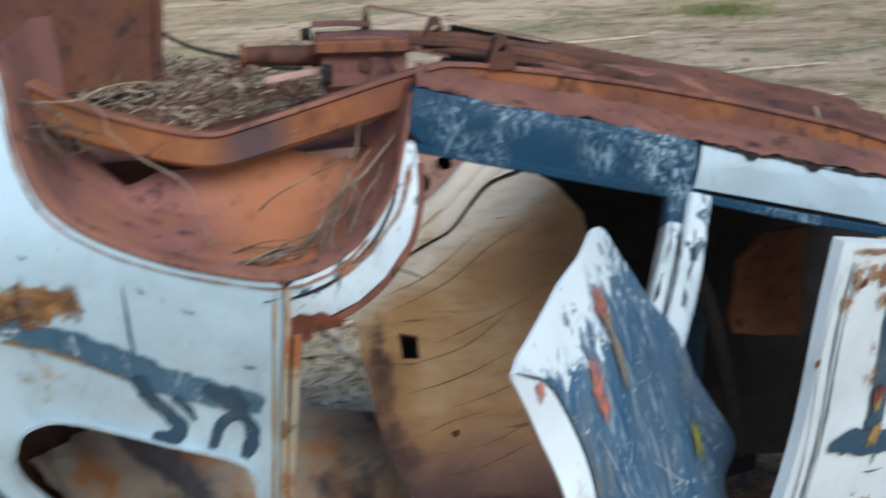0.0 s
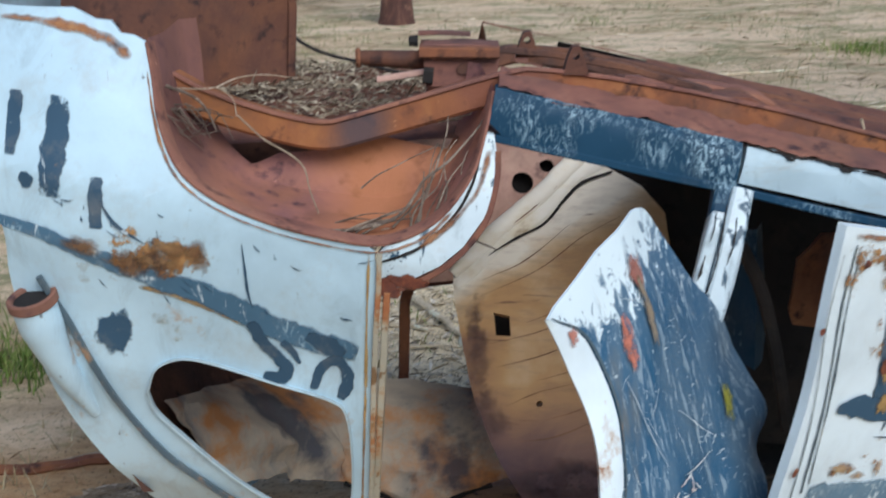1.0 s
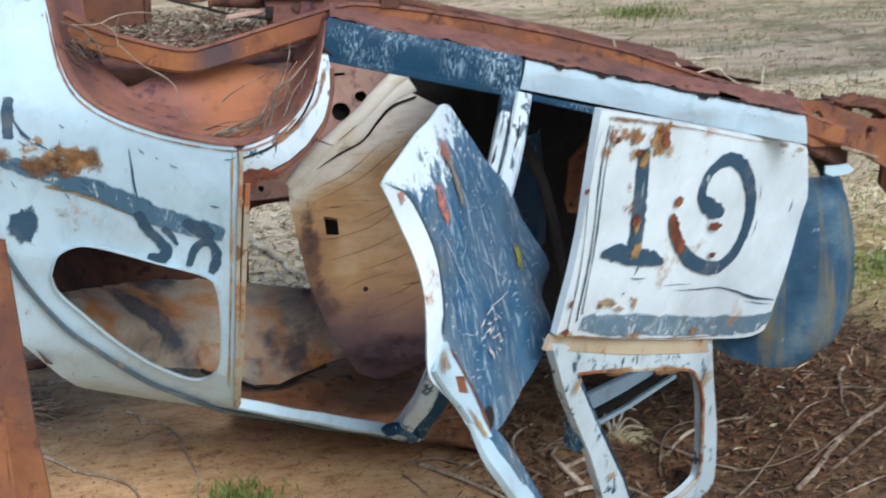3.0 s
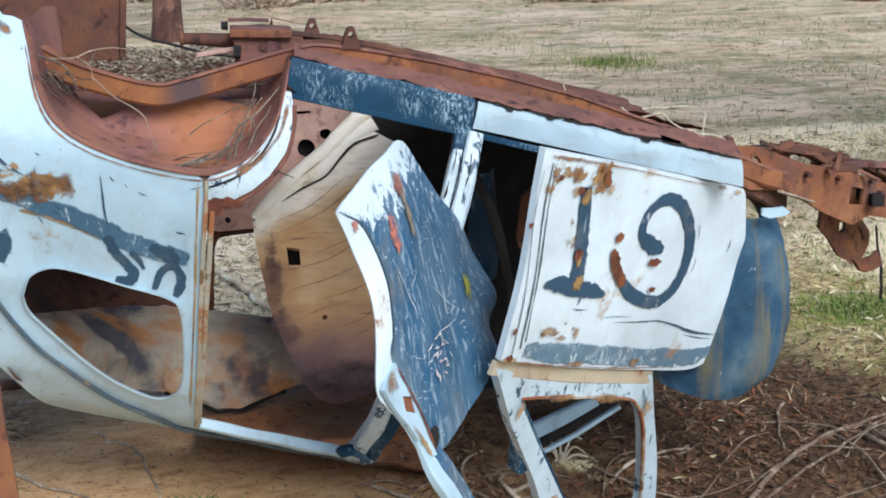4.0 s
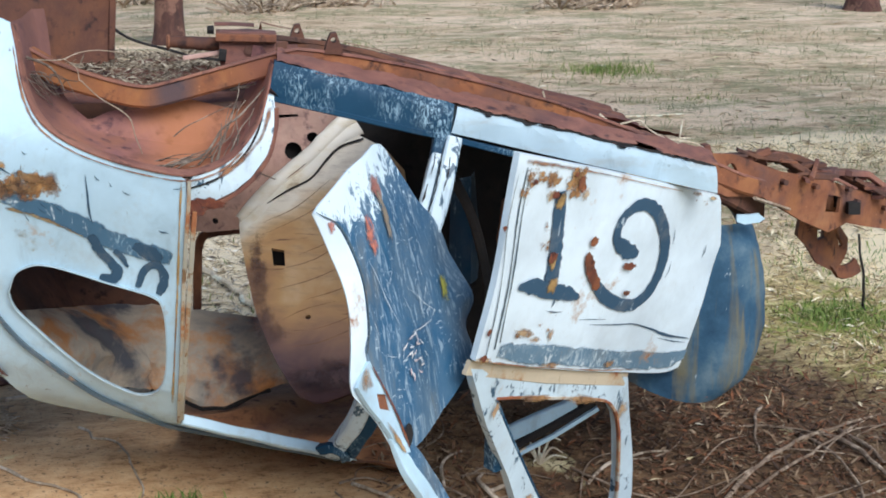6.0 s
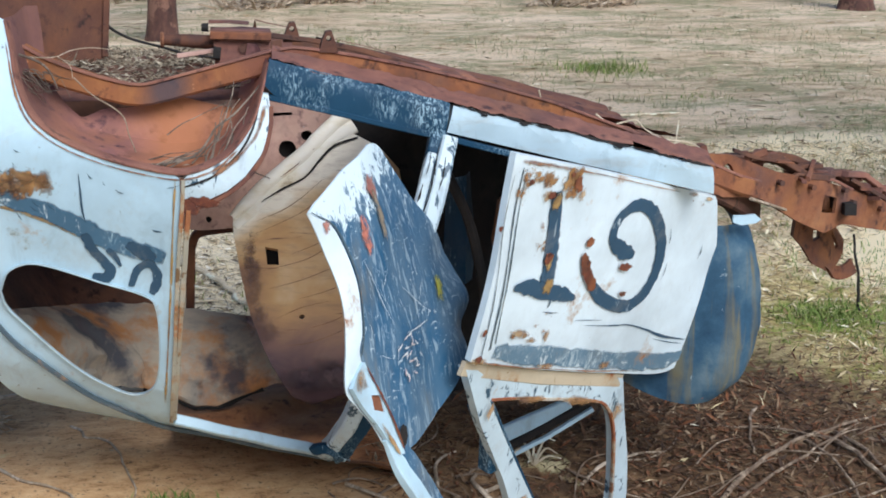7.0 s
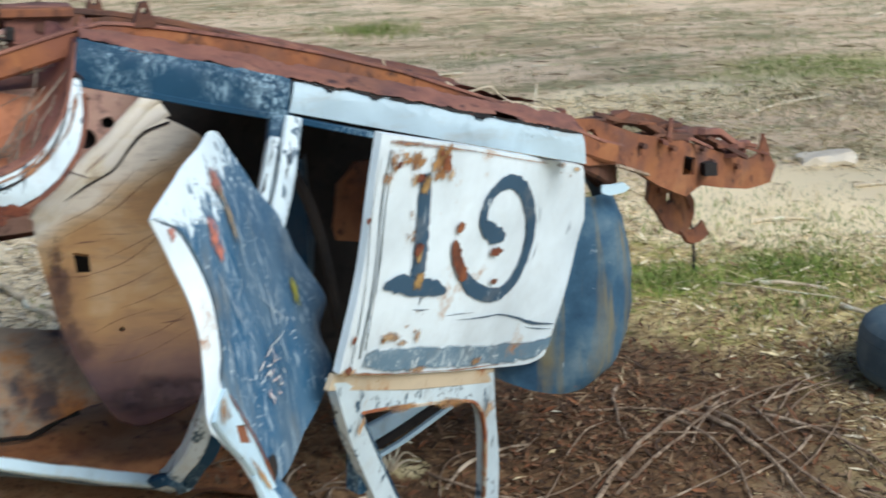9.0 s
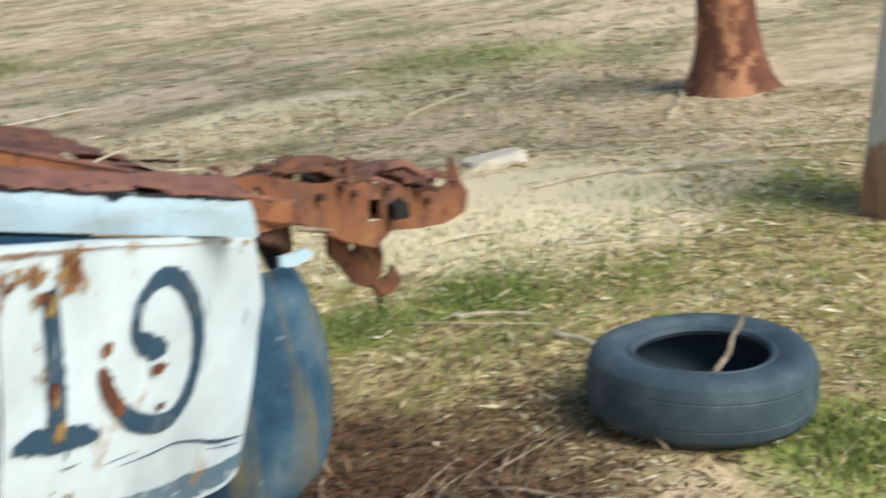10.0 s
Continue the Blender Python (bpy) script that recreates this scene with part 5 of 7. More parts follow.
    part("rust_edge", ribbon([(0.15, 0.556), (0.35, 0.566), (0.7, 0.573), (0.95, 0.570)], [0.012, 0.006, 0.007, 0.004], on_door, 0.0045, None, 0.6), M_RUST_EDGE, door, "ochre rust along the belt edge")
    # belt strip and window frame
    part("belt_strip", beam([flat_door(0.13, 0.586, -0.016), flat_door(0.5, 0.604, -0.014), flat_door(0.90, 0.610, -0.016)], 0.042, 0.014, up=DOOR_N, dent=0.004), M_BELT, door, "yellowed belt strip stained by rust")
    outer = [(0.142, 0.585), (0.90, 0.60)] + [(q[0], q[1]) for q in spline([(0.905, 0.605), (0.99, 0.72), (1.115, 0.88), (1.20, 1.02), (1.215, 1.075), (1.18, 1.12), (1.10, 1.16), (0.95, 1.205), (0.80, 1.24)], 4)] + [(0.74, 1.16), (0.50, 0.92), (0.30, 0.75)]
    inner = [(q[0], q[1]) for q in spline([(0.30, 0.672), (0.55, 0.668), (0.80, 0.675), (0.885, 0.70), (0.95, 0.755), (1.05, 0.90), (1.115, 1.02), (1.105, 1.06), (1.04, 1.10), (0.90, 1.145)], 4)] + [(0.83, 1.12), (0.70, 1.0), (0.45, 0.80)]
    frame_ob = part("window_frame", sheet(outer, lambda u, v: flat_door(u, v, -0.009), [inner], 0.06, 0.03, 0.001, back), M_PILLAR, door, "white window frame with rusty inner edge")
    pts = [flat_door(q[0], q[1], -0.012) for q in inner] + [flat_door(*inner[0], -0.012)]
    pts, left = pts[:-4], pts[-4:]
    part("frame_lip", beam(left, 0.008, 0.012, up=DOOR_N, dent=0.003), M_SILL, frame_ob, "dark teal inner lip of the frame")
    part("frame_lip", beam(pts, 0.009, 0.012, up=DOOR_N, dent=0.003), M_LIP, frame_ob, "inner lip of the frame eaten by rust")
    part("stile_strip", beam([flat_door(0.31, 0.70, -0.05), flat_door(0.42, 0.80, -0.05), flat_door(0.47, 0.90, -0.05)], 0.05, 0.05, up=DOOR_N, dent=0.006), M_SILL, frame_ob)
    for i, (u, v, ru, rv) in enumerate(((0.45, 0.665, 0.09, 0.012), (0.70, 0.668, 0.1, 0.014), (0.92, 0.70, 0.03, 0.03), (0.30, 0.70, 0.012, 0.03), (0.62, 0.98, 0.02, 0.012))):
        part("rust_patch", patch(u, v, ru, rv, flat_door, 0.003, i * 5.1, 0.6), M_RUST_PATCH, frame_ob)


# Rear door, swung right out: h towards its hinge, b down, n out of its face.
REAR_O, REAR_N = Vector((0.2469, -0.3297, 1.1745)), Vector((0.8774, -0.4312, 0.2106))
REAR_H, REAR_B = Vector((0.4410, 0.8975, 0.0005)), Vector((0.1892, -0.0924, -0.9776))


def on_rear(u, v, lift=0.0):
    off = -0.045 * min(1, max(0, (-0.12 - u) / 0.22)) + 0.07 * min(1, max(0, (u - 0.05) / 0.25)) * min(1, max(0, (v - 0.35) / 0.2))
    fold = 0.05 * math.exp(-((u - 0.30) / 0.08) ** 2 - ((v - 0.55) / 0.05) ** 2)
    bulge = 0.015 * math.sin(math.pi * min(1, max(0, v / 0.75))) - fold + off + 0.007 * noise.noise(Vector((u * 7, v * 7, 2)))
    return REAR_O + REAR_H * u + REAR_B * v + REAR_N * (bulge + lift)


def build_rear_door():
    inner = [(-0.38, 0.098), (-0.302, 0.144), (-0.268, 0.21), (-0.258, 0.29), (-0.265, 0.358), (-0.278, 0.417), (-0.305, 0.465), (-0.267, 0.561), (-0.214, 0.687), (-0.201, 0.731)]
    outer = [(-0.382, 0.099), (-0.358, 0.161), (-0.334, 0.228), (-0.323, 0.286), (-0.324, 0.339), (-0.343, 0.411), (-0.394, 0.519), (-0.35, 0.575), (-0.312, 0.624), (-0.255, 0.708)]
    right = [(-0.040, -0.004), (-0.005, -0.002), (0.035, 0.014), (0.067, 0.055), (0.098, 0.098), (0.168, 0.178), (0.254, 0.253), (0.305, 0.343), (0.308, 0.424), (0.312, 0.500), (0.285, 0.545), (0.244, 0.585), (0.205, 0.640), (0.066, 0.716), (-0.149, 0.75)]
    def scraped(u, v):
        corner = min(1.0, max(0.0, 0.42 + (0.10 - 0.34 * u - v) / 0.26))
        left = 0.55 * max(0.0, 1 - (u + 0.30) / 0.13) * max(0.0, 1 - v / 0.60) if u > -0.30 else 0.5
        upper = 0.42 * math.exp(-((u - 0.06 - (v - 0.06) * 0.9) / 0.09) ** 2) * max(0.0, 1 - v / 0.45)
        return max(corner, left, upper, 0.12)
    loop = [(q[0], q[1]) for q in spline(right, 4)] + [(q[0], q[1]) for q in spline(inner[::-1], 4)] + [(-0.312, 0.076), (-0.194, 0.032)]
    door = part("rear_door", sheet(loop, on_rear, (), 0.02, 0.005, 0.001, -REAR_N, scraped), M_REAR, car, "crumpled teal rear door swung out, paint scratched to white")
    # white folded edge beside the skin
    bm, prev = bmesh.new(), None
    for p, q in zip(spline([(*p, 0) for p in inner], 6), spline([(*p, 0) for p in outer], 6)):
        a, b = on_rear(p.x, p.y, 0.002), on_rear(q.x, q.y, -0.004)
        row = [bm.verts.new(a), bm.verts.new(a.lerp(b, 0.5) + REAR_N * 0.004), bm.verts.new(b), bm.verts.new(b - REAR_N * 0.008 + REAR_H * 0.012)]
        if prev:
            for k in range(3):
                bm.faces.new((prev[k], prev[k + 1], row[k + 1], row[k]))
        prev = row
    edge = part("door_edge", bm, M_DOOR, door, "white folded door edge")
    part("edge_line", ribbon([(q[0] + 0.006, q[1]) for q in inner[:7]], [0.002, 0.006, 0.007, 0.006, 0.005, 0.006, 0.004], on_rear, 0.004), M_LINE, door)
    # lower return plate with a latch hole
    def plate(u, v, lift=0.0):
        return on_rear(u, v, 0.013 + lift)
    loop = [(-0.392, 0.520), (-0.345, 0.495), (-0.308, 0.480), (-0.267, 0.561), (-0.214, 0.687), (-0.195, 0.75), (-0.235, 0.735), (-0.312, 0.626)]
    hole = [(-0.305, 0.563), (-0.262, 0.578), (-0.262, 0.620), (-0.306, 0.600)]
    low = part("latch_plate", sheet(loop, plate, [hole], 0.04, 0.01, 0.001, -REAR_N), M_WHITE, door, "white lock plate with a rusty square hole")
    part("latch", beam([plate(-0.310, 0.588, -0.008), plate(-0.258, 0.60, -0.008)], 0.058, 0.006, up=REAR_N, dent=0.003), M_RUST_O, low)
    part("rust_patch", patch(-0.345, 0.520, 0.035, 0.03, plate, 0.004, 3, 0.4), M_RUST_PATCH, low)
    part("rust_edge", ribbon([(-0.31, 0.485), (-0.272, 0.565), (-0.222, 0.68), (-0.20, 0.74)], [0.006, 0.009, 0.012, 0.006], plate, 0.004, None, 0.5), M_RUST_SPOT, low)
    part("rust_edge", ribbon([(-0.30, 0.63), (-0.25, 0.70), (-0.22, 0.745)], [0.01, 0.02, 0.012], plate, 0.0046, None, 0.5), M_RUST_PATCH, low)
    # hanging window frame stump, tapering out of the lock plate
    line = spline([(-0.262, 0.685), (-0.228, 0.745), (-0.195, 0.82), (-0.155, 0.89), (-0.095, 0.98), (-0.02, 1.08), (0.05, 1.18)], 5)
    bm = beam([on_rear(q[0], q[1], 0.004) for q in [(p[0], p[1]) for p in line]], [0.018 + 0.036 * min(1.0, k / 7) for k in range(len(line))], [0.012 + 0.014 * min(1.0, k / 9) for k in range(len(line))], up=REAR_N, dent=0.004)
    part("window_frame", bm, M_WHITE, door, "white stump of the window frame")
    line = spline([(-0.195, 0.715), (-0.172, 0.765), (-0.145, 0.82), (-0.10, 0.91), (-0.03, 1.01), (0.05, 1.11)], 5)
    bm = beam([on_rear(p[0], p[1], 0.002) for p in line], [0.022 + 0.026 * min(1.0, k / 6) for k in range(len(line))], [0.010 + 0.016 * min(1.0, k / 8) for k in range(len(line))], up=REAR_N, dent=0.004)
    part("window_channel", bm, M_REAR, door)
    part("bolt_hole", patch(-0.187, 0.705, 0.012, 0.020, on_rear, 0.010, 2.2, 0.2), M_DARK, door)
    # old paint spots and scratches
    spots = ((-0.095, 0.092, 0.038, 0.036, (0.36, 0.14, 0.11)), (-0.182, 0.200, 0.026, 0.050, (0.52, 0.18, 0.12)), (-0.095, 0.17, 0.018, 0.07, (0.30, 0.24, 0.17)), (0.167, 0.42, 0.028, 0.05, (0.33, 0.33, 0.05)), (-0.33, 0.145, 0.02, 0.02, (0.5, 0.2, 0.15)))
    for i, (u, v, ru, rv, c) in enumerate(spots):
        m = break_up(paint_material("old_paint_spot", c, TEAL, rust=0.75, chips=0.60, scratch=0.60), 24, 0.20, 0.86)
        part("paint_spot", patch(u, v, ru, rv, on_rear, 0.006 + 0.0005 * i, i * 4.7, 0.7), m, door, "spot of older paint showing through")
    rnd = random.Random(5)
    pale = random_material("bare_scratch", [(0.45, 0.55, 0.6), (0.65, 0.72, 0.75), (0.55, 0.45, 0.5)])
    lines = [(-0.06, 0.36, 0.6, 0.18, 0.004), (-0.10, 0.47, 0.05, 0.16, 0.005), (0.0, 0.35, 1.5, 0.14, 0.003), (-0.22, 0.25, 1.2, 0.2, 0.004)]
    lines += [(rnd.uniform(-0.25, 0.25), rnd.uniform(0.06, 0.5), rnd.choice((0.3, 1.2, 1.5, 1.9, 2.4)) + rnd.uniform(-0.2, 0.2), rnd.uniform(0.02, 0.07), 0.0022) for _ in range(14)]
    for u, v, a, l, w in lines:
        part("scratch", ribbon([(u, v), (u + l * 0.5 * math.cos(a), v + l * 0.5 * math.sin(a) + 0.003), (u + l * math.cos(a), v + l * math.sin(a))], [0.0006, w * 0.6, 0.0006], on_rear, 0.0075, None, 0.8), pale, door)
    bm = bmesh.new()
    for i in range(22):
        u, v = -0.10 + rnd.uniform(-0.05, 0.07), 0.51 + rnd.uniform(-0.05, 0.06)
        a = rnd.uniform(0, 3.1)
        ribbon([(u, v), (u + 0.012 * math.cos(a), v + 0.012 * math.sin(a)), (u + 0.03 * math.cos(a), v + 0.02 * math.sin(a))], [0.002, 0.005, 0.001], on_rear, 0.0085, bm, 0.8)
    scuff = part("scuff", bm, random_material("pinkish_scuff", [(0.6, 0.45, 0.45), (0.7, 0.68, 0.66), (0.5, 0.58, 0.62)]), door, "pinkish scuffed patch")


def build_interior():
    N, H, B = Vector((-0.0997, -0.8777, 0.4688)), Vector((0.995, -0.088, 0.047)), Vector((0, -0.4711, -0.8821))
    O = Vector((0.11, 0.69, 0.44))
    def seat(u, v, lift=0.0):
        crown = 0.035 * math.sin(math.pi * min(1, max(0, (u + 0.22) / 0.55)))
        low = -0.10 * max(0, (v - 0.12) / 0.15) ** 2 if v > 0.12 else 0
        return O + H * u + B * v + N * (crown + low + lift + 0.008 * noise.noise(Vector((u * 7, v * 7, 4))))
    loop = [(q[0], q[1]) for q in spline([(-0.208, -0.367), (-0.203, -0.276), (-0.188, -0.177), (-0.167, -0.055), (-0.134, 0.051), (-0.101, 0.137), (-0.052, 0.221), (-0.009, 0.253), (0.043, 0.26), (0.144, 0.234), (0.247, 0.196)], 4)] + [(0.348, 0.145), (0.367, -0.208), (0.345, -0.49), (0.29, -0.56), (0.248, -0.585), (0.194, -0.615), (0.10, -0.595), (-0.037, -0.48), (-0.15, -0.39)]
    hole = [(-0.106, -0.242), (-0.063, -0.232), (-0.063, -0.178), (-0.101, -0.184)]
    dot = [(0.005 + 0.008 * math.cos(a), -0.001 + 0.008 * math.sin(a)) for a in np.arange(0, 6.2, 0.8)]
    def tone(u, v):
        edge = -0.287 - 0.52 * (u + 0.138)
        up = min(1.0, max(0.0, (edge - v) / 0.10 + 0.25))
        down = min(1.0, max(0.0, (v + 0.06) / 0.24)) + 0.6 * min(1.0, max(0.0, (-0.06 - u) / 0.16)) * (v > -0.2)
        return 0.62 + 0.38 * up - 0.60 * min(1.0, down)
    back = part("seat_back", sheet(loop, seat, [hole, dot], 0.03, 0.03, 0.003, -N, tone), M_BOARD, car, "stained brown seat backboard, darker towards the bottom, with a square hole")
    # rolled cream top edge
    for line, wide, high in (([(-0.208, -0.352, 0), (-0.082, -0.460, 0), (0.038, -0.552, 0), (0.145, -0.655, 0), (0.30, -0.80, 0)], 0.027, 0.020), ([(-0.200, -0.318, 0), (-0.100, -0.415, 0), (0.030, -0.498, 0), (0.120, -0.592, 0), (0.205, -0.640, 0)], 0.024, 0.010)):
        rail, bm, prev = spline(line, 8), bmesh.new(), None
        for i, q in enumerate(rail):
            d = (rail[min(i + 1, len(rail) - 1)] - rail[max(i - 1, 0)]).normalized()
            s = Vector((-d.y, d.x, 0))
            half = wide * min(1.0, 0.55 + i * 0.12) * (1 + 0.12 * noise.noise(Vector((i * 0.5, wide * 90, 2))))
            row = []
            for k in range(11):
                a = math.pi * (k / 10 - 0.5) * 1.2
                p = q + s * half * math.sin(a)
                row.append(bm.verts.new(seat(p.x, p.y, high * math.cos(a) - 0.003 + 0.004 * noise.noise(Vector((p.x * 25, p.y * 25, 3))))))
            if prev:
                for k in range(10):
                    bm.faces.new((prev[k], prev[k + 1], row[k + 1], row[k]))
            prev = row
        part("trim_roll", bm, M_CREAM, back, "dirty cream vinyl roll along the top")
    part("trim_fold", ribbon([(-0.111, -0.392), (-0.035, -0.432), (0.036, -0.466), (0.085, -0.520), (0.135, -0.568), (0.214, -0.598)], [0.002, 0.007, 0.006, 0.008, 0.009, 0.006], seat, 0.006), M_DARK, back, "dark open seam below the vinyl roll")
    part("trim_fold", ribbon([(-0.17, -0.365), (-0.09, -0.437), (0.0, -0.500), (0.07, -0.560)], [0.001, 0.004, 0.003, 0.002], seat, 0.012), M_OCHRE_D, back)
    for pts in ([(-0.138, -0.287), (0.012, -0.344), (0.127, -0.424), (0.23, -0.48)], [(-0.12, -0.16), (0.05, -0.20), (0.22, -0.32)], [(-0.05, 0.09), (0.05, 0.08), (0.2, 0.02)], [(-0.02, -0.21), (0.08, -0.245), (0.21, -0.30)], [(-0.10, -0.10), (0.02, -0.125), (0.16, -0.18)], [(0.0, -0.06), (0.10, -0.085), (0.22, -0.13)], [(-0.08, 0.0), (0.0, -0.03), (0.10, -0.05)], [(0.02, 0.04), (0.11, 0.015), (0.22, -0.04)], [(-0.13, -0.33), (-0.02, -0.37), (0.10, -0.46)]):
        part("crease", ribbon(pts, [0.0006, 0.0026, 0.0006], seat, 0.003, None, 0.6), M_OCHRE_D, back)
    stain = break_up(rust_material("purple_brown_tone", ((0.05, 0.03, 0.04), (0.12, 0.075, 0.085), (0.20, 0.13, 0.12)), 9.0, 0.2, (0.16, 0.09, 0.07), (0.07, 0.045, 0.055)), 12, 0.45, 0.62)
    for i, (u, v, ru, rv, k) in enumerate(((-0.155, -0.12, 0.035, 0.13, 0.5), (-0.12, 0.03, 0.05, 0.08, 0.5), (0.10, 0.19, 0.16, 0.045, 0.9), (-0.155, -0.24, 0.03, 0.05, 0.4))):
        part("purple_patch", patch(u, v, ru, rv, seat, 0.004 + 0.0005 * i, i * 3.3 + 2, 0.42, 40, k), stain, back, "frayed purple-brown patch on the board")
    # sagging headlining along the far side of the upturned roof and round into the tail
    plan = spline([(0.32, 1.20, 0), (0.10, 1.20, 0), (-0.12, 1.20, 0), (-0.35, 1.20, 0), (-0.52, 1.16, 0), (-0.63, 1.06, 0), (-0.70, 0.92, 0), (-0.735, 0.74, 0), (-0.76, 0.55, 0), (-0.775, 0.38, 0)], 6)
    bm, rows = bmesh.new(), []
    for i, c in enumerate(plan):
        d = (plan[min(i + 1, len(plan) - 1)] - plan[max(i - 1, 0)]).normalized()
        inward = Vector((-d.y, d.x, 0)) if c.y > 1.19 else Vector((-d.y, d.x, 0)).normalized()
        inward = inward if inward.y < 0 or inward.x > 0 else -inward
        top = 0.318 - 0.175 * min(0.0, c.x + 0.045) * (c.x > -0.4) + (0.062 if c.x <= -0.4 else 0) + 0.255 * (1.20 - c.y)
        rim = c.x + inward.x * 0.25 * (0.35 + 0.65 * min(1.0, max(0.0, (c.y - 0.5) / 0.5)))
        low = interp(rim, (-0.65, -0.59, -0.52, -0.445, -0.37, -0.297, -0.241, -0.146, -0.07, 0.02, 0.15, 0.32), (0.25, 0.225, 0.20, 0.172, 0.14, 0.105, 0.085, 0.072, 0.105, 0.145, 0.16, 0.12))
        low = max(low, 0.20 + 0.24 * (1.0 - c.y)) if c.y < 0.85 else low
        row = []
        for k in range(18):
            f = k / 17
            z = top + (low - top) * f ** 1.15 + 0.014 * noise.noise(Vector((c.x * 14, c.y * 14, 5))) * (f > 0.8)
            q = c + inward * (0.25 * math.sin(0.5 * math.pi * min(1, f * 1.25)) * (0.35 + 0.65 * min(1.0, max(0.0, (c.y - 0.5) / 0.5))))
            q += inward * (0.035 * noise.noise(Vector((c.x * 5, c.y * 5, f * 3))) + 0.016 * noise.noise(Vector((c.x * 15, c.y * 15, f * 7))) + 0.012 * noise.noise(Vector((c.x * 30, c.y * 9, f * 11))))
            q.z = z
            row.append(bm.verts.new(q))
        rows.append(row)
    for A, B2 in zip(rows, rows[1:]):
        for k in range(17):
            bm.faces.new((A[k], A[k + 1], B2[k + 1], B2[k]))
    tear = [(v.co.x, v.co.y - 0.008, v.co.z - 0.004) for v in (r[-1] for r in rows[9:24])]
    part("lining_tear", beam(tear, [0.008 + 0.007 * noise.noise(Vector((p[0] * 37, 1, 1))) for p in tear], [0.011 + 0.012 * noise.noise(Vector((p[0] * 29, 5, 1))) for p in tear], dent=0.010), M_DARK, car, "black torn edge of the headlining")
    part("headlining", bm, M_LINING, car, "mottled sagging headlining, torn along its edge")
    # far door frame seen through the cabin
    post = spline([(-0.255, 1.34, 0.24), (-0.245, 1.34, 0.45), (-0.235, 1.34, 0.56), (-0.19, 1.34, 0.60), (0.0, 1.34, 0.61), (0.2, 1.34, 0.59)], 5)
    part("far_window_frame", beam(post, 0.03, 0.04, up=(0, 1, 0), dent=0.003), M_RUST, car, "rusty window frame of the far door")
    # inner panels of the footwell and dash, near-black to stand in for shade
    def dash(u, v):
        return Vector((u, 0.95 + 0.2 * (u - 0.3) + 0.04 * noise.noise(Vector((u * 5, v * 5, 1))), v))
    part("footwell_panel", sheet([(0.30, 0.25), (1.25, 0.12), (1.28, 0.95), (0.9, 1.06), (0.3, 1.22)], dash, (), 0.1, 0.01, 0.01), M_DARK, car, "footwell panel in near-black, standing in for the cabin's shade")
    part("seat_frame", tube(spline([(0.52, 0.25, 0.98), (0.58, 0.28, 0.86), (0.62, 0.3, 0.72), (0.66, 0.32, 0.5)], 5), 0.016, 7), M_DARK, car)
    part("cloth_scrap", sheet([(0.55, 0.62), (0.64, 0.60), (0.66, 0.72), (0.62, 0.95), (0.56, 0.92)], lambda u, v: Vector((u, 0.5 + 0.06 * math.sin(u * 60), v)), (), 0.03, 0.004, 0.01), M_SILL, car, "torn dark cloth hanging inside")
    part("orange_inner", sheet([(0.705, 0.72), (0.72, 0.68), (0.86, 0.66), (0.88, 0.90), (0.78, 0.90), (0.725, 0.84)], lambda u, v: Vector((u, 0.56 + 0.5 * (u - 0.72) ** 2 + 0.02 * noise.noise(Vector((u * 12, v * 12, 4))), v)), (), 0.04, 0.02, 0.014), M_RUST_O, car, "orange-rusted inner panel in the dark cabin")


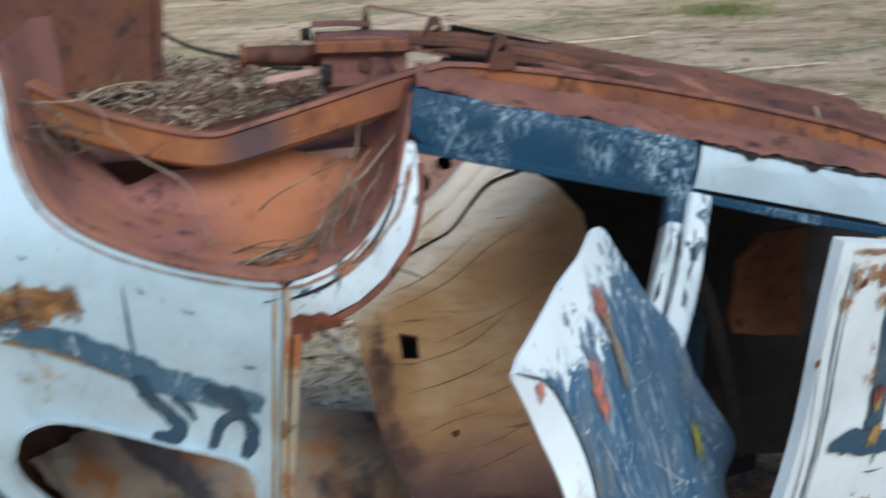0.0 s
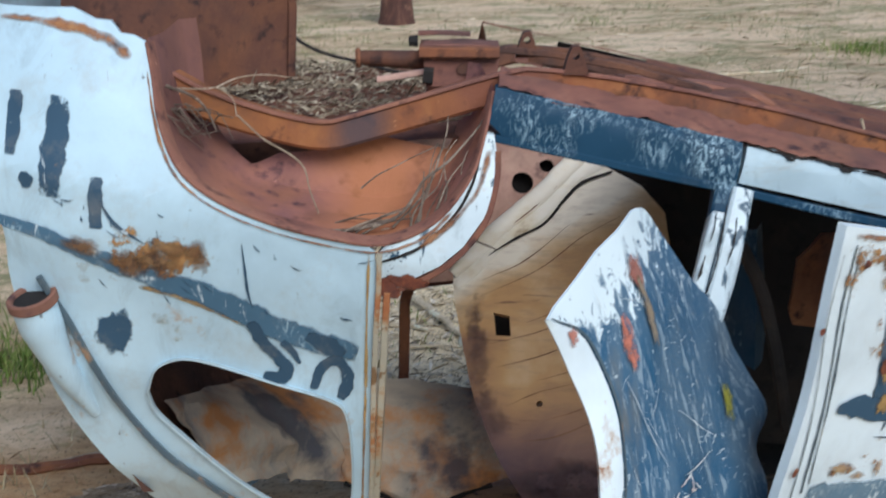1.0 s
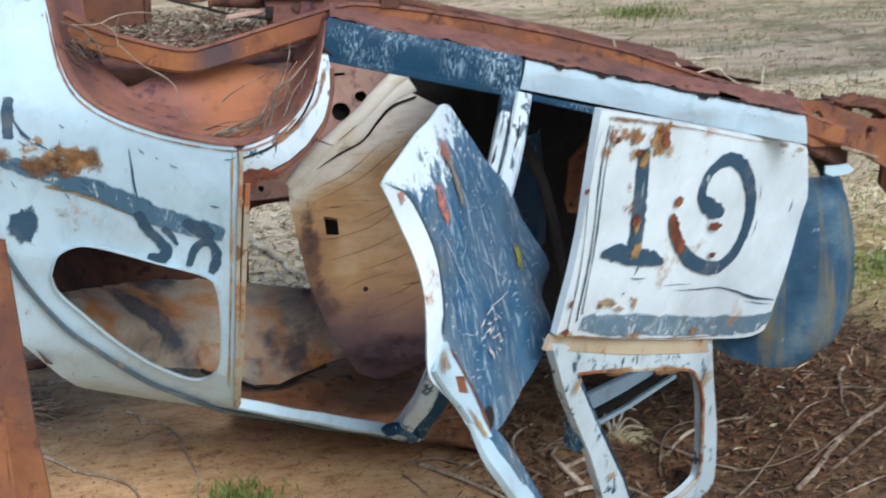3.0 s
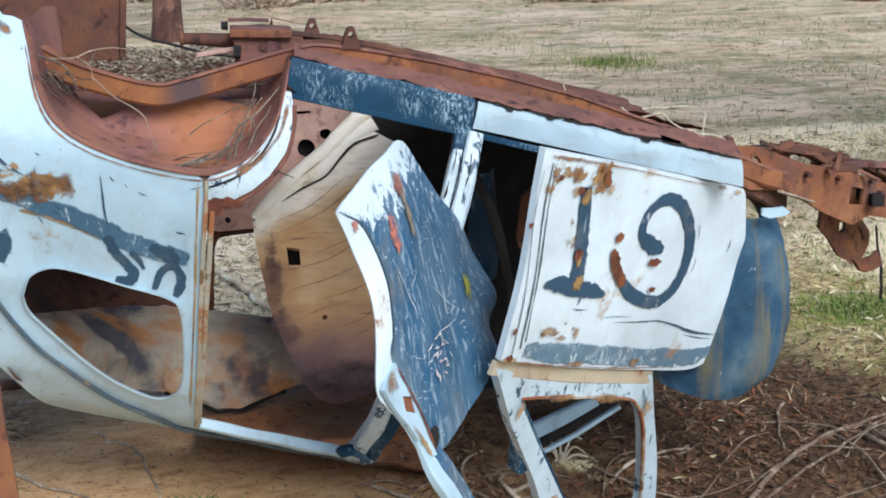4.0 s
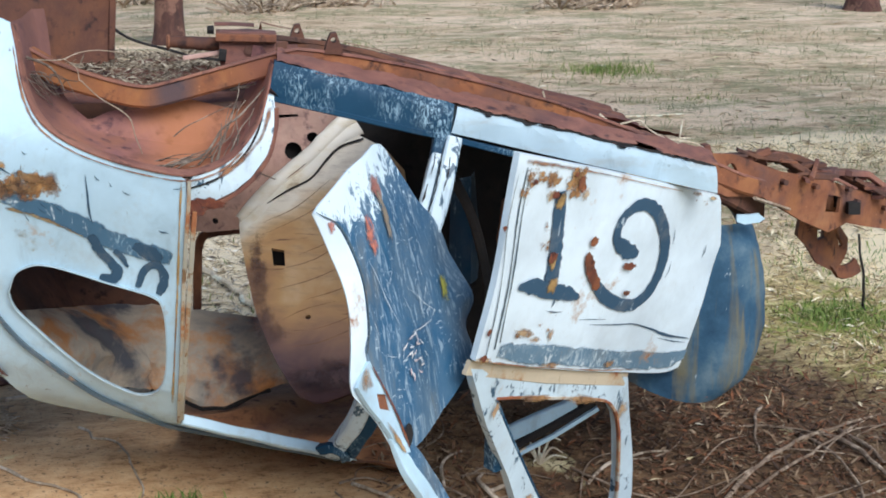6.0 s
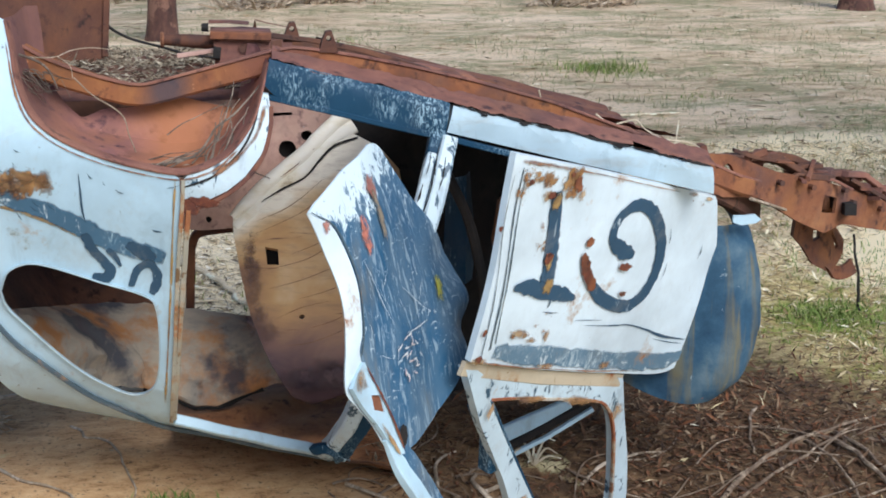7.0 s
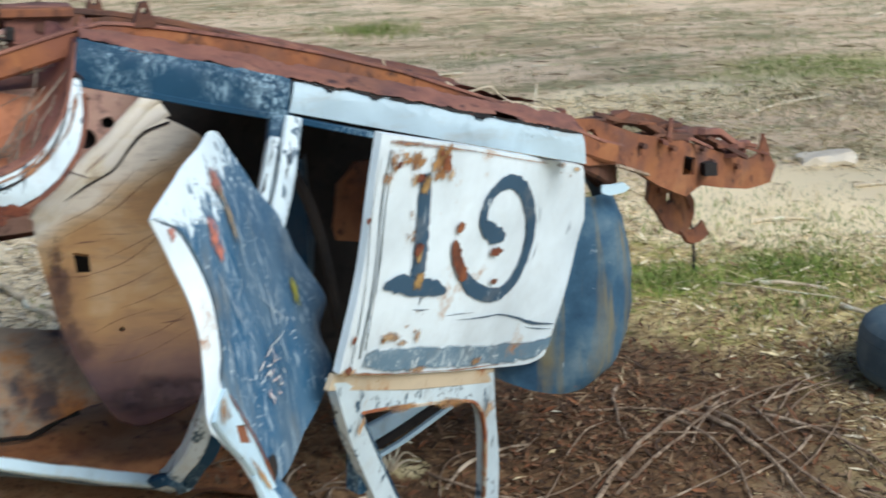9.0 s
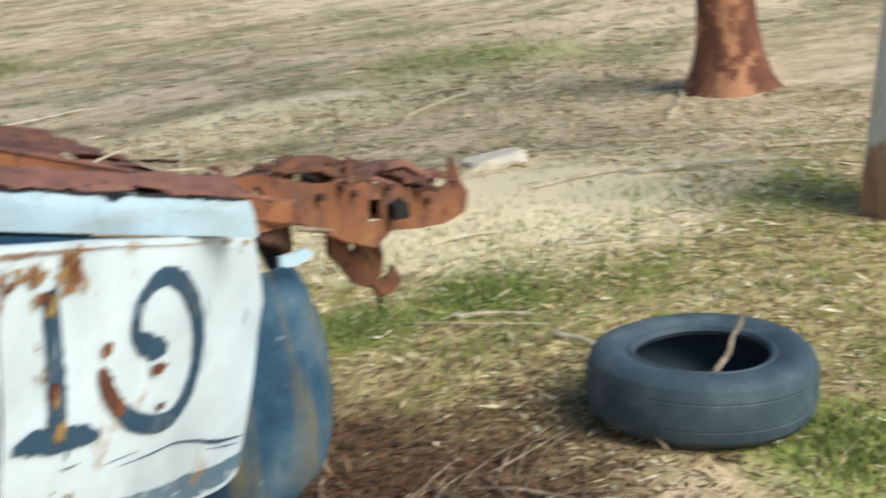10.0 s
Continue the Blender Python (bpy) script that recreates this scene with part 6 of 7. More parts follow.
def build_cowl():
    """The curved cowl ahead of the door hinge."""
    plan = spline([(1.12, 0.34, 0), (1.22, 0.26, 0), (1.32, 0.21, 0), (1.41, 0.22, 0), (1.465, 0.29, 0), (1.485, 0.40, 0), (1.475, 0.55, 0)], 6)
    bm, rows = bmesh.new(), []
    for i, p in enumerate(plan):
        row, s = [], i / (len(plan) - 1)
        foot = 0.315 - 0.055 * math.sin(math.pi * min(1.0, s * 1.5)) + 0.14 * max(0.0, s - 0.62)
        for k in range(21):
            f = k / 20
            q = p.copy()
            q.z = 0.825 - 0.02 * s + (foot - 0.825) * f
            belly = math.sin(math.pi * min(1, f * 0.88 + 0.06)) - 0.19
            tuck = max(0.0, (f - 0.80) / 0.20) ** 2
            q += Vector((0.85, -0.5, 0)) * (0.052 * belly * (0.35 + 0.65 * s) - 0.075 * tuck - 0.03 * (1 - f) ** 8)
            q += Vector((0.8, -0.6, 0)) * (0.010 * noise.noise(q * 7) + 0.006 * noise.noise(q * 17))
            row.append(bm.verts.new(q))
        rows.append(row)
    for A, B in zip(rows, rows[1:]):
        for k in range(20):
            bm.faces.new((A[k], A[k + 1], B[k + 1], B[k]))
    cowl = part("cowl", bm, M_COWL, car, "dull teal cowl panel ahead of the door, dented")
    part("bare_strip", sheet([(0, 0), (0.03, -0.012), (0.08, -0.006), (0.10, 0.008), (0.08, 0.022), (0.04, 0.016), (0.0, 0.022)], lambda u, v: Vector((1.355 + u, 0.16 + u * 0.4, 0.838 + v - u * 0.1)), (), 0.02, 0.012, 0.010), M_WHITE, cowl, "strip of pale flaking paint")
    part("scuttle", beam([(1.30, 0.24, 0.95), (1.40, 0.34, 0.89), (1.50, 0.48, 0.83), (1.58, 0.66, 0.77)], 0.06, 0.10, dent=0.012), M_RUST_D, cowl)
    part("far_roof_rail", beam([(0.735, 0.62, 0.036), (0.85, 0.62, 0.083), (0.985, 0.62, 0.138)], 0.03, 0.052, dent=0.004), M_WHITE, car, "white strip of the far roof rail")
    part("far_roof_channel", beam([(0.76, 0.60, 0.005), (0.90, 0.60, 0.072), (1.04, 0.60, 0.150)], 0.03, 0.022, dent=0.003), M_DARK, car)
    part("far_roof_lip", beam([(0.78, 0.58, -0.012), (0.90, 0.58, 0.045), (1.05, 0.58, 0.136)], 0.02, 0.013, dent=0.003), M_WHITE, car)


build_body()
build_sill()
build_chassis()
build_front_door()
build_rear_door()
build_interior()
build_cowl()
# round lamp pod on the tail, its empty socket's shade a near-black disc
pod = spline([side(-0.66, 0.83, -0.01), side(-0.73, 0.73, 0.015), side(-0.775, 0.65, 0.026), side(-0.805, 0.585, 0.030)], 5)
lamp = part("lamp_pod", tube(pod, [0.016 + 0.030 * min(1, i / 11) for i in range(len(pod))], 20), M_WHITE, car, "tapered white tail lamp pod")
tip = (pod[-1] - pod[-2]).normalized()
part("lamp_socket", tube([pod[-1] + tip * 0.001, pod[-1] + tip * 0.004], [0.038, 0.038], 20), M_DARK, lamp, "near-black disc painting the shade of the empty lamp socket")
bm, rings = bmesh.new(), []
side_a = tip.orthogonal().normalized()
side_b = tip.cross(side_a)
for k in range(28):
    a = 2 * math.pi * k / 28
    d = side_a * math.cos(a) + side_b * math.sin(a)
    rings.append([bm.verts.new(pod[-1] + d * r + tip * h) for r, h in ((0.046, -0.012), (0.051, -0.008), (0.051, 0.010), (0.047, 0.013), (0.040, 0.010), (0.038, 0.002))])
for k in range(28):
    for j in range(5):
        bm.faces.new((rings[k][j], rings[k][j + 1], rings[(k + 1) % 28][j + 1], rings[(k + 1) % 28][j]))
part("lamp_ring", bm, M_RUST_P, lamp, "rusty rim of the lamp socket")


# ---- things on the ground ----
def build_tyre():
    """An old car tyre lying on its side."""
    t = thing("tyre", (2.77, 0.52, ground_z(2.77, 0.52)), "worn grey-black car tyre lying flat on dry ground", "tyre")
    turn = Matrix.Translation((2.77, 0.52, ground_z(2.77, 0.52) + 0.10)) @ Matrix.Rotation(radians(4.0), 4, Vector((0.632, 0.775, 0)))
    prof = [(0.190, 0.075), (0.196, 0.088), (0.206, 0.091), (0.212, 0.086), (0.225, 0.092), (0.255, 0.100), (0.285, 0.100), (0.307, 0.090), (0.320, 0.074), (0.326, 0.055), (0.328, 0.043), (0.3268, 0.041), (0.3268, 0.038), (0.329, 0.036), (0.330, 0.004)]
    n = 72
    def ring(name, line, label):
        bm, rings = bmesh.new(), []
        for k in range(n):
            a = 2 * math.pi * k / n
            rings.append([bm.verts.new(turn @ Vector((r * math.cos(a), r * math.sin(a), z + 0.004 * math.sin(2 * a + 1)))) for r, z in line])
        for k in range(n):
            for j in range(len(line) - 1):
                bm.faces.new((rings[k][j], rings[k][j + 1], rings[(k + 1) % n][j + 1], rings[(k + 1) % n][j]))
        bmesh.ops.recalc_face_normals(bm, faces=bm.faces[:])
        part(name, bm, M_TYRE, t, label)
    lower = [(r, -z) for r, z in prof[::-1]]
    ring("bead", prof[:4], "raised bead round the opening")
    ring("sidewall", prof[3:9], "smooth dusty sidewall")
    ring("tread", prof[8:] + lower[:-8], "worn nearly smooth tread")
    ring("sidewall", lower[-9:-3], "lower sidewall on the earth")
    ring("liner", lower[-4:] + [(0.20, -0.06), (0.27, -0.075), (0.308, -0.05), (0.312, 0.0), (0.308, 0.05), (0.27, 0.075), (0.20, 0.06), (0.190, 0.075)], "dark inside of the casing")
    return t


def stick(name, pts, r0, r1, material, label, group="", category="branch"):
    line = spline(pts, 5)
    n = len(line)
    line = [p + Vector((noise.noise(p * 11), noise.noise(p * 11 + Vector((7, 0, 0))), 0.3 * noise.noise(p * 11 + Vector((0, 7, 0))))) * max(r0 * 1.6, 0.008 if name == "caught_twig" else 0.0) for p in line]
    radii = [(r0 + (r1 - r0) * i / (n - 1)) * (1 + 0.15 * noise.noise(Vector((i * 0.9, r0 * 100, 1)))) for i in range(n)]
    ob = part(name, tube([tuple(p) for p in line], radii, 7), material)
    return tagged(ob, label, category, group)


def lying(x, y, dx, dy, r, lift=0.0, bend=0.0, n=4):
    """Points of a branch lying on the ground from (x, y) over (dx, dy)."""
    out = []
    for i in range(n):
        f = i / (n - 1)
        px, py = x + dx * f - dy * bend * math.sin(math.pi * f), y + dy * f + dx * bend * math.sin(math.pi * f)
        out.append((px, py, ground_z(px, py) + r * 0.8 + lift * math.sin(math.pi * f)))
    return out


build_tyre()
stick("dead_twig", [(2.69, 0.50, 0.01), (2.725, 0.48, 0.08), (2.755, 0.46, 0.125), (2.818, 0.46, 0.172), (2.832, 0.46, 0.22), (2.862, 0.46, 0.25), (2.884, 0.46, 0.295)], 0.011, 0.006, M_TWIG, "grey dead twig standing in the tyre", category="twig")
rnd = random.Random(11)
# roots and twigs under the hanging doors
for _ in range(34):
    x, y, a, l = rnd.uniform(0.15, 1.25), rnd.uniform(-0.05, 0.62), rnd.uniform(-1.2, 1.2), rnd.uniform(0.10, 0.34)
    r = rnd.uniform(0.0022, 0.006)
    stick("fallen_twig", lying(x, y, l * math.cos(a), l * math.sin(a), r, rnd.uniform(0.0, 0.03), rnd.uniform(-0.3, 0.3), 5), r, r * 0.5, M_TWIG_M, "crooked dead twig on brown litter", "twigs under the doors", "twig")


def dead_weed(x, y, seed):
    """A small dried weed with splayed pale stems."""
    rn, z = random.Random(seed), ground_z(x, y)
    t = thing("dead_weed", (x, y, z), "small dried pale weed with splayed stems", "weed")
    for k in range(9):
        a, l = k * 0.7 + rn.uniform(-0.2, 0.2), rn.uniform(0.05, 0.10)
        end = Vector((x + math.cos(a) * l, y + math.sin(a) * l * 0.7, z + rn.uniform(0.01, 0.09)))
        part("stem", tube(spline([(x, y, z), ((x + end.x) / 2, (y + end.y) / 2, end.z + 0.012), end], 4), [0.005 - 0.0004 * q for q in range(9)], 5), M_TWIG_P, t)
    return t


dead_weed(0.86, 0.60, 2)
for x, y, dx, dy, r, bend in ((1.30, 0.17, 0.80, 0.58, 0.013, 0.03), (1.42, 0.22, 0.62, 0.50, 0.009, -0.05), (1.82, 0.60, 0.10, -0.80, 0.014, 0.05), (1.90, 0.62, 0.22, -0.85, 0.011, -0.06), (1.75, 0.62, -0.02, -0.75, 0.009, 0.08), (1.98, 0.52, 0.30, -0.60, 0.010, 0.05), (1.55, 0.75, 0.35, -0.35, 0.008, 0.1), (1.72, 0.9, -0.15, -0.45, 0.010, -0.05), (2.1, 0.3, -0.35, -0.15, 0.008, 0.1)):
    r *= 0.72
    stick("fallen_branch", lying(x, y, dx, dy, r, 0.015, bend, 6), r, r * 0.4, M_TWIG_M, "grey-brown dead branch lying in leaf litter", "branches beside the wreck")
for _ in range(16):
    x, y, a, l = rnd.uniform(1.35, 2.2), rnd.uniform(0.0, 0.6), rnd.choice((0.7, -1.4, -1.2, 0.5, -0.4)) + rnd.uniform(-0.3, 0.3), rnd.uniform(0.25, 0.6)
    stick("fallen_twig", lying(x, y, l * math.cos(a), l * math.sin(a), 0.004, 0.02, rnd.uniform(-0.12, 0.12), 5), 0.0038, 0.0018, M_TWIG_M, "thin dead twig on brown leaf litter", "twigs beside the wreck", "twig")
for x, y, dx, dy, r, bend in ((0.22, 0.35, 0.30, -0.25, 0.007, -0.05), (0.05, 0.05, 0.45, 0.05, 0.010, 0.12), (0.10, 0.15, 0.42, -0.14, 0.012, -0.08), (0.50, 0.30, 0.10, 0.32, 0.007, 0.1), (0.62, 0.22, 0.16, 0.2, 0.009, -0.2), (0.70, 0.30, -0.05, 0.18, 0.010, 0.2), (0.66, 0.38, 0.18, 0.02, 0.008, 0.2), (1.0, 0.5, 0.3, 0.1, 0.007, 0.1), (-1.35, 1.5, 0.6, 0.1, 0.010, 0.05), (-1.2, 1.25, 0.45, 0.12, 0.012, -0.1)):
    stick("fallen_twig", lying(x, y, dx, dy, r, 0.02, bend), r, r * 0.5, M_TWIG, "thin dead twig on sandy earth", "twigs on the ground", "twig")
for x, y, dx, dy, r in ((4.05, 3.25, 0.50, -0.10, 0.022), (4.5, 3.1, 0.62, -0.56, 0.03), (2.75, 1.85, 0.2, -0.2, 0.02), (2.85, 1.38, 0.02, -0.3, 0.02), (5.2, 2.9, 0.5, -0.5, 0.02), (3.55, 2.3, 0.55, -0.5, 0.01), (2.6, 1.95, 0.35, -0.5, 0.009), (4.6, 5.4, 0.9, 0.5, 0.02), (2.3, 7.5, 1.2, 0.4, 0.025), (1.2, 9.5, 1.5, 0.3, 0.03), (5.4, 3.9, 0.8, 0.9, 0.02), (-0.36, 3.42, 0.36, -1.02, 0.034), (-0.42, 2.9, 0.24, -0.12, 0.022), (-0.38, 2.55, 0.3, 0.05, 0.016), (0.9, 4.4, 1.0, 0.5, 0.015), (3.0, 6.2, -0.9, 0.5, 0.015), (3.2, 2.75, 0.28, -0.05, 0.02)):
    stick("fallen_branch", lying(x, y, dx, dy, r * 0.55, 0.01, 0.05 * math.sin(x * 9), 6), r * 0.55, r * 0.25, M_TWIG_P, "bleached dead branch on open ground", "branches on the open ground")
# two crooked twigs on the bare sand and a low pile of old bark beside them
for line, r in (([(-0.654, 0.96), (-0.619, 0.902), (-0.595, 0.824), (-0.542, 0.796), (-0.497, 0.715), (-0.461, 0.586), (-0.426, 0.439), (-0.415, 0.299)], 0.007), ([(-0.887, 0.63), (-0.823, 0.563), (-0.752, 0.48), (-0.678, 0.436), (-0.612, 0.38), (-0.571, 0.263)], 0.008)):
    stick("fallen_twig", [(x, y, ground_z(x, y) + r * 0.8) for x, y in line], r * 0.75, r * 0.4, M_TWIG, "crooked thin twig on bare sandy earth", "twigs on the ground", "twig")


def build_bark_pile(x, y, rx, ry, high):
    """A low oval mound of rotting bark with loose strips over it."""
    pile = thing("bark_pile", (x, y, ground_z(x, y)), "low pile of rotting brown bark and twigs on sand", "bark pile")
    bm, rows = bmesh.new(), []
    for i in range(9):
        f = i / 8
        rows.append([bm.verts.new((x + rx * f * math.cos(a) * (1 + 0.2 * noise.noise(Vector((math.cos(a), math.sin(a), 3)))), y + ry * f * math.sin(a), ground_z(x, y) - 0.004 + high * (1 - f ** 3) + 0.02 * noise.noise(Vector((f * 4 * math.cos(a), f * 4 * math.sin(a), 1))) * (1 - f))) for a in np.arange(0, 6.2, 0.3)])
    for A, B in zip(rows, rows[1:]):
        n = len(A)
        for k in range(n):
            bm.faces.new((A[k], A[(k + 1) % n], B[(k + 1) % n], B[k]))
    part("mound", bm, M_TWIG_M, pile)
    rn, bm = random.Random(61), bmesh.new()
    for _ in range(240):
        a, f = rn.uniform(0, 6.28), math.sqrt(rn.random())
        p = Vector((x + rx * f * math.cos(a), y + ry * f * math.sin(a), ground_z(x, y) + high * (1 - f ** 3) + rn.uniform(0, 0.012)))
        b, l = rn.uniform(-0.5, 0.5), rn.uniform(0.015, 0.06)
        d = Vector((math.cos(b), math.sin(b), rn.gauss(0, 0.15))) * l
        tube([p - d, p + Vector((0, 0, 0.006)), p + d], [0.002, rn.uniform(0.003, 0.006), 0.002], 4, bm)
    part("loose_bark", bm, M_TWIG, pile)
    return pile


build_bark_pile(-1.05, 1.00, 0.17, 0.20, 0.08)
# twigs caught in the wheel well and on the chassis
well = [
    ([(-0.505, 0.0, 1.308), (-0.486, 0.0, 1.290), (-0.454, 0.0, 1.258), (-0.401, 0.0, 1.219), (-0.381, 0.0, 1.194), (-0.369, -0.02, 1.158), (-0.350, -0.05, 1.118)], 0.0042, M_TWIG),
    ([(-0.66, 0.02, 1.365), (-0.589, 0.03, 1.36), (-0.547, 0.03, 1.363), (-0.505, 0.03, 1.379), (-0.457, 0.035, 1.384), (-0.39, 0.05, 1.372)], 0.0036, M_TWIG),
    ([(-0.546, 0.02, 1.364), (-0.516, 0.02, 1.339), (-0.508, 0.01, 1.305)], 0.0030, M_TWIG),
    ([(-0.64, -0.02, 1.375), (-0.582, -0.02, 1.345), (-0.551, -0.02, 1.285)], 0.0055, M_TWIG_D),
    ([(-0.36, -0.07, 1.090), (-0.300, -0.06, 1.085), (-0.239, -0.05, 1.092), (-0.197, -0.04, 1.108), (-0.162, -0.03, 1.150), (-0.141, -0.03, 1.177), (-0.079, -0.01, 1.217), (-0.02, 0.02, 1.285)], 0.0062, M_TWIG_D),
    ([(-0.21, -0.03, 1.080), (-0.135, 0.0, 1.160), (-0.099, 0.02, 1.236), (-0.094, 0.04, 1.291)], 0.0038, M_TWIG_D),
    ([(-0.275, 0.04, 1.147), (-0.239, 0.04, 1.175), (-0.183, 0.04, 1.198), (-0.106, 0.05, 1.232)], 0.0026, M_TWIG_D),
    ([(-0.157, -0.04, 1.085), (-0.149, -0.03, 1.146), (-0.141, -0.02, 1.190)], 0.0036, M_TWIG_D),
    ([(-0.135, -0.05, 1.085), (-0.100, -0.03, 1.165), (-0.055, 0.0, 1.210)], 0.0032, M_TWIG_D),
    ([(-0.36, -0.08, 1.085), (-0.332, -0.07, 1.080), (-0.290, -0.07, 1.068)], 0.0050, M_TWIG),
]
rt = random.Random(17)
for _ in range(46):
    x, y = rt.uniform(-0.34, -0.08), rt.uniform(-0.09, 0.02)
    z = 1.052 + 0.30 * max(0, x + 0.14) + 0.22 * max(0, -0.24 - x) + rt.uniform(0, 0.025)
    a, l = rt.uniform(-0.25, 0.5), rt.uniform(0.03, 0.11)
    well.append(([(x, y, z), (x + l * 0.5 * math.cos(a), y + rt.uniform(-0.02, 0.02), z + l * 0.5 * math.sin(a) + 0.005), (x + l * math.cos(a), y + rt.uniform(-0.03, 0.03), z + l * math.sin(a))], rt.uniform(0.002, 0.0042), rt.choice((M_TWIG_D, M_TWIG_D, M_TWIG_D, M_TWIG))))
for _ in range(16):
    x, a, f = rt.uniform(-0.20, -0.11), rt.uniform(0.6, 1.2), rt.uniform(0.35, 0.9)
    line = [(x + 0.20 * f * math.cos(a) * k / 4 + rt.uniform(-0.010, 0.010), -0.06 + 0.09 * k / 4 + rt.uniform(-0.01, 0.01), 1.065 + 0.24 * f * math.sin(a) * k / 4 + rt.uniform(-0.006, 0.006)) for k in range(5)]
    well.append((line, rt.uniform(0.0018, 0.0034), M_TWIG_D))
for _ in range(14):
    x = rt.uniform(-0.66, -0.58)
    well.append(([(x, rt.uniform(-0.04, 0.05), 1.33), (x + 0.035, rt.uniform(-0.03, 0.07), 1.30 + rt.uniform(-0.03, 0.03)), (x + 0.07, rt.uniform(-0.03, 0.09), 1.275 + rt.uniform(-0.04, 0.04))], rt.uniform(0.0018, 0.003), M_TWIG_D))
for _ in range(22):
    x, y = rt.uniform(-0.13, 0.0), rt.uniform(0.16, 0.26)
    a, l, z = rt.uniform(-0.6, 1.3), rt.uniform(0.03, 0.08), 1.24 + rt.uniform(0, 0.05)
    well.append(([(x, y, z), (x + l * 0.5 * math.cos(a), y, z + l * 0.5 * math.sin(a)), (x + l * math.cos(a), y + rt.uniform(-0.02, 0.02), z + l * math.sin(a))], rt.uniform(0.002, 0.004), rt.choice((M_TWIG_D, M_TWIG))))
for pts, r, m in well:
    stick("caught_twig", pts, r * (0.55 if m is M_TWIG else 0.75), r * 0.35, m, "dry twig caught in the rusty wheel well", "twigs in the wheel well", "twig")
stick("bent_wire", [(-0.53, 0.75, 1.455), (-0.489, 0.75, 1.402), (-0.447, 0.75, 1.366), (-0.391, 0.75, 1.337), (-0.315, 0.75, 1.314), (-0.229, 0.75, 1.289), (-0.122, 0.75, 1.272)], 0.005, 0.004, M_DARK, "thin dark bent wire over the chassis", category="wire")
for pts in ([(0.957, 0.25, 1.154), (0.99, 0.25, 1.125), (1.018, 0.25, 1.09)], [(1.017, 0.25, 1.122), (1.075, 0.25, 1.132), (1.10, 0.25, 1.11), (1.129, 0.25, 1.092), (1.172, 0.25, 1.072)], [(1.172, 0.25, 1.075), (1.25, 0.25, 1.06), (1.285, 0.22, 1.03)], [(1.205, 0.25, 1.13), (1.203, 0.25, 1.06)], [(0.785, 0.25, 1.225), (0.797, 0.25, 1.19)]):
    stick("caught_twig", pts, 0.0034, 0.0018, M_TWIG_P, "pale twig lying on the upturned floor", "twigs on the floor pan", "twig")
stick("dead_stalk", [(2.60, 2.1, ground_z(2.6, 2.1)), (2.58, 2.1, 0.14), (2.55, 2.1, 0.34)], 0.008, 0.005, M_DARK, "thin dark dead stalk standing in the litter", category="stalk")
stick("rusty_bar", lying(-1.55, 1.42, 0.62, 0.14, 0.018, 0, 0), 0.018, 0.018, M_RUST, "rusty bar lying on the ground", category="bar")


def build_post():
    """A leaning rusty steel post in the foreground."""
    t = thing("steel_post", (-0.55, -1.82, ground_z(-0.5, -1.82)), "leaning rusted steel post with a torn edge", "post")
    def face(u, v):
        return Vector((-0.575 - 0.045 * (v - 1.0) - 0.17 * (v - 1.0) ** 2 * (v < 1.0) + u, -1.82 - 0.35 * abs(u) + 0.004 * noise.noise(Vector((u * 30, v * 9, 1))), v))
    z0 = ground_z(-0.5, -1.82) - 0.03
    loop = [(0.045, z0), (0.05, 0.3), (0.045, 0.6), (0.05, 0.9), (0.042, 1.0), (0.040, 1.28), (-0.09, 1.30), (-0.10, 0.6), (-0.09, z0)]
    part("web", sheet(loop, face, (), 0.06, 0.012, 0.004), M_RUST_O, t)
    part("flange", beam([face(0.0, z0 + 0.01) + Vector((0, 0.03, 0)), face(0.0, 0.6) + Vector((0, 0.03, 0)), face(0, 1.27) + Vector((0, 0.03, 0))], 0.02, 0.06, up=(0, 1, 0), dent=0.004), M_RUST_D, t)


build_post()


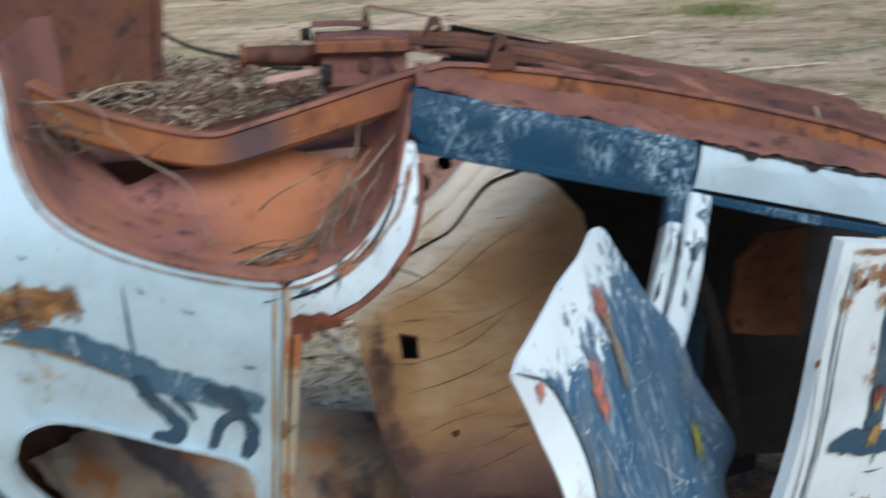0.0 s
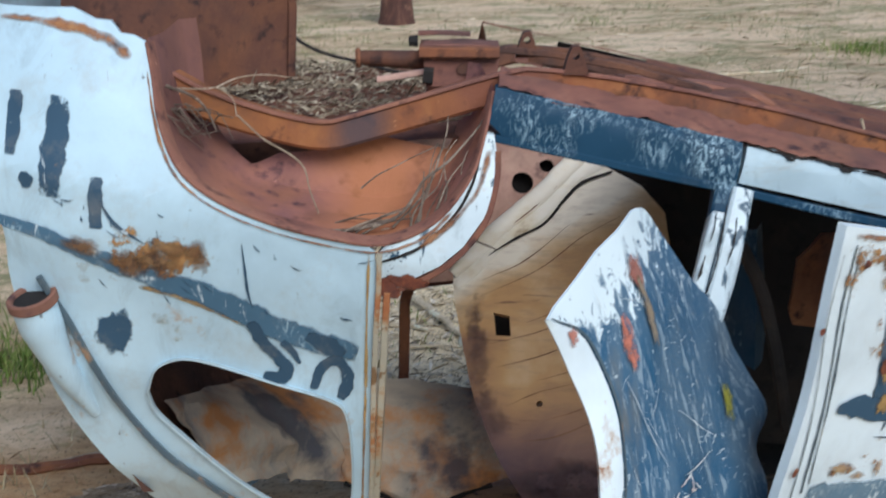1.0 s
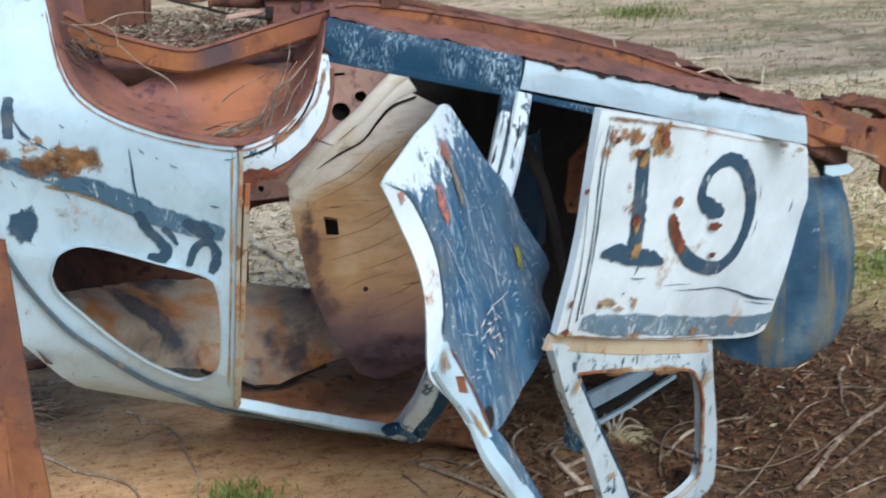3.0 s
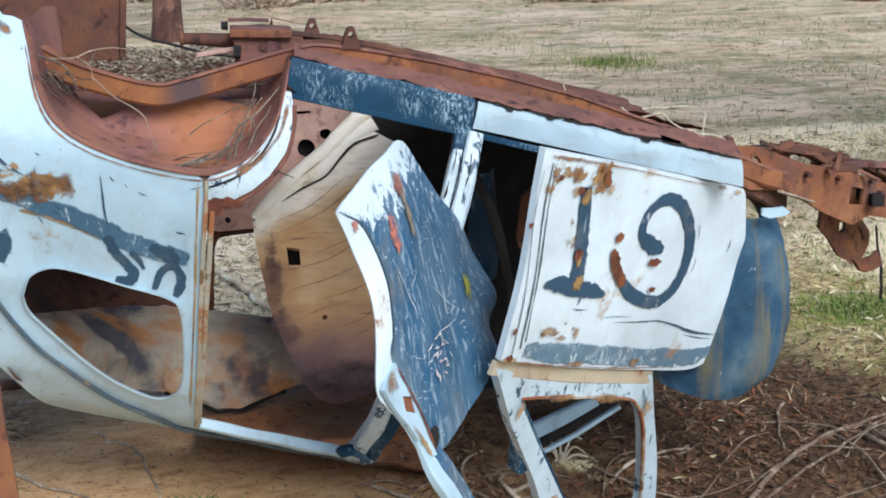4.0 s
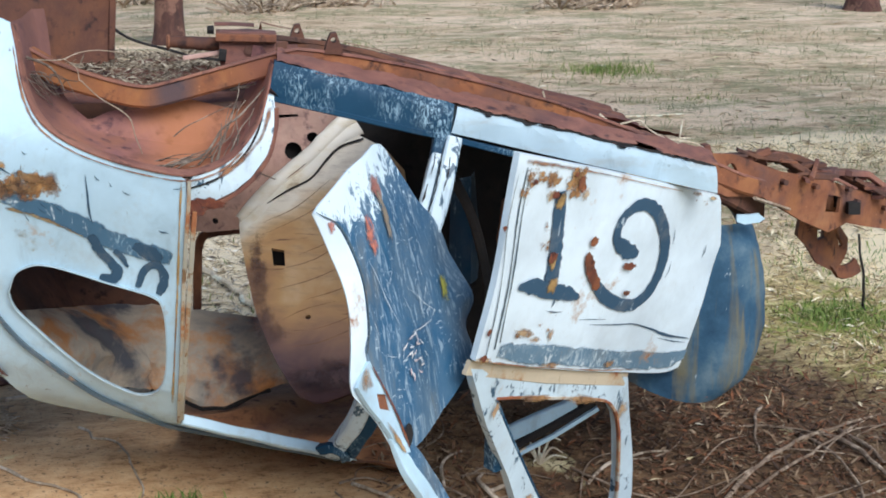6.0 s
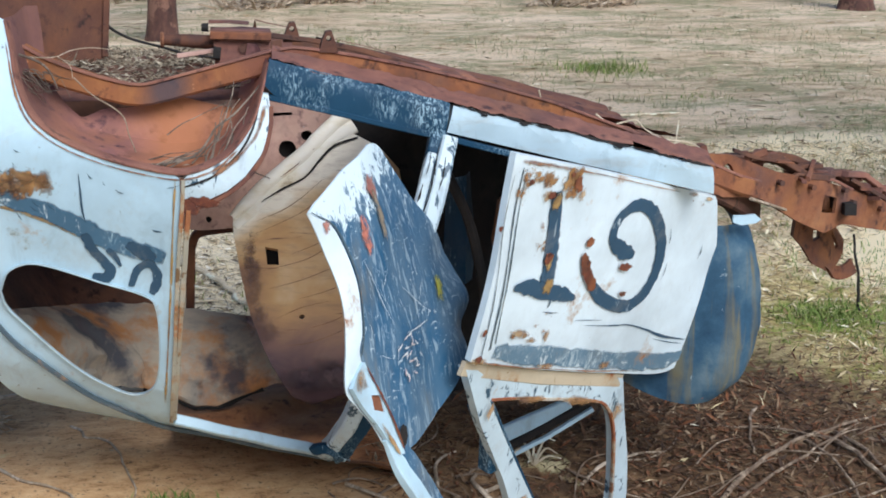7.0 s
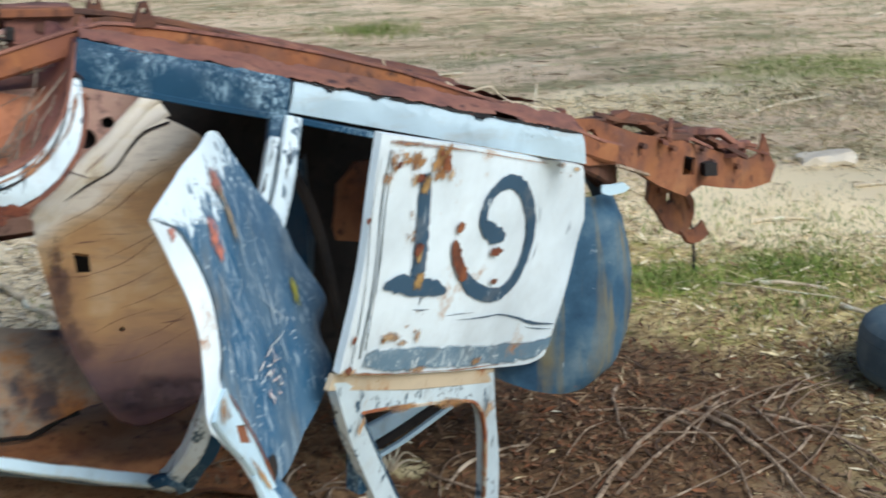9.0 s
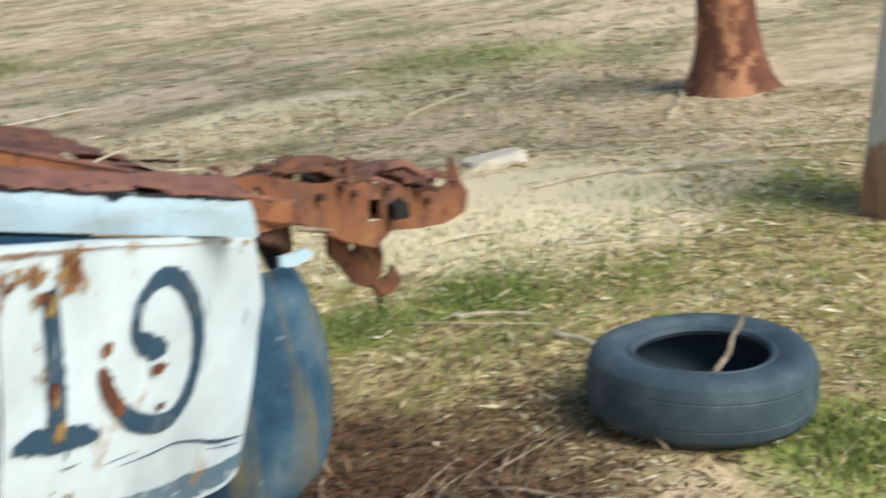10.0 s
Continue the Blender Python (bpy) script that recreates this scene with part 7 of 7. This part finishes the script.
def tree(x, y, r, h, material, label, lean=(0, 0), flare=1.7, seed=0):
    z = ground_z(x, y)
    t = thing("tree", (x, y, z), label, "tree", "trees on the open ground")
    bm, rings, n = bmesh.new(), [], 22
    for k in range(30):
        f = k / 29
        zz = f * h
        rr = r * (1 - 0.45 * f) * (1 + (flare - 1) * math.exp(-zz / (r * 1.1)))
        ring = []
        for j in range(n):
            a = 2 * math.pi * j / n
            w = 1 + 0.10 * noise.noise(Vector((math.cos(a) * 1.5, math.sin(a) * 1.5, zz * 1.3 + seed))) + 0.25 * math.exp(-zz / (r * 0.8)) * noise.noise(Vector((math.cos(a) * 2.2, math.sin(a) * 2.2, seed)))
            ring.append(bm.verts.new((x + lean[0] * zz + rr * w * math.cos(a), y + lean[1] * zz + rr * w * math.sin(a), z - 0.06 + zz)))
        rings.append(ring)
    for A, B in zip(rings, rings[1:]):
        for j in range(n):
            bm.faces.new((A[j], A[(j + 1) % n], B[(j + 1) % n], B[j]))
    bm.faces.new(rings[-1])
    part("trunk", bm, material, t)
    rn = random.Random(seed)
    top = Vector((x + lean[0] * h, y + lean[1] * h, z + h))
    ends = []
    for i in range(7):
        a = i * 0.9 + rn.uniform(-0.3, 0.3)
        start = top - Vector((lean[0], lean[1], 1)) * h * rn.uniform(0.02, 0.35)
        reach = rn.uniform(1.0, 2.0)
        mid = start + Vector((math.cos(a) * reach * 0.5, math.sin(a) * reach * 0.5, reach * 0.5))
        end = mid + Vector((math.cos(a) * reach * 0.5, math.sin(a) * reach * 0.5, reach * 0.7))
        part("limb", tube(spline([start, mid, end], 4), [r * 0.35 * (1 - 0.1 * q) for q in range(9)], 7), material, t)
        ends += [mid, end]
    verts, faces = [], []
    for e in ends:
        for _ in range(130):
            c = e + Vector((rn.gauss(0, 0.55), rn.gauss(0, 0.55), rn.gauss(0.1, 0.4)))
            d = Vector((rn.gauss(0, 1), rn.gauss(0, 1), rn.gauss(-0.6, 0.6))).normalized()
            s = d.orthogonal().normalized() * 0.018
            i = len(verts)
            verts += [c - d * 0.07, c + s, c + d * 0.07, c - s]
            faces.append((i, i + 1, i + 2, i + 3))
    me = bpy.data.meshes.new("crown")
    me.from_pydata(verts, [], faces)
    me.materials.append(M_GRASS)
    ob = new("crown", me)
    ob.parent, ob.matrix_parent_inverse = t, t.matrix_basis.inverted()
    return t


tree(-0.72, 14.5, 0.17, 4.2, M_BARK_D, "slim dark reddish-brown tree trunk on dry ground", (0.01, 0), 1.3, 1)
tree(6.22, 4.3, 0.17, 4.0, M_BARK, "stout red-brown trunk with a flared foot", (-0.03, 0), 2.0, 2)
tree(4.755, 1.57, 0.27, 4.0, M_PALE, "smooth pale trunk leaning, browned towards its foot", (0.26, 0.0), 0.72, 3)
tree(9.0, 17.8, 0.2, 4.5, M_BARK_D, "far reddish trunk on open ground", (0, 0), 1.5, 4)

# pale stone slab
bm = bmesh.new()
bmesh.ops.create_icosphere(bm, subdivisions=2, radius=1)
for v in bm.verts:
    k = 1 + 0.5 * noise.noise(v.co * 1.3 + Vector((3, 0, 0)))
    v.co = Vector((v.co.x * 0.17 * k, v.co.y * 0.12 * k, min(0.035, max(-0.03, v.co.z * 0.075 * k)) + 0.05 * v.co.x * k))
stone = part("stone", bm, M_STONE, smooth=False)
stone.matrix_basis = pose(4.24, 3.85, ground_z(4.24, 3.85) + 0.02, 0, 8, -35)
tagged(stone, "pale flat stone on bare sand", "stone")


# ---- litter, grass ----
def stuff(name, verts, faces, material, label, category):
    me = bpy.data.meshes.new(name)
    me.from_pydata(verts, [], faces)
    me.materials.append(material)
    return tagged(new(name, me), label, category, kind="stuff")


def scatter_leaves(name, n, seed, place, size, material, label, tilt=0.35):
    rn, verts, faces = random.Random(seed), [], []
    for _ in range(n):
        x, y, z = place(rn)
        a, l = rn.uniform(0, 6.28), size * rn.uniform(0.5, 1.5)
        w = l * rn.choice((0.05, 0.07, 0.1, 0.14, 0.22, 0.3))
        l *= rn.choice((0.5, 0.8, 1.0, 1.5))
        d, s = Vector((math.cos(a), math.sin(a), rn.gauss(0, tilt))), Vector((-math.sin(a), math.cos(a), rn.gauss(0, tilt)))
        c, i = Vector((x, y, z + 0.004 + abs(d.z) * l)), len(verts)
        verts += [c - d * l, c + s * w + Vector((0, 0, l * 0.12)), c + d * l, c - s * w]
        faces.append((i, i + 1, i + 2, i + 3))
    return stuff(name, verts, faces, material, label, "litter")


def near_place(rn):
    while True:
        x, y = rn.uniform(-2.0, 6.0), rn.uniform(-0.9, 6.5)
        bare = -1.3 < x < 0.35 and -0.3 < y < 1.5
        bare = bare or math.hypot((x - 1.4) / 1.2, (y - 0.7) / 1.2) < 1
        bare = bare or math.hypot((x - 3.8) / 0.85, (y - 3.0) / 0.7) < 1
        k = noise.noise(Vector((x * 1.2, y * 1.2, 3))) * 0.5 + 0.5
        if rn.random() < ((0.015 if x < 0.35 else 0.10) if bare else 0.25 + k * 0.75) * (1.0 if y < 3 else 0.7):
            return x, y, ground_z(x, y)


def brown_place(rn):
    x = max(0.30 + 0.3 * rn.random(), rn.gauss(1.5, 0.72))
    y = rn.gauss(0.6, 0.5)
    return x, y, ground_z(x, y)


def far_place(rn):
    y = 6 + 22 * rn.random() ** 1.4
    x = rn.uniform(-0.35, 0.85) * (y + 5)
    return x, y, ground_z(x, y)


def heap_place(rn):
    x, y = rn.uniform(-0.62, 0.02), rn.uniform(0.35, 1.25)
    return x, y, 1.230 + 0.045 * max(0, noise.noise(Vector((x * 4, y * 4, 6))) + 0.5) + rn.uniform(0, 0.012)


def right_place(rn):
    while True:
        x, y = rn.uniform(1.2, 6.5), rn.uniform(0.0, 6.5)
        if math.hypot((x - 3.8) / 0.85, (y - 3.0) / 0.65) < 1 and rn.random() < 0.93:
            continue
        if math.hypot((x - 1.35) / 0.95, (y - 0.8) / 1.35) < 1 and rn.random() < 0.95:
            continue
        if rn.random() < 0.35 + 0.65 * (noise.noise(Vector((x * 1.6, y * 1.6, 9))) * 0.5 + 0.5):
            return x, y, ground_z(x, y)


scatter_leaves("straw_litter", 36000, 12, right_place, 0.022, random_material("bleached_straw", [(0.14, 0.09, 0.05), (0.45, 0.34, 0.17), (0.78, 0.68, 0.42), (0.90, 0.84, 0.66)]), "bleached straw, bark strips and gum leaves on the ground", 0.25)
scatter_leaves("leaf_litter", 15000, 3, near_place, 0.014, M_LEAF, "dry fallen gum leaves and bark flakes", 0.18)
scatter_leaves("leaf_litter", 22000, 8, brown_place, 0.015, random_material("brown_leaf", [(0.035, 0.020, 0.013), (0.085, 0.046, 0.027), (0.22, 0.085, 0.036), (0.165, 0.098, 0.055), (0.34, 0.25, 0.16)]), "brown leaf litter beside the wreck")
scatter_leaves("leaf_litter", 9000, 4, far_place, 0.05, random_material("far_litter", [(0.22, 0.16, 0.10), (0.38, 0.29, 0.18), (0.62, 0.52, 0.36), (0.80, 0.72, 0.56)]), "scattered dry litter on the open ground", 0.05)
def behind_place(rn):
    x, y = rn.uniform(-0.9, 0.4), rn.uniform(1.6, 4.2)
    return x, y, ground_z(x, y)


scatter_leaves("bark_litter", 5200, 14, behind_place, 0.024, random_material("pale_bark", [(0.10, 0.08, 0.06), (0.40, 0.32, 0.20), (0.72, 0.64, 0.50), (0.90, 0.87, 0.78)]), "pale bark strips and dark twigs behind the wreck", 0.2)
scatter_leaves("leaf_heap", 8200, 5, heap_place, 0.011, random_material("grey_straw", [(0.12, 0.09, 0.06), (0.25, 0.20, 0.14), (0.42, 0.36, 0.26), (0.6, 0.54, 0.42)]), "heap of dry leaves and straw on the upturned boot floor", 0.28)


def grass(name, spots, seed, label, material=M_GRASS):
    rn, verts, faces = random.Random(seed), [], []
    for x, y, spread, count, high in spots:
        for _ in range(count):
            px, py = x + rn.gauss(0, spread), y + rn.gauss(0, spread)
            a, h = rn.uniform(0, 6.28), high * rn.uniform(0.4, 1.3)
            z, lean, w = ground_z(px, py), rn.uniform(0.4, 1.5) * h, 0.0022 + high * 0.012
            c, s = Vector((math.cos(a), math.sin(a), 0)), Vector((-math.sin(a), math.cos(a), 0)) * w
            b, i = Vector((px, py, z)), len(verts)
            m, e = b + c * lean * 0.4 + Vector((0, 0, h * 0.6)), b + c * lean + Vector((0, 0, h))
            verts += [b - s, b + s, m + s * 0.7, m - s * 0.7, e]
            faces += [(i, i + 1, i + 2, i + 3), (i + 3, i + 2, i + 4)]
    return stuff(name, verts, faces, material, label, "grass")


spots = [(-0.33, 0.24, 0.05, 240, 0.035), (-0.25, 0.22, 0.05, 180, 0.035), (-1.70, 2.45, 0.16, 420, 0.09), (-1.85, 2.7, 0.2, 300, 0.08), (2.44, 2.0, 0.10, 130, 0.05), (2.2, 1.9, 0.2, 80, 0.04), (3.65, 11.1, 0.22, 500, 0.09), (3.1, 2.6, 0.35, 500, 0.035), (3.6, 2.1, 0.4, 500, 0.03), (2.95, 0.12, 0.12, 250, 0.05), (3.2, 0.6, 0.2, 200, 0.04), (4.1, 1.9, 0.4, 300, 0.03), (2.8, 1.6, 0.3, 300, 0.03), (3.0, 2.05, 0.25, 400, 0.03), (2.45, 2.0, 0.08, 80, 0.06), (3.6, 1.4, 0.5, 900, 0.025), (3.3, 2.4, 0.6, 1200, 0.022), (6.0, 6.6, 0.9, 900, 0.04), (6.6, 7.2, 0.9, 700, 0.04), (2.97, 2.02, 0.13, 900, 0.03), (2.44, 2.03, 0.10, 500, 0.03), (6.0, 6.9, 0.38, 800, 0.034), (2.95, 0.12, 0.10, 500, 0.04), (3.31, 1.71, 0.18, 500, 0.03), (4.4, 2.62, 0.25, 500, 0.03), (3.4, 0.35, 0.15, 350, 0.035), (2.6, 1.5, 0.2, 350, 0.03), (5.5, 3.0, 0.4, 500, 0.03), (3.9, 1.5, 0.3, 400, 0.03)]
rg = random.Random(9)
for _ in range(70):
    y = rg.uniform(2.5, 16)
    spots.append((rg.uniform(-0.15, 0.75) * (y + 3), y, rg.uniform(0.15, 0.5), 60, rg.uniform(0.025, 0.05)))
grass("grass", spots, 21, "short green grass tufts among dry litter")
far_spots = []
for _ in range(560):
    y = 5 + 20 * rg.random() ** 1.3
    far_spots.append((rg.uniform(-0.25, 0.70) * (y + 4), y, rg.uniform(0.08, 0.38), 30, rg.uniform(0.03, 0.075)))
grass("low_weeds", far_spots, 23, "low grey-green weeds scattered over open ground", random_material("grey_green_weed", [(0.13, 0.15, 0.07), (0.22, 0.24, 0.12), (0.34, 0.33, 0.19)]))
spots = [(rg.uniform(-1.5, 5), rg.uniform(0.8, 6), rg.uniform(0.05, 0.3), 30, rg.uniform(0.03, 0.07)) for _ in range(90)]
grass("dry_grass", spots, 22, "thin dry straw on sandy ground", M_STRAW)


def dead_bush(x, y, size, seed):
    rn, bm = random.Random(seed), bmesh.new()
    z = ground_z(x, y)
    for _ in range(46):
        a, up = rn.uniform(0, 6.28), rn.uniform(0.1, 0.9)
        l = size * rn.uniform(0.5, 1.2)
        p0 = Vector((x + rn.gauss(0, size * 0.25), y + rn.gauss(0, size * 0.2), z))
        p2 = p0 + Vector((math.cos(a) * l, math.sin(a) * l, up * l * 0.7))
        p1 = p0.lerp(p2, 0.5) + Vector((rn.gauss(0, 0.08), rn.gauss(0, 0.08), 0.05)) * size
        tube([p0, p1, p2], [0.02 * size + 0.006, 0.012 * size + 0.004, 0.004], 4, bm)
    return tagged(part("dead_bush", bm, M_TWIG), "grey leafless fallen brushwood on open ground", "bush", "brushwood on the open ground")


for i, (x, y, s) in enumerate(((1.5, 19.5, 1.2), (0.4, 18.5, 0.8), (5.3, 19.0, 1.3), (-2.6, 17, 1.0), (6.5, 20.5, 1.0), (2.6, 22, 1.3), (-1.8, 21, 1.2))):
    dead_bush(x, y, s, 30 + i)
